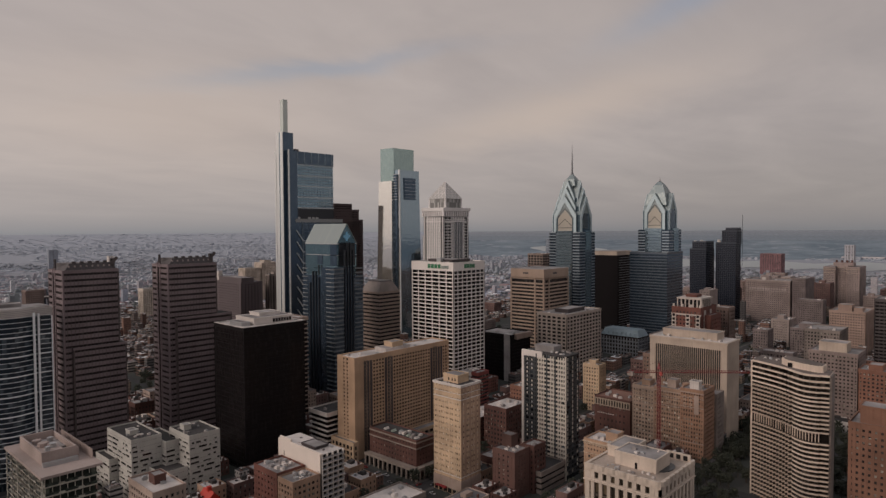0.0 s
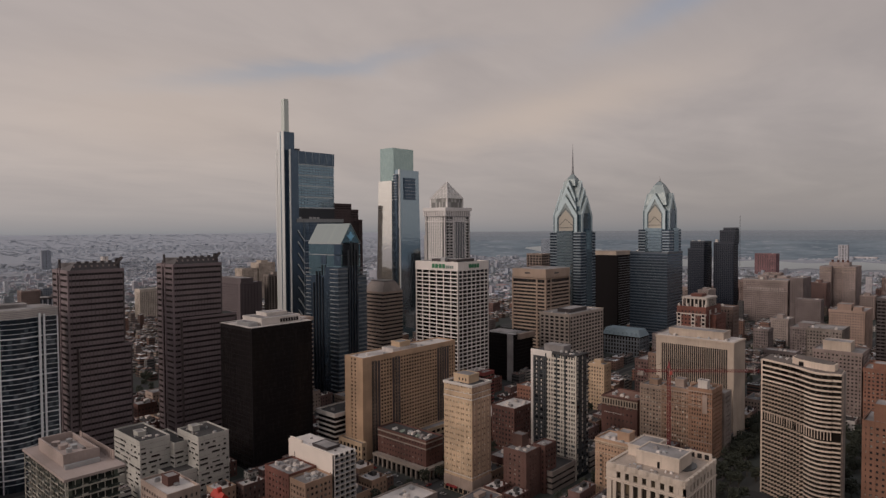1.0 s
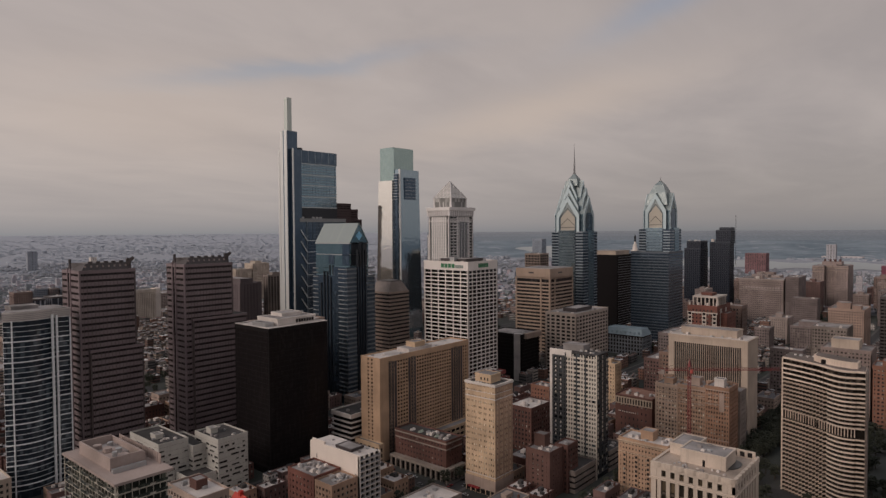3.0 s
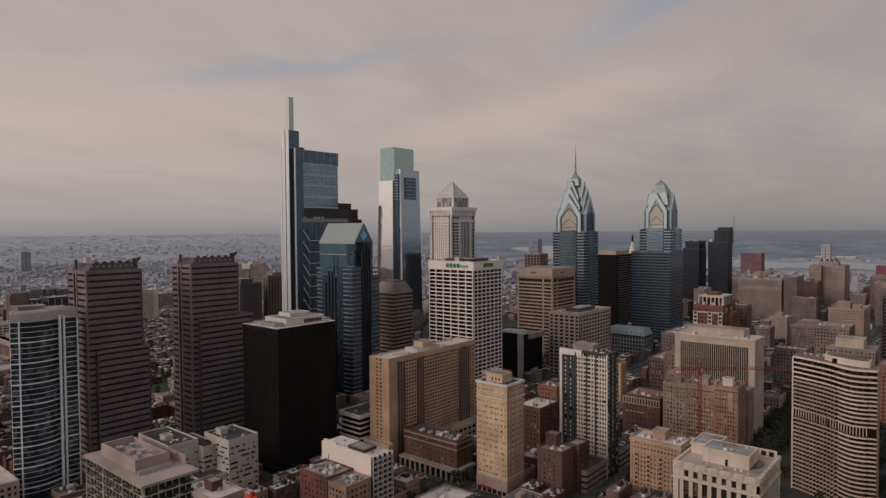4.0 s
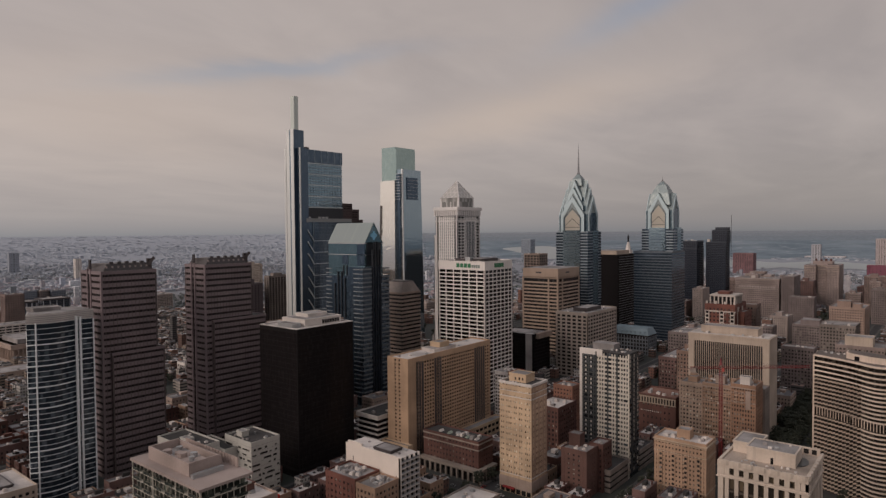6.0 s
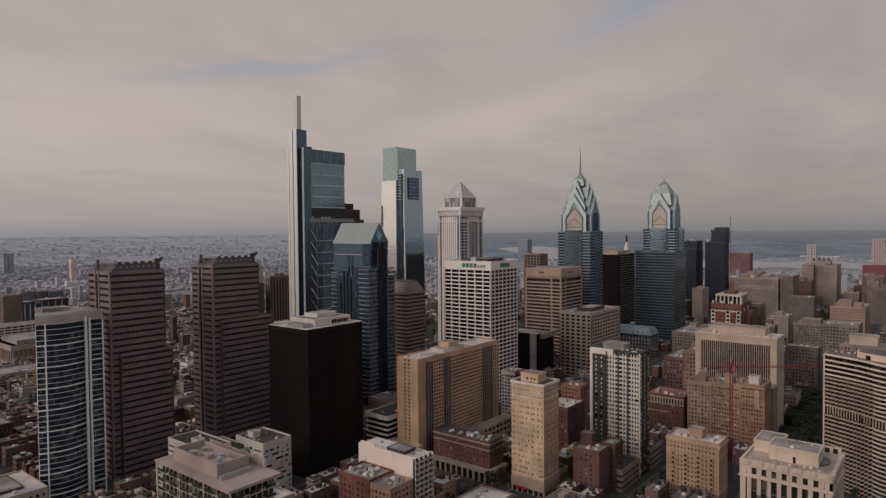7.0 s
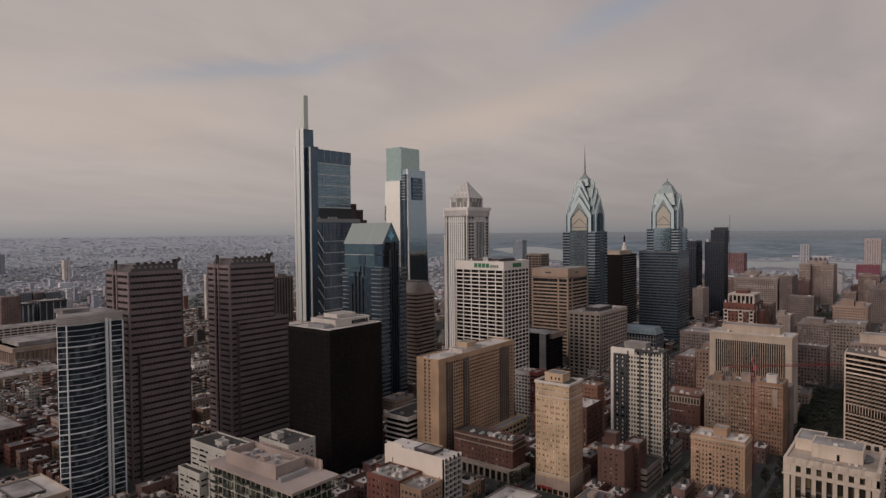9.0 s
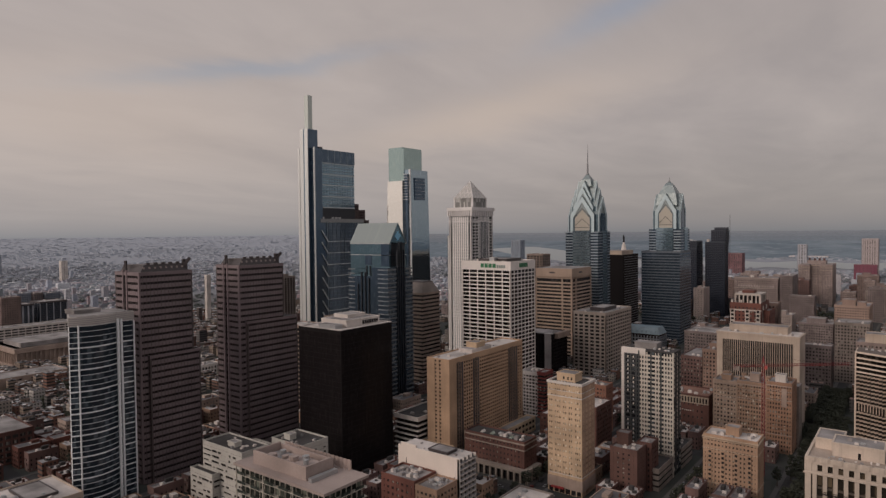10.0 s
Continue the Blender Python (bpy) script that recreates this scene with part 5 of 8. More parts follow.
def white_colonnade_block():
    th = thing("hotel_block", "white stone block with tall window bays and scalloped rim", "building")
    x0, x1, y0, y1, z1 = -134.0, -101.0, 235.0, 268.0, 77.0
    stone = wall("bright_limestone", (0.55, 0.475, 0.40), 0.8, 0.25, 0.4, 0.5)
    dark = glass("warm_dark_glass", (0.018, 0.015, 0.012), (0.12, 0.09, 0.06), 0.3, (1.8, 1.8, 3.9), 0.2)
    part("glazing", Solid().box(*inset(x0, x1, y0, y1, 0.9), 0, z1 - 0.3), dark, th)
    n, top = 9, z1 - 6.2
    step_x, step_y = (x1 - x0) / n, (y1 - y0) / n
    for i in range(n + 1):
        w = 0.95 if 0 < i < n else 1.3
        x, y = min(max(x0 + i * step_x, x0 + w), x1 - w), min(max(y0 + i * step_y, y0 + w), y1 - w)
        part("pilaster", Solid().box(x - w * 0.8, x + w * 0.8, y0 - 0.05, y0 + 1.1, 0, top), stone, th)
        part("pilaster", Solid().box(x1 - 1.1, x1 + 0.05, y - w * 0.8, y + w * 0.8, 0, top), stone, th)
        part("attic_pier", Solid().box(x - w, x + w, y0, y0 + 1.0, z1 - 5.0, z1 - 2.0), stone, th)
        part("attic_pier", Solid().box(x1 - 1.0, x1, y - w, y + w, z1 - 5.0, z1 - 2.0), stone, th)
    for z, h in ((z1 - 6.4, 1.5), (z1 - 2.1, 2.7)):
        part("attic_band", Solid().box(x0, x1, y0, y0 + 1.05, z, z + h).box(x1 - 1.05, x1, y0 + 1.05, y1, z, z + h).box(x0, x0 + 1.05, y0 + 1.05, y1, z, z + h).box(x0 + 1.05, x1 - 1.05, y1 - 1.05, y1, z, z + h), stone, th)
    for k in range(17):
        part("spandrel", Solid().box(x0 + 0.5, x1 - 0.45, y0 + 0.45, y1 - 0.45, 2.5 + k * 3.9, 3.3 + k * 3.9), wall("bronze_panel", (0.10, 0.078, 0.06), 0.6), th)
    part("back_wall", Solid().box(x0, x0 + 0.6, y0 + 1.1, y1, 0, top).box(x0 + 0.6, x1 - 1.1, y1 - 0.6, y1, 0, top), stone, th)
    part("roof", Solid().box(*inset(x0, x1, y0, y1, 1.05), z1 - 0.4, z1), wall("tan_deck", (0.40, 0.335, 0.28), 0.9, 0.45, 0.6), th)
    bal = Solid()
    for k in range(3):
        z = z1 - 13.8 - k * 3.9
        bal.box(x0 + 6, x1 - 5, y0 - 1.1, y0 - 0.6, z, z + 0.25)
        for i in range(40):
            x = x0 + 6 + i * (x1 - x0 - 11) / 39
            bal.box(x - 0.05, x + 0.05, y0 - 1.1, y0 - 1.0, z + 0.25, z + 1.1)
        bal.box(x0 + 6, x1 - 5, y0 - 1.12, y0 - 1.0, z + 1.1, z + 1.2)
    part("balcony_rails", bal, BLACK_METAL, th, kind="stuff")
    rim = Solid()
    for i in range(7):
        x = x0 + (i + 0.5) * (x1 - x0) / 7
        w = (x1 - x0) / 14 * 0.8
        rim.prism([(x - w, y0 - 0.1), (x - w * 0.6, y0 - 0.55), (x + w * 0.6, y0 - 0.55), (x + w, y0 - 0.1), (x + w, y0 + 0.5), (x - w, y0 + 0.5)], z1 - 0.9, z1 + 1.0)
    for i in range(8):
        y = y0 + (i + 0.5) * (y1 - y0) / 8
        w = (y1 - y0) / 16 * 0.8
        rim.prism([(x1 - 0.5, y - w), (x1 + 0.1, y - w), (x1 + 0.6, y - w * 0.6), (x1 + 0.6, y + w * 0.6), (x1 + 0.1, y + w), (x1 - 0.5, y + w)], z1 - 0.9, z1 + 1.0)
    part("ledge", Solid().box(x0 - 0.45, x1 + 0.45, y0 - 0.45, y0 + 0.1, z1 - 6.2, z1 - 5.7).box(x1 - 0.1, x1 + 0.45, y0 + 0.1, y1, z1 - 6.2, z1 - 5.7), stone, th)
    part("terrace_wall", Solid().box(x1 - 11.5, x1 - 11, y0 + 11, y1 - 1, z1, z1 + 2.6).box(x1 - 11, x1 - 0.6, y1 - 3, y1 - 2.5, z1, z1 + 3.2), stone, th)
    for i in range(3):
        part("terrace_opening", Solid().box(x1 - 9.6 + i * 3, x1 - 7.8 + i * 3, y1 - 3.1, y1 - 2.9, z1 + 0.5, z1 + 2.5), PANE_DARK, th)
    part("scalloped_rim", rim, stone, th)
    penthouse(th, x0 + 9, x0 + 27, y0 + 9, y0 + 22, z1, z1 + 5.4, stone)
    penthouse(th, x0 + 2, x0 + 12, y0 + 16, y0 + 32, z1, z1 + 4.4, stone)
    part("pool", Solid().prism([(x1 - 6.2 + 3.4 * math.cos(q * 0.524), y0 + 18 + 6.0 * math.sin(q * 0.524)) for q in range(12)], z1, z1 + 0.35), plain("dark_pool_cover", (0.03, 0.035, 0.04), 0.3), th)
    part("door_opening", Solid().box(x0 + 18, x0 + 19, y0 + 8.9, y0 + 9.1, z1, z1 + 2.6), BLACK_METAL, th)
    clutter(th, x0 + 3, x1 - 3, y0 + 2, y0 + 8, z1, 61, 12, 1.3)
    clutter(th, x0 + 10, x0 + 26, y0 + 10, y0 + 21, z1 + 5.5, 62, 6, 1.8)


def grand_hotel():
    th = thing("hotel_block", "old tan brick hotel with stone trim and cluttered roof", "building")
    for x0, x1, y0, y1, z1, m, bay in ((-231.0, -213, 476, 496, 49.5, wall("pale_hotel_brick", (0.42, 0.32, 0.25), 0.88, 0.3, 0.5, 0.45), 2.6), (-213, -191.5, 475.5, 496, 51, TAN_BRICK, 2.0), (-191.5, -174.1, 474.2, 496, 53.5, ORANGE_TAN, 2.0)):
        block(th, x0, x1, y0, y1, 0, z1, m, PANE, 3.2, (bay, 2.2), bay * 0.46, 1.55, 0.35, 2.0, 0, ROOF_GREY)
        for z, d, h in ((z1 - 2.2, 0.55, 0.8), (z1 - 6.0, 0.3, 0.35), (z1 - 12.8, 0.35, 0.5), (14, 0.35, 0.5)):
            part("cornice", Solid().box(x0 - 0.1, x1 + 0.3, y0 - d, y0 + 0.3, z, z + h), BUFF, th)
        part("parapet_urn", Solid().box(x0 + 1, x0 + 2, y0 - 0.2, y0 + 0.4, z1 + 1, z1 + 2.2).box(x1 - 2, x1 - 1, y0 - 0.2, y0 + 0.4, z1 + 1, z1 + 2.2), BUFF, th)
    part("stone_bay", Solid().box(-181, -177.5, 473.7, 474.4, 36, 50), BUFF, th)
    penthouse(th, -205, -198, 482, 490, 51, 57, BUFF)
    penthouse(th, -186, -179, 478, 484, 53.5, 59.5, WHITE)
    penthouse(th, -226, -219, 482, 490, 49.5, 53.5, TAN_BRICK)
    clutter(th, -228, -177, 478, 494, 53, 88, 12, 2.6)
    block(th, -191, -172.5, 496.2, 512, 0, 47, GREY_STONE, PANE, 3.6, 2.8, 1.5, 1.7, 0.3, 2, 0, ROOF_GREY)


def tower_crane():
    th = thing("tower_crane", "red lattice tower crane", "crane")
    red = plain("crane_red_paint", (0.17, 0.012, 0.016), 0.5, 0.0, 0.2)
    cx, cy, zj, h = -183.3, 417.9, 76.6, 0.85
    s = Solid()
    for dx in (-h, h):
        for dy in (-h, h):
            s.bar((cx + dx, cy + dy, 0), (cx + dx, cy + dy, zj + 3), 0.22)
    for k in range(35):
        z = k * 2.2
        for a, b in (((-h, -h), (h, -h)), ((h, -h), (h, h)), ((h, h), (-h, h)), ((-h, h), (-h, -h))):
            s.bar((cx + a[0], cy + a[1], z), (cx + b[0], cy + b[1], z + 2.2), 0.11).bar((cx + a[0], cy + a[1], z), (cx + b[0], cy + b[1], z), 0.11)
    part("mast", s, red, th)
    d = Vector((0.77, 0.64, 0)).normalized()
    n = Vector((-d.y, d.x, 0))

    def boom(a, b, name):
        s = Solid()
        base = Vector((cx, cy, zj))
        for off in (n * 0.7, -n * 0.7):
            s.bar(base + d * a + off, base + d * b + off, 0.2)
        s.bar(base + d * a + Vector((0, 0, 1.5)), base + d * b + Vector((0, 0, 1.5)), 0.2)
        step = 2.0 if b > a else -2.0
        t = a
        while abs(t) < abs(b) - 1.5:
            p, q = base + d * t, base + d * (t + step)
            m = base + d * (t + step / 2) + Vector((0, 0, 1.5))
            for off in (n * 0.7, -n * 0.7):
                s.bar(p + off, m, 0.1).bar(m, q + off, 0.1)
            t += step
        part(name, s, red, th)

    boom(1.0, 62.0, "jib")
    boom(-1.0, -22.0, "counter_jib")
    part("cab", Solid().box(cx + 1.0, cx + 2.6, cy - 1.6, cy + 0.2, zj - 1.6, zj + 0.8), plain("cab_panel", (0.4, 0.07, 0.06), 0.4), th)
    b = Vector((cx, cy, zj)) - d * 19
    part("counterweight", Solid().box(b.x - 2, b.x + 2, b.y - 0.9, b.y + 0.9, zj - 2.2, zj + 0.6), GREY_STONE, th)
    part("head", Solid().cone([(cx - 1, cy - 1), (cx + 1, cy - 1), (cx + 1, cy + 1), (cx - 1, cy + 1)], zj + 2.5, (cx, cy, zj + 8)), red, th)
    top = Vector((cx, cy, zj + 7.6))
    part("stay", Solid().bar(top, Vector((cx, cy, zj + 1.5)) + d * 40, 0.12), BLACK_METAL, th)
    part("stay", Solid().bar(top, Vector((cx, cy, zj + 0.5)) - d * 20, 0.12), BLACK_METAL, th)


TAN_BRICK = wall("old_tan_brick", (0.36, 0.245, 0.175), 0.88, 0.3, 0.5, 0.45)
ORANGE_TAN = wall("old_orange_brick", (0.34, 0.205, 0.138), 0.88, 0.3, 0.5, 0.45)

curved_apartment_tower()
banded_tower(-554.0, -520.6, 154.8, 194.2, 145.7, 88, 2.2, 4.0)
banded_tower(-545.9, -515.9, 230.4, 272.9, 147.0, 103, 2.2, 12.0)
black_office_tower()
gabled_glass_tower()
tallest_glass_tower()
notched_glass_tower()
pyramid_tower()
chevron_tower(-493.9, 817.0, 25.5, 21.0, 169, ((0.91, 194, 221, True), (0.75, 206, 233, True), (0.56, 219, 244, True)), ((0.36, 236), (0.27, 246)), 256, 300, "blue glass skyscraper with stacked silver chevrons and a spire")
tlp = chevron_tower(-409.2, 926.6, 24.0, 21.0, 172, ((0.83, 200, 226, True),), ((0.68, 208), (0.53, 226), (0.28, 238.5)), 246, 252, "blue glass skyscraper with a single silver gable crown")
block(tlp, -441, -383, 893, 949, 0, 138, plain("slate_band", (0.088, 0.104, 0.128), 0.4, 0.3), SLATE_GLASS, 4.2, 5, 0.4, 1.5, 0.3, 2, 0, ROOF_DARK, piers=False)
stepped_dark_tower()
white_grid_tower()
tan_apartment_slab()
irregular_window_tower()
black_white_tower()
finned_office_block()
wavy_hotel_tower()
balcony_flats()
white_stepped_flats()
white_blank_block()
white_colonnade_block()
grand_hotel()
tower_crane()


def banded_octagon_tower():
    th = thing("office_tower", "brown striped office tower with a sloping hipped top", "tower")
    x0, x1, y0, y1, z1 = -566, -532.2, 473.8, 505.3, 104.7
    block(th, x0, x1, y0, y1, 0, z1, TAUPE, PANE_DARK, 4.3, 4, 0.6, 2.3, 0.5, 2.4, 0, ROOF_DARK, 1.2, 0, piers=False)
    c, d = 0.5, 8.0
    part("hipped_top", Solid().prism([(x0 + c, y0 + c), (x1 - c, y0 + c), (x1 - c, y1 - c), (x0 + c, y1 - c)], z1, z1 + 11, [(x0 + d, y0 + d * 0.8), (x1 - d * 0.5, y0 + d * 0.8), (x1 - d * 0.5, y1 - d), (x0 + d, y1 - d)]), wall("taupe_metal_roof", (0.23, 0.195, 0.175), 0.6), th, "sloping taupe top")
    part("roof_rim", Solid().box(x0 + d, x1 - d * 0.5, y0 + d * 0.8, y1 - d, z1 + 11, z1 + 12), DARK_STONE, th)


banded_octagon_tower()


def tan_crowned_office():
    th = thing("office_tower", "tan precast office tower with window ribbons and a broad blank crown", "tower")
    x0, x1, y0, y1 = -512.3, -459.3, 691.7, 751.0
    tan = wall("warm_precast", (0.37, 0.285, 0.225), 0.8, 0.15, 0.25, 0.3)
    block(th, x0, x1, y0, y1, 0, 108, tan, PANE_DARK, 4.7, 3, 0.5, 2.1, 0.6, 1.5, 0, None, 1.2, 0, lid=False, piers=False)
    part("crown", Solid().box(x0 + 1.5, x1 - 1.5, y0 + 1.5, y1 - 1.5, 108, 110.4).box(x0, x1, y0, y1, 110.4, 121.5), tan, th, "broad blank crown band")
    for x in (x0 + 0.4, x1 - 14, x1 - 0.8):
        part("pier", Solid().box(x - 1.0, x + 1.0, y0 - 0.4, y0 + 0.8, 0, 110), tan, th)
    for y in (y0 + 1, y0 + 12, y1 - 1):
        part("pier", Solid().box(x1 - 0.8, x1 + 0.4, y - 1.0, y + 1.0, 0, 110), tan, th)
    part("roof", Solid().box(*inset(x0, x1, y0, y1, 1), 121.5, 121.8), ROOF_GREY, th)
    part("vent", Solid().box(-492, -484, y0 - 0.15, y0 + 0.2, 115, 117).box(x1 - 0.2, x1 + 0.15, 712, 722, 115, 117), DARK_STONE, th)


tan_crowned_office()

punched_block("office_block", "taupe concrete grid office block", -428.6, -387.5, 630.5, 710, 75.0, wall("pale_taupe_precast", (0.40, 0.345, 0.30), 0.8, 0.15, 0.25, 0.3), floor=4.3, bays=(6.9, 7.2), pier=2.1, band=1.75, depth=0.6, head=2.6, roof=ROOF_GREY, pent=((-416, -398, 650, 688, 79, DARK_STONE),), pane=PANE_DARK)
fin = punched_block("office_block", "black glass office block with a pale service fin", -480, -431.6, 584.2, 621, 52.5, BLACK_METAL, floor=3.8, bays=3, pier=0.3, band=0.9, pane=BLACK_GLASS, units=2)
part("service_fin", Solid().box(-441.5, -433.5, 583.2, 590, 0, 54), wall("pale_shaft", (0.42, 0.40, 0.39)), fin, "pale grey service shaft")
part("sloping_roof", Solid().prism([(-433, 590), (-428, 590), (-428, 621), (-433, 621)], 48, 54), TAUPE, fin)


def mansard_block():
    th = thing("civic_block", "grey stone block with a blue-green copper mansard roof", "building")
    x0, x1, y0, y1 = -439, -383, 803.4, 833
    block(th, x0, x1, y0, y1, 0, 27, wall("blue_grey_stone", (0.20, 0.22, 0.245)), PANE_DARK, 4.6, 4.2, 1.6, 1.6, 0.4, 2, 0, lid=False)
    cop = wall("verdigris_copper", (0.19, 0.265, 0.31), 0.6, 0.2, 0.3, 0.5)
    part("mansard", Solid().prism([(x0, y0), (x1, y0), (x1, y1), (x0, y1)], 27, 36, [(x0 + 4, y0 + 4), (x1 - 4, y0 + 4), (x1 - 4, y1 - 4), (x0 + 4, y1 - 4)]), cop, th, "blue-green copper mansard")
    for i in range(8):
        x = x0 + 5 + i * 6.4
        part("dormer", Solid().box(x - 1.1, x + 1.1, y0 + 0.6, y0 + 4, 28, 32), cop, th)


mansard_block()


def red_white_tower():
    th = thing("apartment_tower", "red brick apartment tower with white corner bays and a white crown", "tower")
    x0, x1, y0, y1, z1 = -240.8, -214.5, 574, 612, 102
    white = wall("stone_white_trim", (0.50, 0.45, 0.405), 0.8, 0.2)
    block(th, x0, x1, y0, y1, 0, z1, RED_BRICK, PANE, 3.6, 3.2, 1.8, 1.9, 0.3, 3, 0, ROOF_GREY)
    block(th, x1 + 0.2, x1 + 6, y0 + 9, y1 - 4, 0, z1 - 7, RED_BRICK, PANE, 3.6, 3.2, 1.8, 1.9, 0.3, 3, 0, ROOF_GREY)
    for x in (x0 + 2.2, x0 + 15, x1 - 2.2):
        bay = Solid().box(x - 1.9, x + 1.9, y0 - 0.5, y0 + 0.4, 0, z1 - 6)
        part("bay", bay, white, th, "white bay")
        w = Solid()
        for k in range(26):
            w.box(x - 1.2, x + 1.2, y0 - 0.58, y0 - 0.3, 4 + k * 3.6, 6.2 + k * 3.6)
        part("bay_windows", w, PANE_DARK, th, kind="stuff")
    for y in (y0 + 10, y0 + 24):
        part("bay", Solid().box(x1 - 0.4, x1 + 0.5, y - 1.8, y + 1.8, 0, z1 - 2), white, th)
    s = Solid().box(x0 - 0.4, x1 + 0.4, y0 - 0.5, y0 + 1, z1 - 6.5, z1 - 5.2).box(x0 + 3, x1 - 1, y0 + 4, y1 - 6, z1 + 7.5, z1 + 9)
    for i in range(7):
        x = x0 + 3.5 + i * 3.6
        s.box(x - 0.5, x + 0.5, y0 + 4.3, y0 + 5.3, z1, z1 + 7.5)
    for i in range(6):
        y = y0 + 5 + i * 4.8
        s.box(x1 - 2.2, x1 - 1.2, y - 0.5, y + 0.5, z1, z1 + 7.5)
    part("crown", s, white, th, "white colonnaded crown")
    # Added dark block: its colour stands for the shade inside the hollow crown.
    part("crown_glass", Solid().box(x0 + 5, x1 - 3, y0 + 6, y1 - 8, z1 - 1, z1 + 7.4), PANE_DARK, th)
    for i in range(4):
        part("corner_finial", Solid().box(x0 + 1 + i * 8, x0 + 2.6 + i * 8, y0 - 0.3, y0 + 1.2, z1 + 1, z1 + 3.4), white, th)
    part("roof_unit", Solid().box(x0 + 8, x1 - 8, y0 + 12, y1 - 14, z1 + 9, z1 + 11.5), RED_BRICK, th)


red_white_tower()

# darker bulk between the two gabled spires
dk = punched_block("office_tower", "dark striped office tower with tan cap", -560, -497, 964, 1032, 128.5, BLACK_METAL, floor=4.1, bays=4, pier=0.4, band=1.8, piers=False, pane=BLACK_GLASS, units=3, pent=((-548, -503, 972, 1024, 135.5, BEIGE),))
part("blank_wall", Solid().box(-560.3, -496.8, 963.3, 964.2, 0, 128), BLACK_METAL, dk, "blank dark side wall")
repeat("band", piece("band", plain("slate_edge", (0.13, 0.13, 0.14), 0.6), -497.2, -496.5, 968, 1032, 0, 0.9), [(0, 0, 6 + k * 4.1) for k in range(30)], dk)

# the two dark residential towers in the east
NAVY_BAND = plain("blue_black_band", (0.027, 0.033, 0.050), 0.45, 0.1, 0.2)
NIGHT_GLASS = glass("night_blue_glass", (0.017, 0.021, 0.032), (0.032, 0.038, 0.052), 0.3, (2.0, 2.0, 3.4), 0.2, 0.0, 0.3)
ta = punched_block("apartment_tower", "dark glass apartment tower with a stepped top", -484, -452.7, 1231.7, 1273, 133, NAVY_BAND, floor=3.4, bays=(3.9, 4.1), pier=0.9, band=1.1, pane=NIGHT_GLASS, units=0)
block(ta, -479.5, -452.4, 1232.5, 1270, 130, 147, NAVY_BAND, NIGHT_GLASS, 3.4, 4.0, 0.9, 1.1, 0.3, 2, 0, ROOF_DARK)
for x, y, z in ((-476, 1236, 149.5), (-466, 1240, 150.5), (-458, 1236, 148.8)):
    part("roof_unit", Solid().box(x - 2, x + 2.5, y, y + 4, 147, z), STEEL, ta)
tt = punched_block("apartment_tower", "dark glass apartment tower with a taller rear wing", -443, -405.8, 1254, 1280, 145, NAVY_BAND, floor=3.4, bays=(3.7, 4.0), pier=0.9, band=1.1, pane=NIGHT_GLASS, units=3)
block(tt, -433, -405.0, 1258, 1282, 143, 168, NAVY_BAND, NIGHT_GLASS, 3.4, 4.0, 0.9, 1.1, 0.3, 2, 0, ROOF_DARK)
block(tt, -427, -405.5, 1260, 1281, 167, 173, NAVY_BAND, NIGHT_GLASS, 3.4, 4.0, 0.9, 1.1, 0.3, 2, 0, ROOF_DARK)
part("roof_unit", Solid().box(-441, -436, 1256, 1262, 146, 151), WHITE, tt, "pale roof plant box")
part("roof_mast", Solid().bar((-404, 1284, 100), (-404, 1284, 198), 0.5), BLACK_METAL, tt)

OLD = (wall("sooty_buff", (0.29, 0.232, 0.212), 0.88), wall("sooty_tan", (0.245, 0.182, 0.163), 0.88), wall("rose_brick", (0.175, 0.108, 0.098), 0.88), wall("grey_buff", (0.215, 0.178, 0.172), 0.88), wall("sooty_orange_tan", (0.275, 0.188, 0.152), 0.88, 0.3, 0.5, 0.45), wall("warm_precast_pale", (0.35, 0.295, 0.270), 0.8, 0.2, 0.3, 0.35))
# Panes lightened: the haze over far windows is mixed into the glass colour.
DIM = glass("hazy_window_glass", (0.045, 0.040, 0.042), (0.17, 0.15, 0.14), 0.3, (1.5, 1.5, 3.4), 0.2)
BUFF_PINK = wall("pinkish_buff_brick", (0.34, 0.278, 0.258), 0.88, 0.25, 0.4, 0.4)
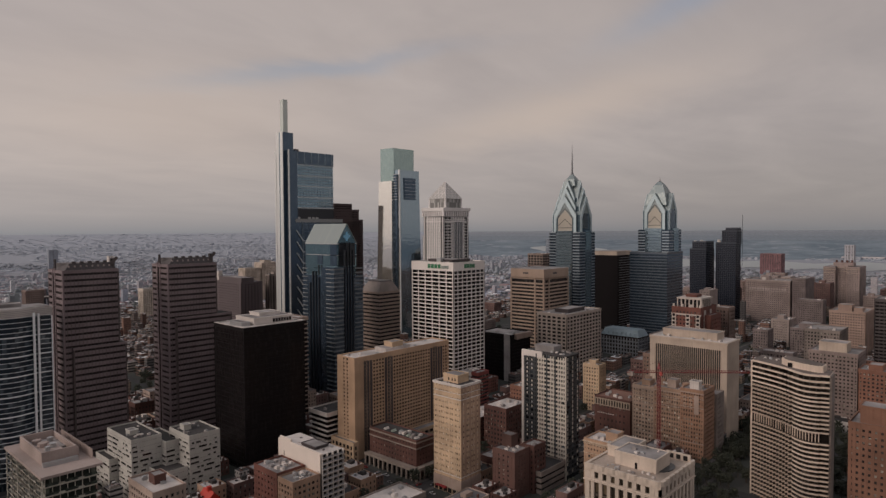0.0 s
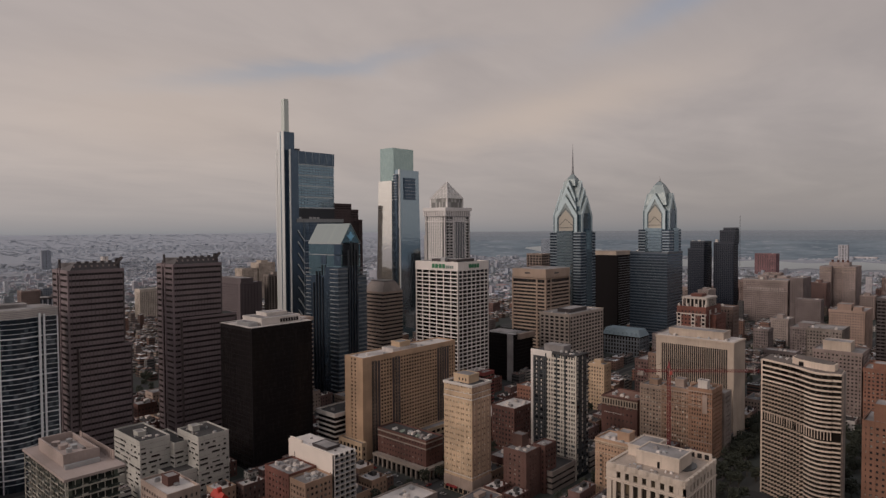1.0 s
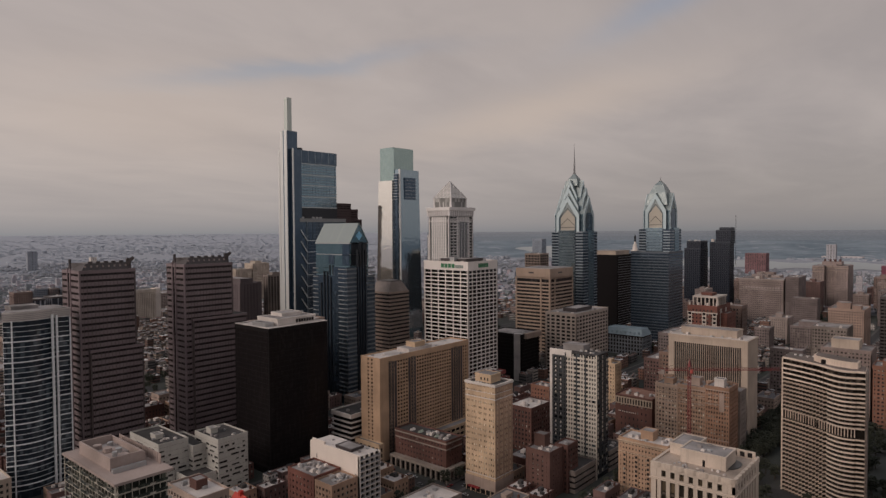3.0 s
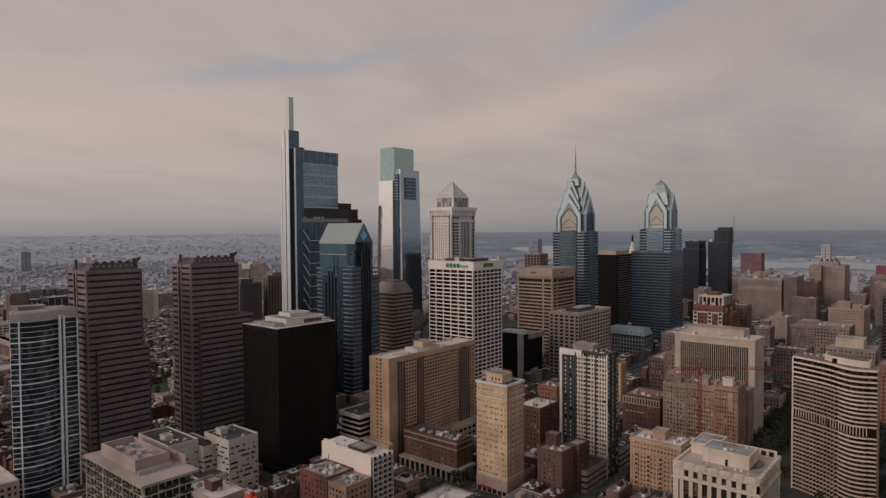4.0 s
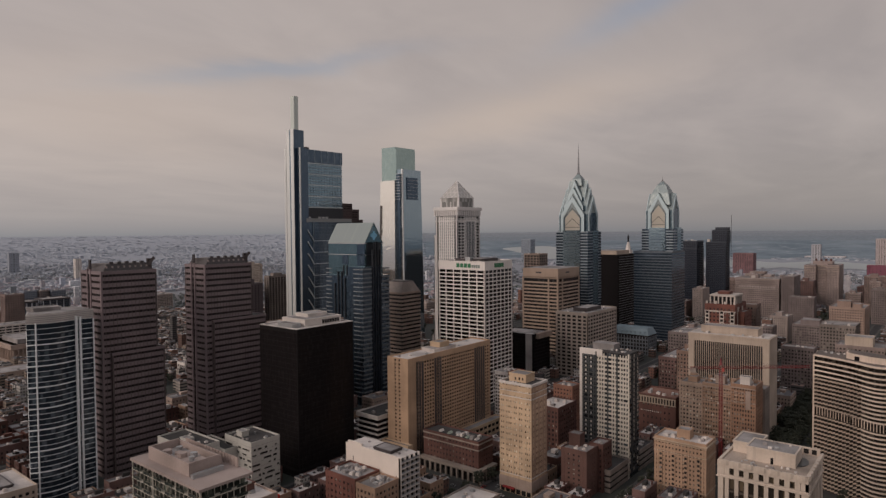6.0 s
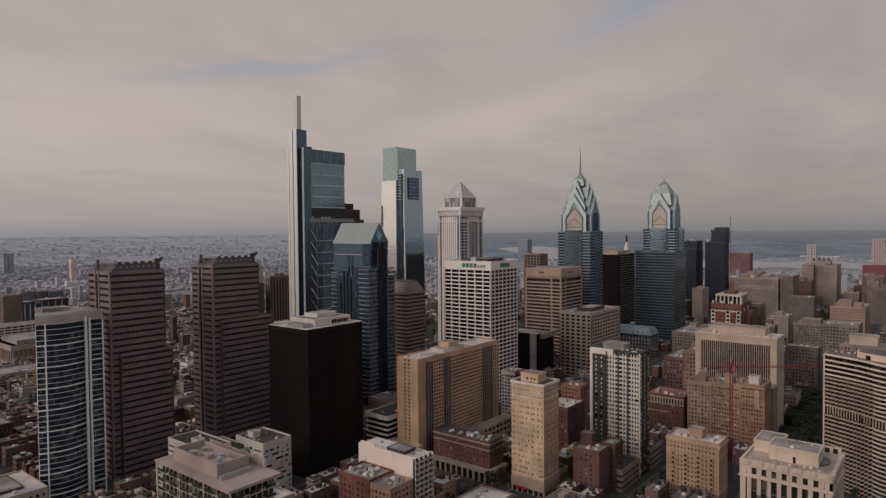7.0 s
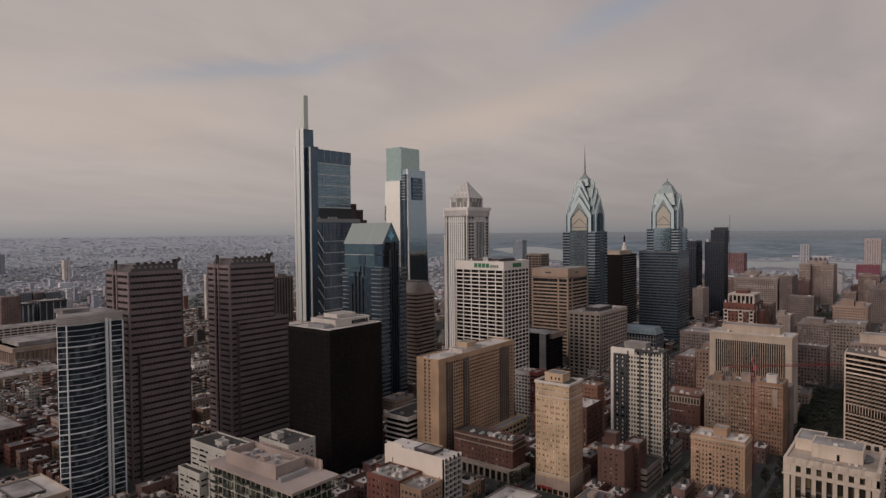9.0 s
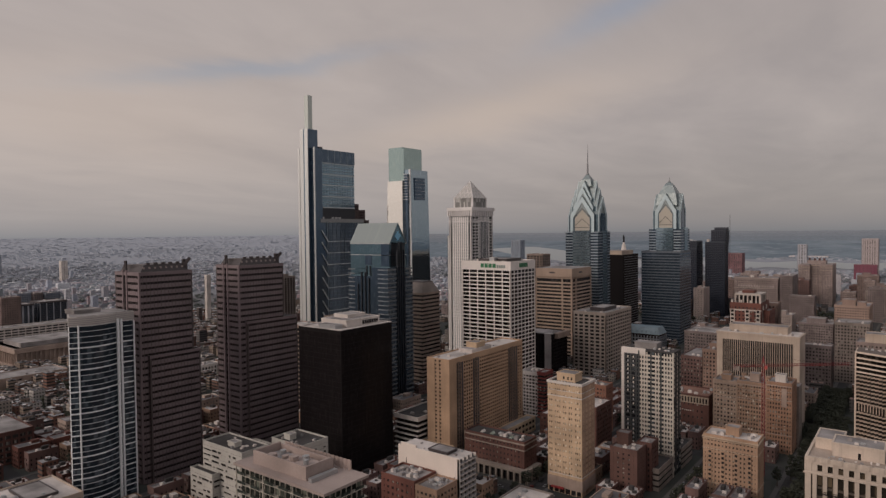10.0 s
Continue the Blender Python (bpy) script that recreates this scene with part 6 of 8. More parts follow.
ROWS = (
    # label, x0, x1, y0, y1, z1, material, options
    ("flat dark purple-grey office slab", -950, -876, 499, 536, 94.5, wall("purple_grey_panel", (0.115, 0.092, 0.098), 0.7, 0.15, 0.3, 0.2), dict(floor=3.9, bays=5.0, pier=3.2, band=2.2, pane=BLACK_GLASS, pent=((-948, -879, 502, 523, 101.5),))),
    ("low wing of the banded annex with a pale roof", -587, -530.2, 331, 352, 84, TAUPE, dict(floor=4.0, piers=False, band=1.1, depth=0.8, pane=BLACK_GLASS, roof=ROOF_LIGHT, units=3)),
    ("dark banded office annex with pale floor edges", -530, -479, 330, 341, 95.5, TAUPE, dict(floor=4.0, piers=False, band=1.1, depth=0.8, pane=BLACK_GLASS, roof=ROOF_LIGHT, units=3)),
    ("tall cream apartment slab in the sun", -1410, -1374, 838, 884, 94, wall("sunny_cream", (0.50, 0.43, 0.36), 0.85), dict(floor=4.0, bays=4.2, pier=2.6, band=2.2, pane=DIM, pent=((-1400, -1380, 848, 866, 100),))),
    ("lower cream apartment wing with a flat roof", -1408, -1376, 794, 836, 82, wall("sunny_cream", (0.50, 0.43, 0.36), 0.85), dict(floor=4.0, bays=4.2, pier=3.0, band=2.4, pane=DIM, units=2)),
    ("dark apartment tower with pale floor edges", -901, -889, 556, 594, 103, GREY_STONE, dict(floor=3.4, bays=5.5, pier=1.8, band=1.0, pane=BLACK_GLASS, pent=((-899, -891, 566, 582, 107),))),
    ("pale cream hotel slab with vertical ribs", -1290, -1265, 511, 552, 60.5, wall("pale_cream_rib", (0.56, 0.50, 0.43), 0.85), dict(floor=3.4, bays=3.4, pier=1.9, band=1.2, pane=DIM, head=5.0, units=2)),
    ("pale stair end of the cream hotel", -1288, -1268, 553, 563, 61.5, WHITE, dict(floor=3.4, bays=5.0, pier=3.4, band=1.6, pane=DIM, units=0)),
    ("brown brick office building with corner turret", -236, -210, 633, 650, 97, wall("brown_brick", (0.19, 0.135, 0.115)), {}),
    ("broad tan stone office building", -390, -314, 1259, 1310, 77, BUFF_PINK, dict(bays=3.4, pier=2.0, floor=3.7, band=2.2, pane=DIM, head=5.0)),
    ("side wing of tan office building", -312, -290, 1262, 1320, 82, OLD[3], dict(pane=DIM, bays=3.2, pier=1.7, band=2.0)),
    
    ("ornate tan terracotta building", -196.7, -154.9, 981, 1040, 62, wall("rosy_terracotta", (0.36, 0.262, 0.215), 0.88, 0.25, 0.4, 0.4), dict(bays=2.9, pier=1.5, band=1.9, pane=DIM, pent=((-188, -172, 990, 1010, 70), (-170, -160, 990, 1008, 67)))),
    ("low grey stone club building", -236.8, -194.7, 951, 1008, 38, OLD[3], dict(pent=((-228, -205, 960, 985, 44),))),
    ("tan apartment building with setbacks", -147, -108, 655, 690, 62, OLD[0], dict(floor=3.3, pent=((-140, -118, 662, 680, 70, BEIGE),))),
    ("maroon brick slab beyond the centre", -639, -576, 2198, 2238, 88, wall("far_maroon_brick", (0.21, 0.115, 0.125), 0.85), dict(floor=4.5, bays=7, pier=3.4, band=2.4, pane=DIM, units=2)),
    ("thirteen-storey tan brick apartment house", -208.1, -176.0, 361.6, 380.5, 39.5, wall("apartment_tan_brick", (0.42, 0.285, 0.195), 0.88, 0.3, 0.5, 0.45), dict(floor=2.95, bays=(2.15, 2.3), pier=1.2, band=1.6, head=2.0, roof=ROOF_LIGHT, units=12, pent=((-196, -188, 368, 376, 45),))),
    ("dark brown brick apartment house", -258.0, -240.0, 330.0, 346.0, 30.0, wall("plum_brick", (0.13, 0.070, 0.058)), dict(floor=3.0, bays=3.4, pier=2.3, band=1.8, pent=((-257, -249, 338.5, 345.5, 38),))),
    ("dark wing behind brick apartment house", -246, -236.5, 346.5, 360, 31, DARK_BRICK, dict(units=2)),
    ("small orange brick apartment house", -323.6, -306, 437.3, 452, 41, ORANGE_BRICK, dict(floor=3.2, bays=3.0)),
    ("white gridded dormitory block", -394.2, -378, 452, 470, 40, wall("white_dorm", (0.52, 0.50, 0.49)), dict(floor=3.2, bays=3.0, pier=0.8, band=1.2)),
    ("red panelled end of dormitory", -377.8, -370, 450, 466, 41.5, wall("red_panel", (0.20, 0.045, 0.04)), dict(floor=3.2, piers=False, band=1.5, units=2)),
    ("dark parking deck striped with white slab edges", -417, -393.5, 297, 345, 33, WHITE, dict(floor=3.9, piers=False, band=0.8, pane=BLACK_GLASS, depth=1.5, roof=ROOF_DARK)),
    ("dark glass pavilion beside parking deck", -417, -393.5, 346, 375, 44, DARK_STONE, dict(piers=False, pane=BLACK_GLASS)),
    ("low office with light roof and brown penthouse", -344.3, -314.5, 132.2, 149, 45, BUFF, dict(roof=ROOF_LIGHT, pent=((-333, -326, 138, 144, 49.5, DARK_BRICK),))),
    ("red brick warehouse with parapet", -347.2, -322, 207, 226.5, 31, RED_BRICK, dict(floor=3.8, bays=3.4, pier=2.0, band=2.2, units=22)),
    ("tan brick walk-up beside warehouse", -321.7, -306.5, 207.5, 226.5, 29.5, TAN_BRICK, dict(units=12)),
    ("cream brick apartment house", -314.6, -297.6, 542.4, 556, 44, TAN_LIGHT, dict(pent=((-310, -303, 546, 552, 48),))),
    ("red brick mansion block with white trim", -105, -62, 637, 665, 53, ORANGE_BRICK, dict(floor=3.5, pent=((-98, -88, 640, 655, 58),))),
    ("tall orange-tan brick apartment tower", -68.5, -30, 394.4, 420, 71, wall("brown_orange_brick", (0.20, 0.105, 0.070), 0.88, 0.3, 0.5, 0.45), dict(floor=3.3, bays=2.7, pier=1.6, band=1.9, pent=((-64, -52, 399, 412, 80),))),
    ("dark glass tower behind brick blocks", -117, -80, 791, 830, 99, DARK_STONE, dict(pane=BLACK_GLASS, bays=4, pier=0.5)),
    ("red-brown brick school with stone base", -362.1, -312.5, 313, 330, 26.0, DARK_BRICK, dict(floor=3.9, bays=3.0, pier=1.7, band=2.2, foot=6.0, roof=ROOF_DARK, units=9)),
    ("black brick loft building", -318, -296, 395, 425, 34, DARK_BRICK, dict(units=8, roof=ROOF_LIGHT)),
    ("grey apartment slab with balconies", -175, -142, 760, 800, 66, GREY_STONE, {}),
    ("ornate hotel with rooftop penthouses", -262, -244, 560, 600, 58, OLD[4], dict(pent=((-258, -248, 570, 585, 63),))),
    ("tan brick row along the avenue", -262, -246, 602, 640, 50, OLD[1], {}),
    ("stone office building with arched windows", -320, -268, 700, 745, 52, OLD[3], {}),
    ("dark apartment slab with pale end walls", -1345, -1300, 330, 372, 55, DARK_STONE, dict(pane=SLATE_GLASS, pier=2.4, bays=9, mat2=wall("pale_blue_panel", (0.40, 0.42, 0.46)), floor=3.2, band=1.0)),
    ("dark glass apartment slab", -1340, -1298, 380, 424, 57, DARK_STONE, dict(pane=SLATE_GLASS, pier=1.4, bays=11, mat2=wall("pale_blue_panel", (0.40, 0.42, 0.46)), floor=3.2, band=1.0)),
    ("white colonnaded apartment row", -1210, -1180, 270, 400, 34, WHITE, dict(bays=9, pier=1.5, floor=4, pane=PANE_DARK)),
    ("tan windowless hall with flat roof", -935, -894, 188, 259, 15, BUFF, dict(bays=14, pier=9, roof=ROOF_GREY)),
    ("long low pale pavilion", -905, -880, 268, 330, 9, BEIGE, dict(roof=ROOF_GREY, units=10)),
    ("pale stucco apartment block with deep windows", -530, -487, 66, 101.5, 21, BEIGE, dict(floor=3.6, bays=3.6, pier=1.6, roof=ROOF_LIGHT, units=6, pent=((-524, -497, 76, 92, 22.4, DARK_STONE),))),
    ("dark brick warehouse with pale roof", -700, -642, 62, 132, 24, DARK_BRICK, dict(floor=4, bays=5, roof=ROOF_GREY, units=16)),
    ("white and red civic building", -790, -772, 352, 380, 16, WHITE, dict(floor=4, bays=4)),
    ("grey concrete grid office building", -702, -668, 1000, 1030, 126, TAUPE, dict(floor=5, bays=7, pier=1.6, band=1.6, pane=PANE_DARK)),
    # Hazy walls from here on carry distance haze in their base colour.
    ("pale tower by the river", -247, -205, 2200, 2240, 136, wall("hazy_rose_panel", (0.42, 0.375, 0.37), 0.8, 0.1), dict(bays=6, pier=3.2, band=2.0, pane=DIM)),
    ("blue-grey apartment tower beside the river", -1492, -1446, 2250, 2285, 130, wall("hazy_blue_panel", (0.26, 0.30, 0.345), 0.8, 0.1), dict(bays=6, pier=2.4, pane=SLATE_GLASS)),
    ("tan brick apartment block among low roofs", -1301, -1277, 317, 345, 71, OLD[1], dict(bays=3.6, pane=DIM)),
    ("broad blue-grey office slab far among low roofs", -2636, -2618, 722, 752, 104, wall("hazy_far_slate_panel", (0.27, 0.30, 0.345), 0.8, 0.1), dict(floor=6, bays=10, pier=6, band=4, pane=SLATE_GLASS, units=0)),
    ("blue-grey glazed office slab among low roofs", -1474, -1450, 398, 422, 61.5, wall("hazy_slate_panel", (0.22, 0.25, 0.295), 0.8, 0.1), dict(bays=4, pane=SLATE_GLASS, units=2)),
    ("pale-edged office slab among low roofs", -1466, -1443, 424, 440, 60.5, OLD[3], dict(bays=4, pane=SLATE_GLASS, units=2)),
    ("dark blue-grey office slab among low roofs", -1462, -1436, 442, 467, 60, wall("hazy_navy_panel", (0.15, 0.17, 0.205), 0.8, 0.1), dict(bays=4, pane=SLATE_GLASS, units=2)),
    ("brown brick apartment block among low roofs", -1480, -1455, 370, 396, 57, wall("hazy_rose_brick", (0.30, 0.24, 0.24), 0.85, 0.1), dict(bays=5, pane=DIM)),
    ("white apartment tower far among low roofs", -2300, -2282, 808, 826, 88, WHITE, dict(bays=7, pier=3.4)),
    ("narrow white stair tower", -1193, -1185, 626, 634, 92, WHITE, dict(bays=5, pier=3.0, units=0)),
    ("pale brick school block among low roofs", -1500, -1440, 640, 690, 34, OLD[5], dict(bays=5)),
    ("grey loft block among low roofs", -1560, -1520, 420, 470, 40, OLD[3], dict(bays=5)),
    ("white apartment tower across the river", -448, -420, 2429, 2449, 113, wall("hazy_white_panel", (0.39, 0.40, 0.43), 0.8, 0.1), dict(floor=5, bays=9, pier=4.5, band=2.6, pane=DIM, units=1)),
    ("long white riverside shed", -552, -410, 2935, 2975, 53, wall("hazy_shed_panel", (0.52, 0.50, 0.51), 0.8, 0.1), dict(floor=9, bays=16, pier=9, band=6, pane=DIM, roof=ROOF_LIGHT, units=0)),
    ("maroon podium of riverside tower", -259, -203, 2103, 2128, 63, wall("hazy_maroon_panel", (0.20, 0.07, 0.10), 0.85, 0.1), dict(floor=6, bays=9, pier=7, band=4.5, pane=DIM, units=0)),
    ("rose stucco office building", -294, -269, 600, 655, 42, OLD[2], {}),
    ("grey stone apartment house", -201, -171, 700, 716, 48, OLD[3], {}),
    ("long grey concrete podium with strip openings", -246, -232.6, 398.5, 424, 14, GREY_STONE, dict(floor=4.2, piers=False, band=2.4, pane=PANE_DARK, units=4, roof=ROOF_DARK)),
    ("brown brick loft with flat roof", -345, -322, 395, 428, 22, DARK_BRICK, dict(roof=ROOF_LIGHT, units=8)),
    ("low grey garage with pale roof", -300, -276, 250, 285, 9, GREY_STONE, dict(roof=ROOF_LIGHT, units=8)),
    ("long dark brick hall with a pale row of windows", -268, -236, 482, 512, 33, DARK_BRICK, dict(floor=5.4, bays=3.6, pier=2.4, band=3.4, head=6.5, roof=wall("roof_rust", (0.22, 0.12, 0.09), 0.9, 0.3), units=8)),
    ("grey dome-roofed bank building", -60, -20, 1000, 1040, 60, OLD[3], {}),
)


def winged_apartment_tower():
    th = thing("apartment_tower", "tall buff brick apartment tower with two wings and a deep court", "tower")
    for x0, x1, y0, y1, z1 in ((-318, -296, 1525, 1590, 90), (-295.8, -276.2, 1537, 1588, 93), (-276, -253, 1525, 1590, 91)):
        block(th, x0, x1, y0, y1, 0, z1, BUFF_PINK, DIM, 3.5, 3.0, 1.6, 2.0, 0.4, 2.5, 0, ROOF_GREY)
        part("cornice", Solid().box(x0 - 0.8, x1 + 0.8, y0 - 0.8, y0 + 0.4, z1 - 5, z1 - 3.8).box(x0 - 0.5, x1 + 0.5, y0 - 0.5, y0 + 0.4, z1 - 12, z1 - 11.2), BEIGE, th)
    penthouse(th, -304, -268, 1545, 1572, 92, 99, BUFF_PINK)
    for x in (-300, -290, -281, -272):
        part("water_tank", Solid().prism([(x + 2.2 * math.cos(q * 0.785), 1556 + 2.2 * math.sin(q * 0.785)) for q in range(8)], 99, 104), DARK_BRICK, th)


winged_apartment_tower()
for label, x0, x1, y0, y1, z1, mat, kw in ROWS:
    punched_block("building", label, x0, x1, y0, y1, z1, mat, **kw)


def classical_museum():
    th = thing("museum", "pale stone museum with a long colonnade", "building")
    x0, x1, y0, y1, z1 = -1105, -1028, 250, 352, 25
    part("body", Solid().box(x0, x1 - 3, y0 + 3, y1, 0, z1), BUFF, th)
    part("base", Solid().box(x0 - 2, x1 + 2, y0 - 2, y1 + 2, 0, 4), BUFF, th)
    part("attic", Solid().box(x0, x1, y0, y1, z1 - 5, z1).box(x0 - 1, x1 + 1, y0 - 1, y1 + 1, z1 - 6, z1 - 5), BUFF, th)
    col = piece("column", BUFF, -0.9, 0.9, -0.9, 0.9, 4, z1 - 6)
    repeat("column", col, [(x1 - 1.2, y0 + 3 + i * 5.6, 0) for i in range(18)] + [(x0 + 3 + i * 6.4, y0 + 1.2, 0) for i in range(12)], th)
    part("roof", Solid().box(x0 + 8, x1 - 8, y0 + 10, y1 - 10, z1, z1 + 6), ROOF_GREY, th)


classical_museum()

# ---- ground and the city round the towers ----
CENTRE = (-45.0, -30.0)
NAMED = []          # footprints that low buildings keep clear of
for ob in [o for o in scene.objects if o.type == "MESH"]:
    lo = [min(v.co[i] for v in ob.data.vertices) for i in range(3)]
    hi = [max(v.co[i] for v in ob.data.vertices) for i in range(3)]
    if lo[2] < 5:
        NAMED.append((lo[0] - 3, hi[0] + 3, lo[1] - 3, hi[1] + 3))


def rise(x, y):
    """Height of the land: flat under the centre, climbing slowly towards the far suburbs."""
    r = math.hypot(x - CENTRE[0], y - CENTRE[1])
    return 0.0 if r < 1500 else 151.0 * ((min(r, 4800) - 1500) / 3300) ** 1.45


def river_banks(b):
    """Distances of the near and far bank at a bearing: a broad reach that narrows to a bend."""
    k = min(max((30 - b) / 6, 0), 1)
    return 2850 - 330 * k, 3650 - 860 * k


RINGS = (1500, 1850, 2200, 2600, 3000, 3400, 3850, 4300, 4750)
# Distance haze goes into the base colours: share per ring, and its tone.
HAZE_SHARE = (0.20, 0.40, 0.58, 0.72, 0.83, 0.91, 0.96, 0.99)
HAZE_TONE = (0.352, 0.384, 0.440)


def make_ground():
    v, f = [(CENTRE[0], CENTRE[1], 0.0)], []
    rings = [40, 120, 300, 600, 1000, 1500] + [1500 + 50 * i for i in range(1, 67)]
    n = 120
    for r in rings:
        for i in range(n):
            a = 2 * math.pi * i / n
            x, y = CENTRE[0] + r * math.cos(a), CENTRE[1] + r * math.sin(a)
            v.append((x, y, rise(x, y)))
    f += [(0, 1 + i, 1 + (i + 1) % n) for i in range(n)]
    for k in range(len(rings) - 1):
        a, b = 1 + k * n, 1 + (k + 1) * n
        f += [(a + i, b + i, b + (i + 1) % n, a + (i + 1) % n) for i in range(n)]
    me = bpy.data.meshes.new("ground")
    me.from_pydata(v, [], f)
    for p in me.polygons:
        p.use_smooth = True
    m, nt, p = shader("city_ground")
    L = nt.links.new
    pos = nt.nodes.new("ShaderNodeNewGeometry").outputs["Position"]
    a = node(nt, "ShaderNodeTexNoise", Scale=0.012, Detail=6.0, Roughness=0.65)
    b = node(nt, "ShaderNodeTexVoronoi", Scale=0.035)
    L(pos, a.inputs["Vector"])
    L(pos, b.inputs["Vector"])
    c = mixed(nt, a.outputs[0], (0.032, 0.033, 0.031), (0.065, 0.063, 0.060))
    mr = nt.nodes.new("ShaderNodeMapRange")
    mr.inputs["From Min"].default_value, mr.inputs["From Max"].default_value = 0.5, 0.8
    mr.inputs["To Max"].default_value = 0.5
    L(a.outputs[0], mr.inputs[0])
    hs = nt.nodes.new("ShaderNodeSeparateColor")
    L(b.outputs["Color"], hs.inputs[0])
    c = mixed(nt, mr.outputs[0], c, (0.062, 0.060, 0.058))
    c = mixed(nt, hs.outputs[0], c, (0.035, 0.040, 0.033))
    L(c, p.inputs["Base Color"])
    p.inputs["Roughness"].default_value = 0.95
    me.materials.append(m)
    # Ground rings drift to the haze tone; the haze is in their base colour.
    for i, share in enumerate(HAZE_SHARE):
        me.materials.append(wall("plain_%s" % "abcdefgh"[i], tuple((1 - share) * a + share * b for a, b in zip((0.12, 0.118, 0.118), tuple(0.92 * q for q in HAZE_TONE))), 0.95, 0.35 * (1 - share), 0.5 * (1 - share), 0.0))
    # Woodland beyond the river, with blue distance haze mixed into its colour.
    m, nt, p = shader("hazy_woodland")
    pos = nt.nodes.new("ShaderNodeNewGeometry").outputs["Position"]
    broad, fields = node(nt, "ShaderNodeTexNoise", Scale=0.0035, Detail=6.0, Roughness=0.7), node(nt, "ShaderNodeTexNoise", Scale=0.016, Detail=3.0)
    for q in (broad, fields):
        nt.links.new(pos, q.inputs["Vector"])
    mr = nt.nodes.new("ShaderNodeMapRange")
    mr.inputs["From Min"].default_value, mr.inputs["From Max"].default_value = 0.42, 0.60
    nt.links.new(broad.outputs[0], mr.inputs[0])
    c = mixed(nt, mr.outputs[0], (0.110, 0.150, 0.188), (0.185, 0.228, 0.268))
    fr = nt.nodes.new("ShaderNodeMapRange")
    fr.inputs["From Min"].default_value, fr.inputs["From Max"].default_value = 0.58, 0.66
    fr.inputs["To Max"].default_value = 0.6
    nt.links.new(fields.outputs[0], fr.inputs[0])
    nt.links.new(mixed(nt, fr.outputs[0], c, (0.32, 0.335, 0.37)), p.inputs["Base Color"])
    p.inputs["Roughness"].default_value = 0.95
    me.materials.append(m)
    # Outer woodland rings, paled further by haze put into the colour.
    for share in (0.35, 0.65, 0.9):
        me.materials.append(wall("hazy_far_woodland_%d" % (share * 100), tuple((1 - share) * a + share * b for a, b in zip((0.155, 0.20, 0.242), (0.26, 0.29, 0.32))), 0.95, 0.25, 0.2, 0.0))
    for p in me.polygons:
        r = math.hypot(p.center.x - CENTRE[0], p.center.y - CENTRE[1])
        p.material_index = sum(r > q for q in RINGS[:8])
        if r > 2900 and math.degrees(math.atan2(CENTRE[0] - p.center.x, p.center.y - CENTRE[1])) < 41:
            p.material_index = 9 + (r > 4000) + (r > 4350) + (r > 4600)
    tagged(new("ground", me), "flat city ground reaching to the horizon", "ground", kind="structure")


make_ground()

ASPHALT = wall("asphalt", (0.036, 0.035, 0.036), 0.9, 0.3, 0.4, 0.1)
PAVING = wall("pavement_concrete", (0.10, 0.094, 0.09), 0.9, 0.3, 0.4, 0.1)
STREETS_Y = (-165.0, -221.0, -300.0, -362.0, -404.0, -500.0, -600.0, -690.0)      # running along y, at x
STREETS_X = (108.0, 299.0, 437.0, 565.0, 671.0, 775.0, 876.0, 975.0, 1110.0)       # running along x, at y


def strip(name, label, x0, x1, y0, y1, z0, z1, mat):
    me = Solid().box(x0, x1, y0, y1, z0, z1).mesh(name)
    me.materials.append(mat)
    return tagged(new(name, me), label, name.split("_")[0], kind="structure")


for x in STREETS_Y:
    w = 7.0 if x in (-221.0, -362.0) else 10.0
    strip("road", "asphalt street between the blocks", x - w / 2, x + w / 2, 40, 1300, -0.3, 0.04, ASPHALT)
    for s in (-1, 1):
        strip("pavement", "concrete pavement along the street", x + s * (w / 2 + 1.5) - 1.5, x + s * (w / 2 + 1.5) + 1.5, 40, 1300, -0.3, 0.18, PAVING)
for y in STREETS_X:
    strip("road", "asphalt cross street", -900, 60, y - 4.5, y + 4.5, -0.3, 0.055, ASPHALT)

# low buildings, each a thing, near the camera's side of the centre
LOW_WALL = (OLD[2], DARK_BRICK, TAN_BRICK, RED_BRICK, GREY_STONE, DARK_BRICK, BUFF, WHITE)
LOW_ROOF = (ROOF_GREY, ROOF_LIGHT, ROOF_DARK, wall("roof_silver", (0.48, 0.47, 0.47), 0.7, 0.3), wall("roof_slate", (0.13, 0.125, 0.13), 0.9, 0.3))


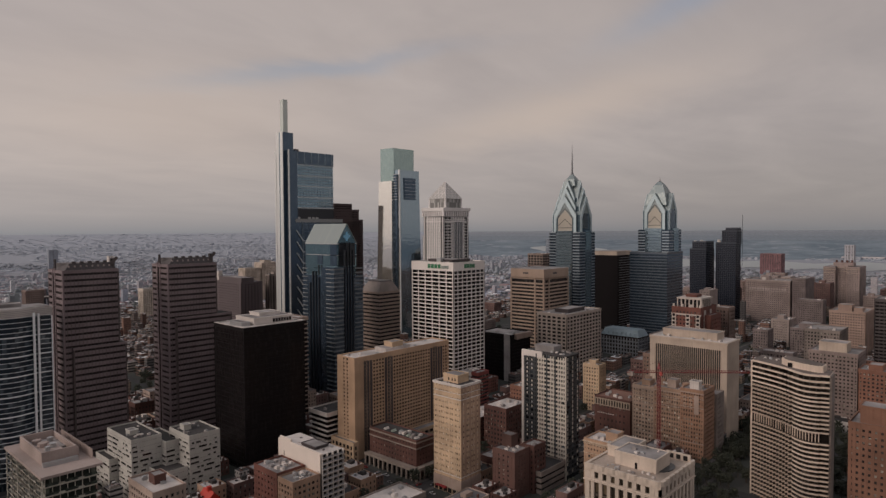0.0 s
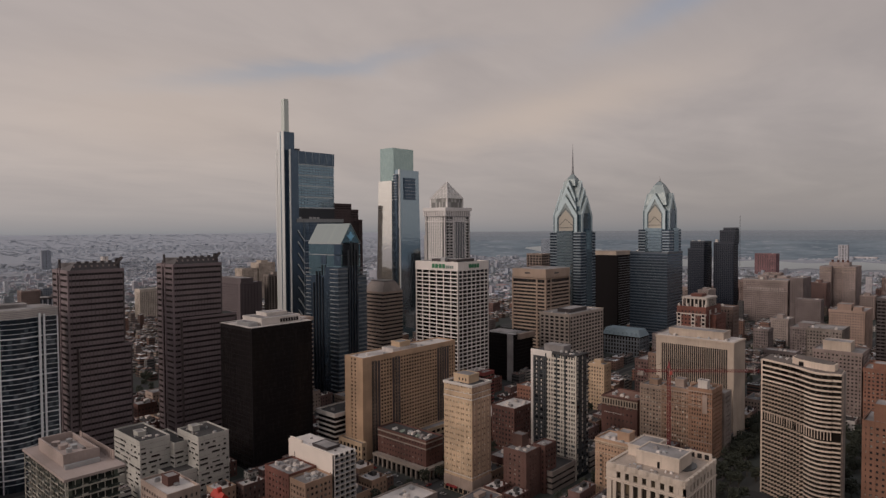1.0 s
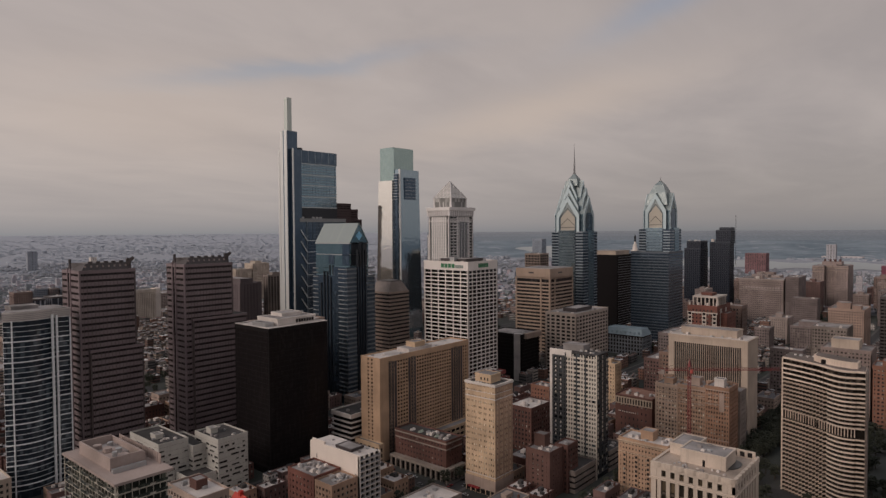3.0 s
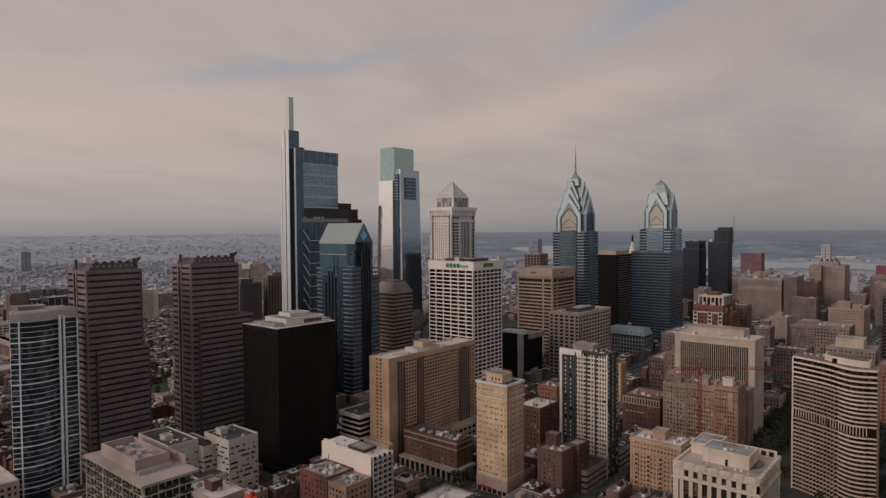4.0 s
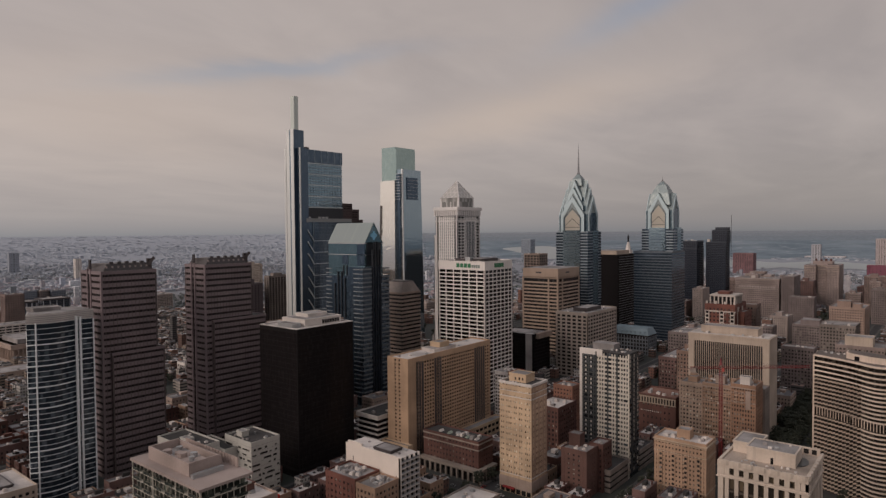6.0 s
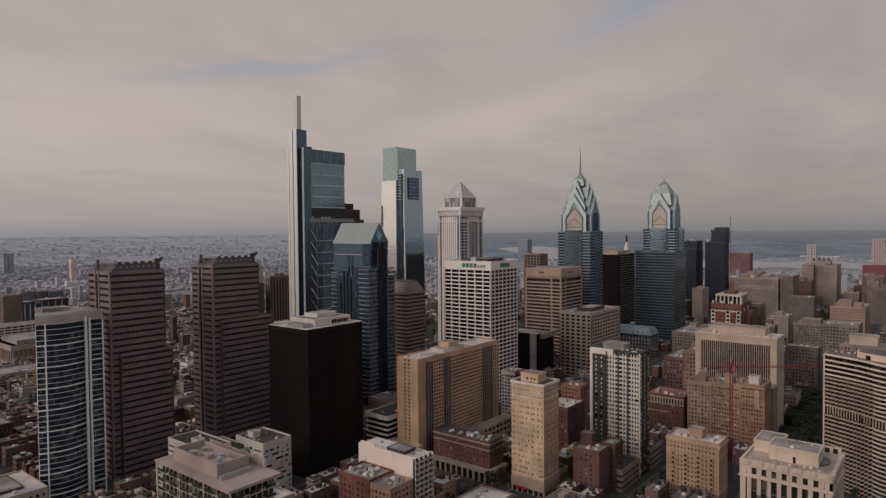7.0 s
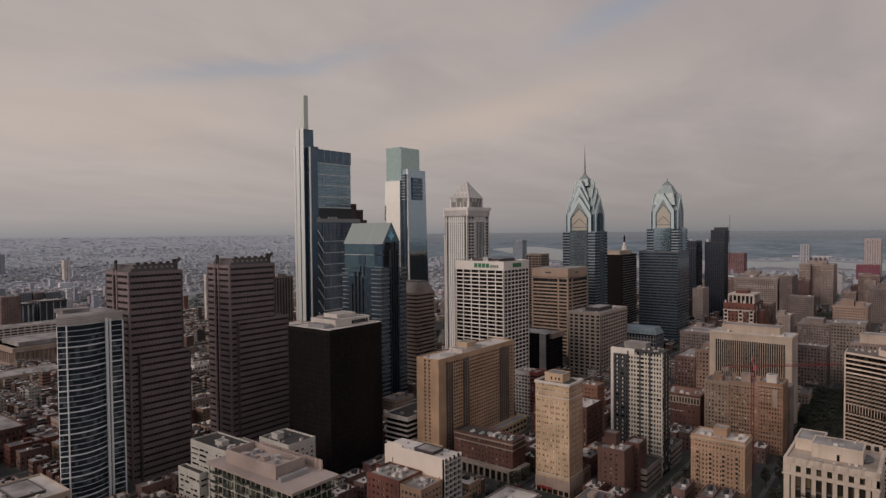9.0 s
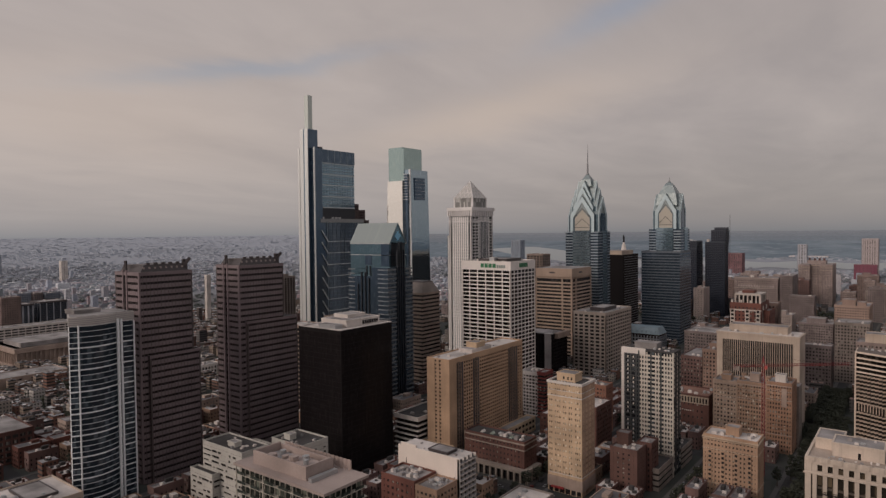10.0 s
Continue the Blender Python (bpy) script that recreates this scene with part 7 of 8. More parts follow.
def row_house(i, w, d, h):
    """A flat-roofed terrace or workshop, built round its own origin."""
    rng = random.Random(900 + i)
    th = thing("row_house", ("rose brick", "dark brick", "tan brick", "red brick", "grey stone", "dark brick", "buff stone", "white painted")[i % 8] + " row house with a flat roof", "house", "low houses between the towers")
    m = LOW_WALL[i % 8]
    part("wall", Solid().box(-w / 2, w / 2, -d / 2, d / 2, 0, h), m, th)
    s = Solid()
    nf = max(2, int(h / 3.3))
    for k in range(nf):
        z = 1.0 + k * 3.3
        n = max(2, int(w / 2.6))
        for j in range(n):
            x = -w / 2 + (j + 0.5) * w / n
            s.box(x - 0.5, x + 0.5, -d / 2 - 0.05, -d / 2 + 0.1, z, z + 1.6)
        n = max(2, int(d / 2.9))
        for j in range(n):
            y = -d / 2 + (j + 0.5) * d / n
            s.box(w / 2 - 0.1, w / 2 + 0.05, y - 0.5, y + 0.5, z, z + 1.6)
    part("glazing", s, PANE, th, kind="stuff")
    part("parapet", Solid().box(-w / 2 - 0.1, w / 2 + 0.1, -d / 2 - 0.15, -d / 2 + 0.35, h, h + 0.7).box(w / 2 - 0.35, w / 2 + 0.1, -d / 2 + 0.35, d / 2, h, h + 0.7).box(-w / 2 - 0.1, -w / 2 + 0.35, -d / 2 + 0.35, d / 2, h, h + 0.7).box(-w / 2 + 0.35, w / 2 - 0.35, d / 2 - 0.4, d / 2 + 0.1, h, h + 0.7), m, th)
    part("roof", Solid().box(-w / 2 + 0.35, w / 2 - 0.35, -d / 2 + 0.35, d / 2 - 0.4, h - 0.2, h + 0.12), LOW_ROOF[(i * 3 + 1) % 5], th)
    part("stair_head", Solid().box(-w * 0.2, w * 0.05, 0, d * 0.25, h, h + 2.4), rng.choice((m, ROOF_LIGHT, ROOF_DARK)), th)
    part("chimney", Solid().box(w * 0.3, w * 0.3 + 0.9, d * 0.2, d * 0.2 + 1.4, h, h + 2.2), DARK_BRICK, th)
    part("roof_patch", Solid().box(-w * 0.4, w * rng.uniform(0, 0.3), -d * 0.42, -d * rng.uniform(0.05, 0.2), h + 0.1, h + 0.16), LOW_ROOF[(i * 2 + 3) % 5], th)
    for k in range(2):
        x, y = rng.uniform(-w * 0.35, w * 0.35), rng.uniform(-d * 0.4, d * 0.3)
        a, b = rng.uniform(0.5, 1.3), rng.uniform(0.5, 1.1)
        part("roof_unit", Solid().box(x - a, x + a, y - b, y + b, h + 0.1, h + rng.uniform(0.8, 1.8)), rng.choice((STEEL, WHITE, ROOF_DARK)), th)
    return th


def clear(x0, x1, y0, y1, taken):
    return not any(x0 < b and a < x1 and y0 < d and c < y1 for a, b, c, d in taken)


rng = random.Random(17)
TAKEN = list(NAMED)
for x in STREETS_Y:
    TAKEN.append((x - 8, x + 8, 40, 1300))
for y in STREETS_X:
    TAKEN.append((-900, 60, y - 6, y + 6))
PARK = (-152, -20, 505, 625)
TAKEN.append(PARK)
GROVE = (-178, -58, 372, 505)
TAKEN.append(GROVE)
CIVIC = (-1120, -1010, 235, 375)
TAKEN.append(CIVIC)
KINDS = [(row_house(i, w, d, h), w, d) for i, (w, d, h) in enumerate(((9, 16, 11), (14, 18, 13), (18, 14, 9), (12, 22, 15), (22, 20, 12), (10, 14, 10), (16, 26, 18), (20, 16, 8), (8, 20, 13), (26, 24, 14), (13, 13, 12), (15, 30, 11)))]
USED = set()
count = 0
plots = []
for gx in np.arange(-800, -60, 8.0):
    for gy in np.arange(70, 640, 8.0):
        bearing, far = math.degrees(math.atan2(-(gx + 45), gy + 30)), math.hypot(gx + 45, gy + 30)
        if -2 < bearing < 88 and far > 300:
            plots.append((far, float(gx), float(gy)))
for far, gx, gy in sorted(plots):
    if count >= 276:
        break
    for k in rng.sample(range(len(KINDS)), 4):
        th, w, d = KINDS[k]
        x, y = gx + rng.uniform(-2, 2), gy + rng.uniform(-2, 2)
        if not clear(x - w / 2 - 0.5, x + w / 2 + 0.5, y - d / 2 - 0.5, y + d / 2 + 0.5, TAKEN):
            continue
        TAKEN.append((x - w / 2, x + w / 2, y - d / 2, y + d / 2))
        if k in USED:
            copy_thing(th, pose(x, y, 0))
        else:
            th.matrix_basis = pose(x, y, 0)
            USED.add(k)
        count += 1
        break
for k, (th, w, d) in enumerate(KINDS):
    if k not in USED:
        th.matrix_basis = pose(-60 - 30 * k, 30, 0)


# mid-rise buildings of the older centre, each a thing
def mid_rise():
    rng = random.Random(44)
    n = 0
    labels = ("buff stone", "old tan brick", "rose brick", "grey-buff stone", "orange-tan brick", "beige precast")
    for _ in range(1600):
        if n >= 84:
            break
        y = rng.uniform(600, 1700)
        x = rng.uniform(-430 - (y - 600) * 0.15, 20) if rng.random() < 0.78 else rng.uniform(-950, -450)
        w, d = rng.uniform(18, 42), rng.uniform(20, 45)
        z = rng.uniform(22, 58) + (12 if y > 900 else 0)
        if x < -450:
            z = rng.uniform(15, 40)
        if x > -170 and y < 900:
            z = min(z, 30)
        if not clear(x - w / 2 - 4, x + w / 2 + 4, y - d / 2 - 4, y + d / 2 + 4, TAKEN):
            continue
        TAKEN.append((x - w / 2, x + w / 2, y - d / 2, y + d / 2))
        i = rng.randrange(6)
        pent = ((x - w * 0.25, x + w * 0.1, y - d * 0.2, y + d * 0.2, z + rng.uniform(2.5, 6)),) if rng.random() < 0.7 else None
        punched_block("building", labels[i] + " mid-rise building of the old centre", x - w / 2, x + w / 2, y - d / 2, y + d / 2, z, OLD[i], bays=rng.uniform(2.6, 3.6), pier=rng.uniform(1.3, 2.0), floor=rng.uniform(3.3, 4.0), pent=pent, units=4, pane=DIM)
        n += 1


mid_rise()


# the rest of the city: uncountable low roofs out to the horizon
def city_material(name, walls, roofs, openings=(0.03, 0.03, 0.032)):
    m, nt, p = shader(name)
    L = nt.links.new
    g = nt.nodes.new("ShaderNodeNewGeometry")
    sep = nt.nodes.new("ShaderNodeSeparateXYZ")
    L(g.outputs["Normal"], sep.inputs[0])
    up = nt.nodes.new("ShaderNodeMath")
    up.operation = "GREATER_THAN"
    L(sep.outputs[2], up.inputs[0])
    up.inputs[1].default_value = 0.5

    def ramp(colors):
        r = nt.nodes.new("ShaderNodeValToRGB")
        r.color_ramp.interpolation = "CONSTANT"
        e = r.color_ramp.elements
        while len(e) < len(colors):
            e.new(0.5)
        for i, c in enumerate(colors):
            e[i].position, e[i].color = i / len(colors), (*c, 1)
        L(g.outputs["Random Per Island"], r.inputs[0])
        return r.outputs[0]

    n = node(nt, "ShaderNodeTexNoise", Scale=0.25, Detail=4.0)
    L(g.outputs["Position"], n.inputs["Vector"])
    w = ramp(walls)
    # rows of small dark windows on the walls
    sc = nt.nodes.new("ShaderNodeVectorMath")
    sc.operation = "DIVIDE"
    L(g.outputs["Position"], sc.inputs[0])
    sc.inputs[1].default_value = (2.6, 2.6, 3.3)
    fr = nt.nodes.new("ShaderNodeVectorMath")
    fr.operation = "FRACTION"
    L(sc.outputs[0], fr.inputs[0])
    fs = nt.nodes.new("ShaderNodeSeparateXYZ")
    L(fr.outputs[0], fs.inputs[0])

    def gate(v):
        q = nt.nodes.new("ShaderNodeMath")
        q.operation = "COMPARE"
        L(v, q.inputs[0])
        q.inputs[1].default_value, q.inputs[2].default_value = 0.5, 0.22
        return q.outputs[0]

    mx = nt.nodes.new("ShaderNodeMath")
    mx.operation = "MAXIMUM"
    L(gate(fs.outputs[0]), mx.inputs[0])
    L(gate(fs.outputs[1]), mx.inputs[1])
    win = nt.nodes.new("ShaderNodeMath")
    win.operation = "MULTIPLY"
    L(mx.outputs[0], win.inputs[0])
    L(gate(fs.outputs[2]), win.inputs[1])
    w = mixed(nt, win.outputs[0], w, openings)
    c = mixed(nt, up.outputs[0], w, ramp(roofs))
    v = nt.nodes.new("ShaderNodeMapRange")
    v.inputs["To Min"].default_value, v.inputs["To Max"].default_value = 0.6, 1.35
    L(n.outputs[0], v.inputs[0])
    quarter = node(nt, "ShaderNodeTexNoise", Scale=0.005, Detail=3.0)
    L(g.outputs["Position"], quarter.inputs["Vector"])
    vq = nt.nodes.new("ShaderNodeMapRange")
    vq.inputs["From Min"].default_value, vq.inputs["From Max"].default_value = 0.3, 0.7
    vq.inputs["To Min"].default_value, vq.inputs["To Max"].default_value = 0.78, 1.22
    L(quarter.outputs[0], vq.inputs[0])
    c = mixed(nt, 1.0, c, vq.outputs[0], "MULTIPLY")
    L(mixed(nt, 1.0, c, v.outputs[0], "MULTIPLY"), p.inputs["Base Color"])
    p.inputs["Roughness"].default_value = 0.9
    return m


WALLS = ((0.20, 0.10, 0.075), (0.26, 0.20, 0.16), (0.13, 0.075, 0.06), (0.32, 0.28, 0.25), (0.17, 0.13, 0.12), (0.42, 0.39, 0.37), (0.23, 0.13, 0.10), (0.12, 0.11, 0.11))
ROOFS = ((0.25, 0.24, 0.25), (0.12, 0.118, 0.125), (0.46, 0.445, 0.445), (0.19, 0.165, 0.165), (0.34, 0.33, 0.34), (0.085, 0.082, 0.088), (0.66, 0.64, 0.64), (0.23, 0.15, 0.13))
FAR_MIX = ((0.32, 0.285, 0.315), (0.18, 0.165, 0.19), (0.50, 0.44, 0.445), (0.31, 0.16, 0.155), (0.12, 0.135, 0.135), (0.40, 0.315, 0.31), (0.86, 0.84, 0.86), (0.24, 0.155, 0.16), (0.32, 0.345, 0.43), (0.09, 0.11, 0.09))


# Mixes the haze tone into the colours themselves.
def hazed(colors, share, tone=HAZE_TONE):
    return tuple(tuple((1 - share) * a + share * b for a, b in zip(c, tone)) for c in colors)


def scatter_city(name, r0, r1, cell, hmin, hmax, tall, mat, seed, keep=0.8):
    rng = np.random.RandomState(seed)
    verts, faces = [], []
    steps = np.arange(-r1, r1, cell)
    for ix in steps:
        for iy in steps:
            x, y = CENTRE[0] + ix + rng.uniform(-0.2, 0.2) * cell, CENTRE[1] + iy + rng.uniform(-0.2, 0.2) * cell
            r = math.hypot(x - CENTRE[0], y - CENTRE[1])
            if not r0 <= r < r1:
                continue
            b = math.degrees(math.atan2(-(x - CENTRE[0]), y - CENTRE[1]))
            if not -12 < b < 96:
                continue
            if r > 2900 and b < 41 and r > 3000 - 60 * rng.rand():
                continue            # woodland beyond the river
            if b < 34.5 and river_banks(b)[0] - 70 < r < river_banks(b)[1] + 80:
                continue            # the river
            # streets
            if (x % (cell * 5)) < cell * 0.55 or (y % (cell * 4)) < cell * 0.55 or rng.rand() > keep:
                continue
            if noise.noise((x * 0.0022, y * 0.0022, seed)) > 0.33:
                continue
            w, d = cell * rng.uniform(0.26, 0.5), cell * rng.uniform(0.26, 0.5)
            if r > 1500 and rng.rand() < 0.03:
                w, d = w * rng.uniform(1.5, 3.5), d * rng.uniform(1.5, 3.5)
            if r < 1900 and not clear(x - w, x + w, y - d, y + d, TAKEN):
                continue
            z = rise(x, y)
            if r < 1300:
                # stair heads, hatches and plant on the roofs
                tops = [(rng.uniform(-0.6, 0.6) * w, rng.uniform(-0.6, 0.6) * d, rng.uniform(0.6, 1.6), rng.uniform(0.6, 1.8), rng.uniform(0.4, 2.2)) for _ in range(3)]
            else:
                tops = []
            h = rng.uniform(hmin, hmax) * (1 + (rng.rand() < 0.03) * rng.uniform(0.5, tall))
            k = len(verts)
            verts += [(x - w, y - d, z - 4), (x + w, y - d, z - 4), (x + w, y + d, z - 4), (x - w, y + d, z - 4), (x - w, y - d, z + h), (x + w, y - d, z + h), (x + w, y + d, z + h), (x - w, y + d, z + h)]
            faces += [(k + 4, k + 5, k + 6, k + 7), (k, k + 1, k + 5, k + 4), (k + 1, k + 2, k + 6, k + 5), (k + 2, k + 3, k + 7, k + 6), (k + 3, k, k + 4, k + 7)]
            for dx, dy, a, b, e in tops:
                k = len(verts)
                p, q, lo, hi = x + dx, y + dy, z + h, z + h + e
                verts += [(p - a, q - b, lo), (p + a, q - b, lo), (p + a, q + b, lo), (p - a, q + b, lo), (p - a, q - b, hi), (p + a, q - b, hi), (p + a, q + b, hi), (p - a, q + b, hi)]
                faces += [(k + 4, k + 5, k + 6, k + 7), (k, k + 1, k + 5, k + 4), (k + 1, k + 2, k + 6, k + 5), (k + 2, k + 3, k + 7, k + 6), (k + 3, k, k + 4, k + 7)]
    me = bpy.data.meshes.new(name)
    me.from_pydata(verts, [], faces)
    me.materials.append(mat)
    tagged(new(name, me), "dense low rooftops of the surrounding city", "rooftops", kind="stuff")


scatter_city("city_rooftops", 300, 1000, 11.5, 8, 15, 1.5, city_material("rowhouse_mix", WALLS, ROOFS), 3, 0.95)
scatter_city("city_rooftops", 1000, 1500, 12.5, 7, 12, 3.0, bpy.data.materials["rowhouse_mix"], 7, 0.85)
# Each farther ring has more haze blended into its wall and roof colours.
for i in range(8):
    share = HAZE_SHARE[i]
    scatter_city("city_rooftops", RINGS[i], RINGS[i + 1], (13, 13, 14, 15, 17, 19, 22, 25)[i], (5.5, 4.5, 3, 2.2, 1.6, 1.2, 0.8, 0.5)[i], (9, 7, 5, 3.8, 2.8, 2.2, 1.6, 1.0)[i], 5.0, city_material("suburb_mix", hazed(FAR_MIX, min(1, 0.1 + share), tuple(0.9 * q for q in HAZE_TONE)), hazed(FAR_MIX, share * 0.93, tuple(0.97 * q for q in HAZE_TONE)), hazed(((0.10, 0.09, 0.095),), min(1, 0.35 + share))[0]), 20 + i, 0.78 - 0.06 * i)


# trees
LEAF = None


def leaf_material():
    m, nt, p = shader("foliage")
    g = nt.nodes.new("ShaderNodeNewGeometry")
    c = mixed(nt, g.outputs["Random Per Island"], (0.018, 0.021, 0.014), (0.036, 0.039, 0.024))
    nt.links.new(c, p.inputs["Base Color"])
    p.inputs["Roughness"].default_value = 0.9
    return m


LEAF = leaf_material()
BARK = plain("bark", (0.07, 0.055, 0.045), 0.9)
OCTA = ((1, 0, 0), (-1, 0, 0), (0, 1, 0), (0, -1, 0), (0, 0, 1), (0, 0, -1))
OFACE = ((0, 2, 4), (2, 1, 4), (1, 3, 4), (3, 0, 4), (2, 0, 5), (1, 2, 5), (3, 1, 5), (0, 3, 5))


def clumps(s, x, y, z, r, h, n, rng, size):
    for _ in range(n):
        a, q, u = rng.uniform(0, 6.283), math.sqrt(rng.random()), rng.uniform(0, 1)
        rad = r * q * (1 - 0.55 * abs(u - 0.4))
        cx, cy, cz = x + rad * math.cos(a), y + rad * math.sin(a), z + u * h
        k = len(s.v)
        e = size * rng.uniform(0.6, 1.3)
        t = rng.uniform(0, 1.5)
        ct, st = math.cos(t), math.sin(t)
        for px, py, pz in OCTA:
            j = e * rng.uniform(0.7, 1.25)
            s.v.append((cx + (px * ct - py * st) * j, cy + (px * st + py * ct) * j, cz + pz * j * 0.7))
        s.f += [tuple(k + i for i in q3) for q3 in OFACE]


def tree(i):
    rng = random.Random(300 + i)
    th = thing("tree", "dark green street tree in full leaf", "tree", "street and park trees")
    h = rng.uniform(8, 13)
    s = Solid().prism([(-0.3, -0.3), (0.3, -0.3), (0.3, 0.3), (-0.3, 0.3)], 0, h * 0.5, [(-0.16, -0.16), (0.16, -0.16), (0.16, 0.16), (-0.16, 0.16)])
    for k in range(4):
        a = k * 1.57 + rng.uniform(-0.4, 0.4)
        s.bar((0, 0, h * 0.35), (math.cos(a) * 2.2, math.sin(a) * 2.2, h * 0.62), 0.16)
    part("trunk", s, BARK, th)
    c = Solid()
    clumps(c, 0, 0, h * 0.36, rng.uniform(3.2, 4.6), h * 0.62, 90, rng, 0.85)
    part("crown", c, LEAF, th)
    return th


TREES = [tree(i) for i in range(5)]
rng = random.Random(8)
spots = []
for _ in range(110):
    spots.append((rng.uniform(PARK[0] + 4, PARK[1] - 4), rng.uniform(PARK[2] + 4, PARK[3] - 4)))
for _ in range(120):
    spots.append((rng.uniform(GROVE[0] + 2, GROVE[1] - 2), rng.uniform(GROVE[2] + 2, GROVE[3])))
for _ in range(80):
    spots.append((rng.uniform(-1000, -560), rng.uniform(90, 420)))
for y in np.arange(500, 690, 6.5):
    for dx in (-9, -2.5, 4, 10):
        spots.append((-165 + dx + rng.uniform(-1.5, 1.5), y + rng.uniform(-2, 2)))
for y in np.arange(120, 560, 15):
    spots.append((-221 + 5.2, y))
    spots.append((-300 - 6.4, y + 5))
    spots.append((-165 + 6.5, y + 3))
good = [(x, y) for x, y in spots if (-178 < x < PARK[1] and 370 < y < 690 and clear(x - 1, x + 1, y - 1, y + 1, NAMED)) or clear(x - 2, x + 2, y - 2, y + 2, [t for t in TAKEN if t[1] - t[0] < 300 and t[3] - t[2] < 300])]
good.sort(key=lambda q: math.hypot(q[0] + 45, q[1] + 30))
for i, (x, y) in enumerate(good[:280]):
    m = pose(x, y, 0, 0, 0, rng.uniform(0, 360))
    if i < 5:
        TREES[i].matrix_basis = m
    else:
        copy_thing(TREES[i % 5], m)
rest = Solid()
for x, y in good[280:]:
    clumps(rest, x, y, 4.0, rng.uniform(3.4, 4.8), rng.uniform(5, 7.5), 70, rng, 0.95)
me = rest.mesh("tree_canopy")
me.materials.append(LEAF)
tagged(new("tree_canopy", me), "dark green canopy of the farther street trees", "trees", kind="stuff")

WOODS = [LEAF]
# Canopy green for each ring, with distance haze blended into the colour.
for i, share in enumerate(HAZE_SHARE):
    c = tuple((1 - share) * p + share * q for p, q in zip((0.075, 0.085, 0.07), tuple(0.90 * q for q in HAZE_TONE)))
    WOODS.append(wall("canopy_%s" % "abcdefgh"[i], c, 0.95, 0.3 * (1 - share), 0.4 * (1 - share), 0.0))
WOODS.append(wall("hazy_woodland_canopy", (0.16, 0.205, 0.245), 0.95, 0.2, 0.2, 0.0))
far = Solid()
rng = random.Random(12)
for _ in range(6000):
    b, r = radians(rng.uniform(-8, 92)), 700 + 2200 * rng.random() ** 0.75
    x, y = CENTRE[0] - r * math.sin(b), CENTRE[1] + r * math.cos(b)
    if noise.noise((x * 0.003, y * 0.003, 9.0)) < (0.02 if r < 2200 else -0.08) or (r < 1900 and not clear(x - 5, x + 5, y - 5, y + 5, TAKEN)):
        continue
    if math.degrees(b) < 34.5 and river_banks(math.degrees(b))[0] - 70 < r < river_banks(math.degrees(b))[1] + 80:
        continue
    clumps(far, x, y, rise(x, y) + 1.5, 7 if r < 2400 else 16, 8 if r < 2400 else 5, 7 if r < 1800 else 4, rng, 3.4 if r < 1800 else (5.0 if r < 2800 else 7.5))
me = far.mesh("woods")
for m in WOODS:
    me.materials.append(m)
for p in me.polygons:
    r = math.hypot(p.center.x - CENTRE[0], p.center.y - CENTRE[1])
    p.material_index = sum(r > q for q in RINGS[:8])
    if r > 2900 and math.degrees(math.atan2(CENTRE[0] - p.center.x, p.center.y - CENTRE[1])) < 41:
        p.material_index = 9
tagged(new("woods", me), "dark green tree canopy among the distant streets", "trees", kind="stuff")


def river():
    v, f = [], []
    n = 46
    for i in range(n + 1):
        b = 34.0 - 41.5 * i / n
        near, far = river_banks(b)
        near, far = near + 40 * math.sin(i * 1.3), far + 50 * math.sin(i * 0.9 + 1)
        taper = min(1.0, 0.06 + (34.0 - b) / 4)
        near, far = far - 260 - (far - 260 - near) * taper, far - 260 + 260 * taper
        for r in (near, near * 0.5 + far * 0.5, far):
            x, y = CENTRE[0] - r * math.sin(radians(b)), CENTRE[1] + r * math.cos(radians(b))
            v.append((x, y, rise(x, y) + 1.2))
    for i in range(n):
        for j in range(2):
            f.append((3 * i + j, 3 * i + j + 1, 3 * i + j + 4, 3 * i + j + 3))
    me = bpy.data.meshes.new("water")
    me.from_pydata(v, [], f)
    me.materials.append(plain("river_water", (0.30, 0.325, 0.335), 0.4, 0.1, 0.06))
    tagged(new("water", me), "pale grey river in the distance", "water", kind="structure")


river()


def clock_tower():
    th = thing("clock_tower", "pale civic tower with a dark statue on its dome", "tower")
    x, y = -714.2, 1521.4
    part("shaft", Solid().box(x - 14, x + 14, y - 14, y + 14, 0, 104), OLD[3], th)
    part("stage", Solid().box(x - 8, x + 8, y - 8, y + 8, 104, 118), WHITE, th)
    ring = lambda r: [(x + r * math.cos(q * math.pi / 4 + 0.39), y + r * math.sin(q * math.pi / 4 + 0.39)) for q in range(8)]
    part("dome", Solid().prism(ring(7), 118, 128, ring(5)).prism(ring(5), 128, 139, ring(2.2)), WHITE, th)
    part("finial", Solid().prism(ring(2.4), 139, 142, ring(2.6)).prism(ring(1.9), 142, 153, ring(2.4)).prism(ring(1.2), 153, 157.5, ring(0.9)), BLACK_METAL, th, "dark bronze statue")


clock_tower()

# ---- details on the nearer buildings ----


def thing_named(label):
    return next(o for o in scene.objects if o.parent is None and o.type == "EMPTY" and label in str(dict(o.items())))


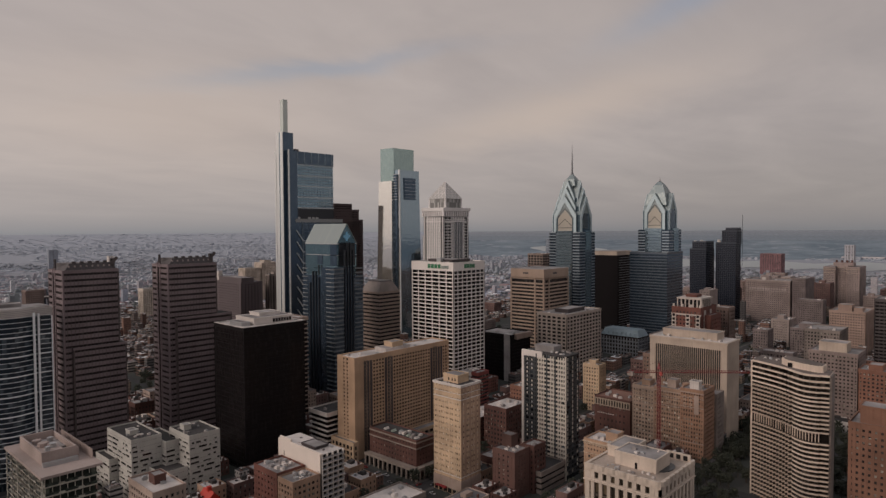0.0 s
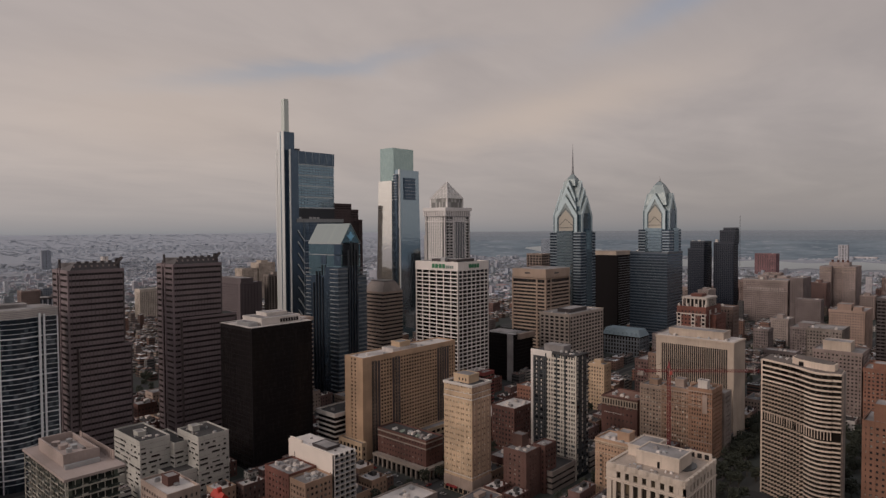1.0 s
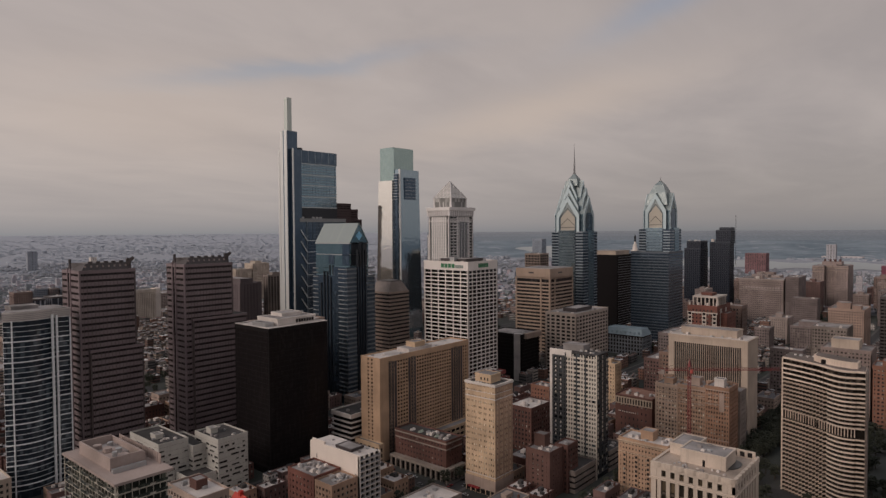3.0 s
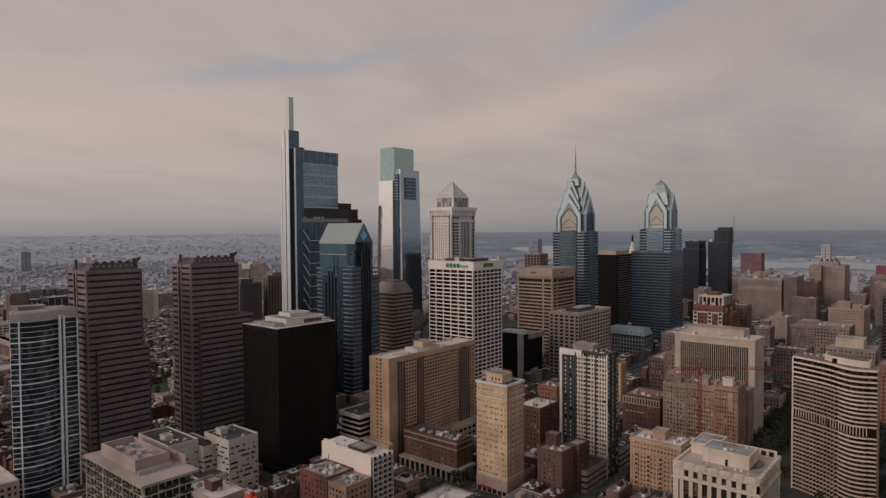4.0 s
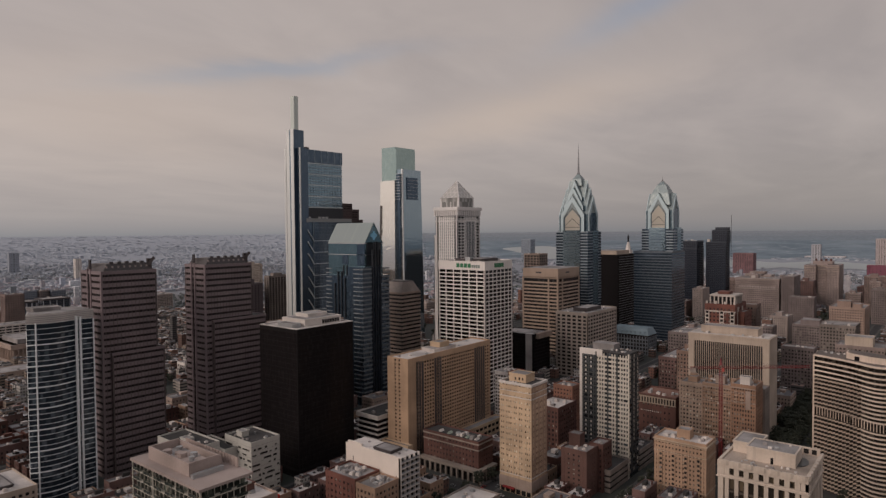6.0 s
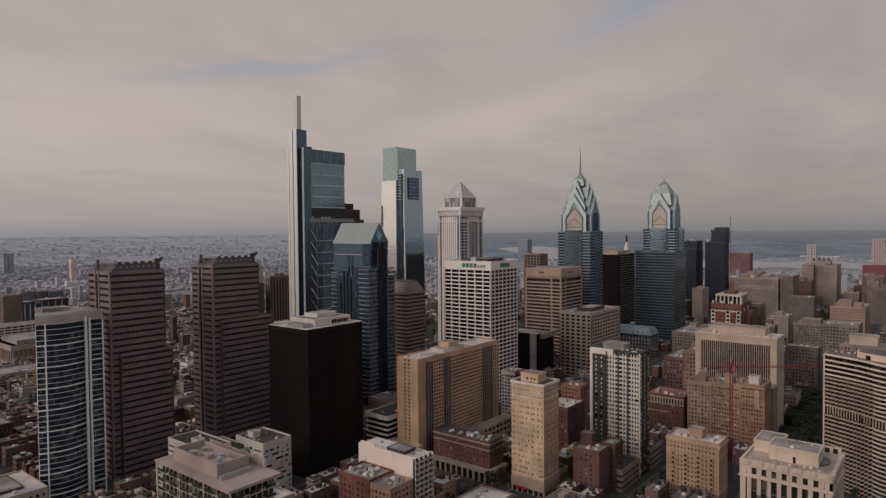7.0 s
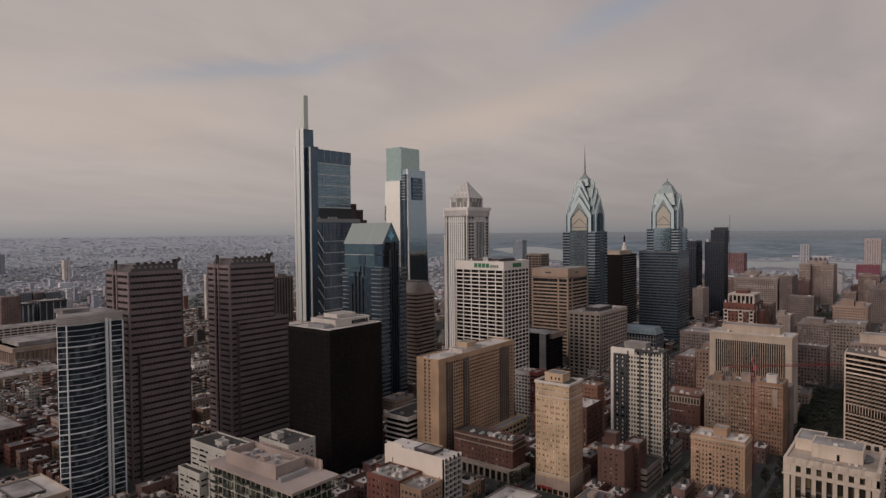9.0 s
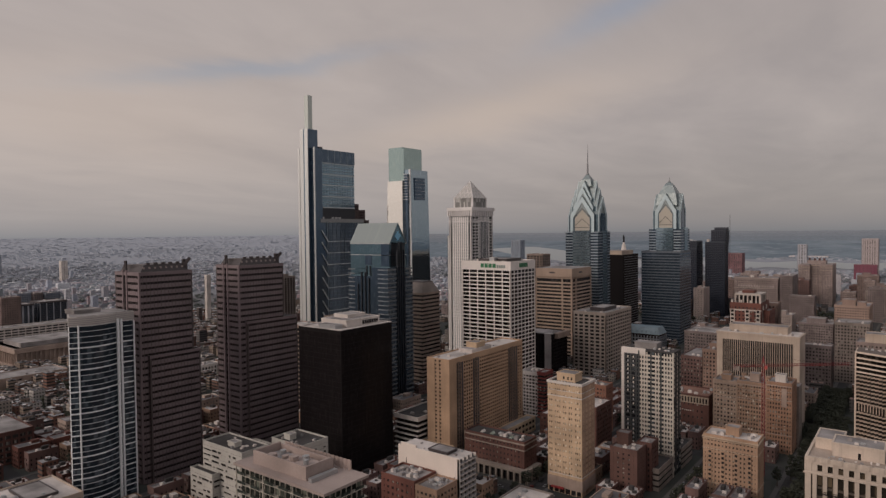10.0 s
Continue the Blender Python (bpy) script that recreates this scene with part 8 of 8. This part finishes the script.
def school_details():
    th = thing_named("red-brown brick school")
    x0, x1, y0, y1 = -362.1, -312.5, 313, 330
    stone = wall("old_pale_stone", (0.29, 0.25, 0.215), 0.85, 0.3)
    part("arcade", Solid().box(x0 - 1, x1 + 4, y0 - 5, y0 - 0.1, 6.6, 8.4).box(x1 + 0.1, x1 + 4, y0 - 0.1, y1, 6.6, 8.4), stone, th, "pale stone arcade")
    repeat("arcade_pier", piece("arcade_pier", stone, -0.7, 0.7, -0.6, 0.6, 0, 6.6), [(x0 + i * 4.9, y0 - 4.3, 0) for i in range(12)] + [(x1 + 3.3, y0 + i * 4.2, 0) for i in range(4)], th)
    part("arcade_wall", Solid().box(x0, x1 + 3, y0 - 3, y0 - 0.1, 0, 6.5), PANE_DARK, th)
    for z, h in ((20.6, 0.7), (24.6, 0.9)):
        part("cornice", Solid().box(x0 - 0.5, x1 + 0.5, y0 - 0.5, y0 + 0.2, z, z + h).box(x1 - 0.2, x1 + 0.5, y0 + 0.2, y1, z, z + h), stone, th)
    green = wall("pale_green_roof_unit", (0.36, 0.42, 0.35), 0.8, 0.3)
    for i in range(5):
        x = x0 + 12 + i * 8
        part("roof_hatch", Solid().gable(x - 1.3, x + 1.3, y0 + 4, y0 + 8, 26.1, 27.6, "y"), green if i % 2 else WHITE, th)


school_details()


def hall_details():
    th = thing_named("long dark brick hall")
    x0, x1, y0 = -268, -236, 482
    pale = wall("pale_hall_stone", (0.36, 0.30, 0.235), 0.85, 0.3)
    part("frieze", Solid().box(x0 - 0.2, x1 + 0.2, y0 - 0.3, y0 + 0.1, 26.4, 27.2).box(x0 - 0.2, x1 + 0.2, y0 - 0.35, y0 + 0.1, 31.4, 32.4), pale, th, "pale stone frieze")
    repeat("frieze_pier", piece("frieze_pier", pale, -0.55, 0.55, -0.3, 0.1, 27.2, 31.4), [(x0 + 0.5 + i * 2.38, y0, 0) for i in range(14)], th)
    part("frieze_window", Solid().box(x0 + 0.3, x1 - 0.3, y0 - 0.12, y0 + 0.05, 27.2, 31.4), PANE_DARK, th)
    for i in range(10):
        part("plaque", Solid().box(x0 + 3 + i * 1.6, x0 + 3.5 + i * 1.6, y0 - 0.25, y0 - 0.1, 19.6, 20.6), WHITE, th, "small white plaque")


hall_details()


def apartment_house_details():
    th = thing_named("thirteen-storey tan brick")
    x0, x1, y0, y1, z1 = -208.1, -176.0, 361.6, 380.5, 39.5
    stone = wall("apartment_trim_stone", (0.50, 0.40, 0.30), 0.85, 0.3)
    for z, d, h in ((z1 - 1.2, 0.7, 0.7), (z1 - 2.4, 0.35, 0.4), (z1 - 8.4, 0.3, 0.4), (9.2, 0.35, 0.5)):
        part("cornice", Solid().box(x0 - d, x1 + d, y0 - d, y0 + 0.2, z, z + h).box(x1 - 0.2, x1 + d, y0 + 0.2, y1, z, z + h), stone, th)
    repeat("bracket", piece("bracket", stone, -0.2, 0.2, -0.6, 0.0, z1 - 2.0, z1 - 1.2), [(x0 + 0.6 + i * 1.28, y0, 0) for i in range(25)], th)
    for i in range(4):
        x = x0 + 4.2 + i * 7.8
        part("oriel", Solid().box(x - 1.1, x + 1.1, y0 - 0.5, y0 + 0.1, 9.7, z1 - 8.6), MATS["apartment_tan_brick"], th)
        repeat("oriel_window", piece("oriel_window", PANE, x - 0.75, x + 0.75, y0 - 0.56, y0 - 0.4, 0, 1.5), [(0, 0, 10.9 + k * 2.95) for k in range(7)], th)


apartment_house_details()


def hotel_details():
    th = thing_named("old tan brick hotel")
    stone = wall("hotel_trim_stone", (0.52, 0.42, 0.33), 0.85, 0.3)
    for x, y, z0, n in ((-227, 475.9, 38, 3), (-222, 475.9, 38, 3), (-217, 475.9, 38, 3), (-208, 475.3, 38, 3), (-202, 475.3, 38, 3), (-196, 475.3, 38, 3), (-188, 474.0, 40, 3), (-183.5, 474.0, 40, 3)):
        for k in range(n):
            part("window_surround", Solid().box(x - 1.0, x + 1.0, y - 0.25, y + 0.1, z0 + k * 3.2, z0 + 0.35 + k * 3.2).box(x - 1.0, x + 1.0, y - 0.25, y + 0.1, z0 + 2.1 + k * 3.2, z0 + 2.5 + k * 3.2), stone, th)
    repeat("lit_window", piece("lit_window", plain("drawn_blind", (0.62, 0.55, 0.45), 0.7), -0.45, 0.45, -0.2, 0.1, 0, 1.3), [(-230 + (i * 37 % 53), 475.2 if (i * 37 % 53) > 18 else 475.9, 6 + 3.2 * (i * 7 % 11) + 1.7) for i in range(42)], th)
    for x, y, w, d, h in ((-224, 490, 3, 2, 4), (-210, 486, 2, 3, 5), (-193, 488, 2.5, 2.5, 4), (-178, 490, 2, 2, 5)):
        part("water_tank", Solid().prism([(x + w * math.cos(q * 0.785), y + w * math.sin(q * 0.785)) for q in range(8)], 51, 51 + h), TAN_BRICK, th)


hotel_details()


def red_roof_workshop():
    th = thing("workshop", "small workshop with a bright red roof", "building")
    x, y = RED_ROOF
    part("wall", Solid().box(x - 6, x + 6, y - 4, y + 4, 0, 9), DARK_BRICK, th)
    red = plain("bright_red_roofing", (0.42, 0.035, 0.022), 0.5, 0.0, 0.15)
    part("roof", Solid().gable(x - 6.4, x + 6.4, y - 4.4, y + 4.4, 9, 14, "x"), red, th, "bright red pitched roof")
    part("cupola", Solid().box(x - 1.2, x + 1.2, y - 1.2, y + 1.2, 13, 16), red, th)


RED_ROOF = (-371.7, 190.1)
red_roof_workshop()


def stone_office_details():
    th = thing_named("broad tan stone office")
    x0, x1, y0, z1 = -390, -314, 1259, 77
    pale = wall("pale_attic_stone", (0.46, 0.40, 0.365), 0.85, 0.2)
    part("cornice", Solid().box(x0 - 1.2, x1 + 1.2, y0 - 1.2, y0 + 0.4, z1 - 1.2, z1 + 0.4).box(x0 - 0.6, x1 + 0.6, y0 - 0.6, y0 + 0.4, z1 - 20, z1 - 19), pale, th)
    repeat("attic_window", piece("attic_window", pale, -1.3, 1.3, -0.5, 0.2, z1 - 17.5, z1 - 13.5), [(x0 + 8 + i * 4.6, y0, 0) for i in range(14)], th)
    part("roof_unit", Solid().box(-366, -352, 1268, 1285, z1, z1 + 7), BUFF_PINK, th)
    part("roof_unit", Solid().box(-362, -356, 1262, 1266, z1, z1 + 5), WHITE, th)


stone_office_details()


# parked and waiting cars on the streets between the towers
def car(i):
    th = thing("car", ("silver", "black", "white", "dark red", "grey")[i] + " saloon car parked at the kerb", "car", "cars on the streets")
    paint = plain("car_paint_%s" % "abcde"[i], ((0.45, 0.45, 0.46), (0.02, 0.02, 0.022), (0.75, 0.74, 0.72), (0.22, 0.02, 0.02), (0.16, 0.165, 0.17))[i], 0.3, 0.2, 0.05)
    part("body", Solid().prism([(-0.9, -2.2), (0.9, -2.2), (0.9, 2.2), (-0.9, 2.2)], 0.35, 0.85, [(-0.86, -2.1), (0.86, -2.1), (0.86, 2.1), (-0.86, 2.1)]), paint, th)
    cabin = part("cabin", Solid().prism([(-0.82, -1.3), (0.82, -1.3), (0.82, 1.0), (-0.82, 1.0)], 0.85, 1.42, [(-0.66, -0.8), (0.66, -0.8), (0.66, 0.5), (-0.66, 0.5)]), PANE_DARK, th, "dark car windows")
    part("roof", Solid().box(-0.66, 0.66, -0.8, 0.5, 1.42, 1.47), paint, cabin)
    wheel = Solid().prism([(0.34 * math.cos(q * 0.785), 0.34 * math.sin(q * 0.785)) for q in range(8)], -0.11, 0.11)
    wheel.v = [(z, x, y + 0.34) for x, y, z in wheel.v]
    me = wheel.mesh("wheel")
    me.materials.append(ROOF_DARK)
    repeat("wheel", me, [(x, y, 0.05) for x in (-0.82, 0.82) for y in (-1.4, 1.4)], th)
    return th


rng = random.Random(77)
CARS = [car(i) for i in range(5)]
kerbs = [(-221 + (2.2 if i % 2 else -2.2), 250 + i * 8.6, 0) for i in range(22)] + [(-300 + (3.4 if i % 2 else -3.4), 262 + i * 7.2, 0) for i in range(12)] + [(-390 + i * 11.5, 299 + (2.6 if i % 2 else -2.6), 90) for i in range(14)]
for i, (x, y, turn) in enumerate(kerbs):
    m = pose(x, y + rng.uniform(-1.5, 1.5), 0.05, 0, 0, turn)
    if i < 5:
        CARS[i].matrix_basis = m
    else:
        copy_thing(CARS[rng.randrange(5)], m)
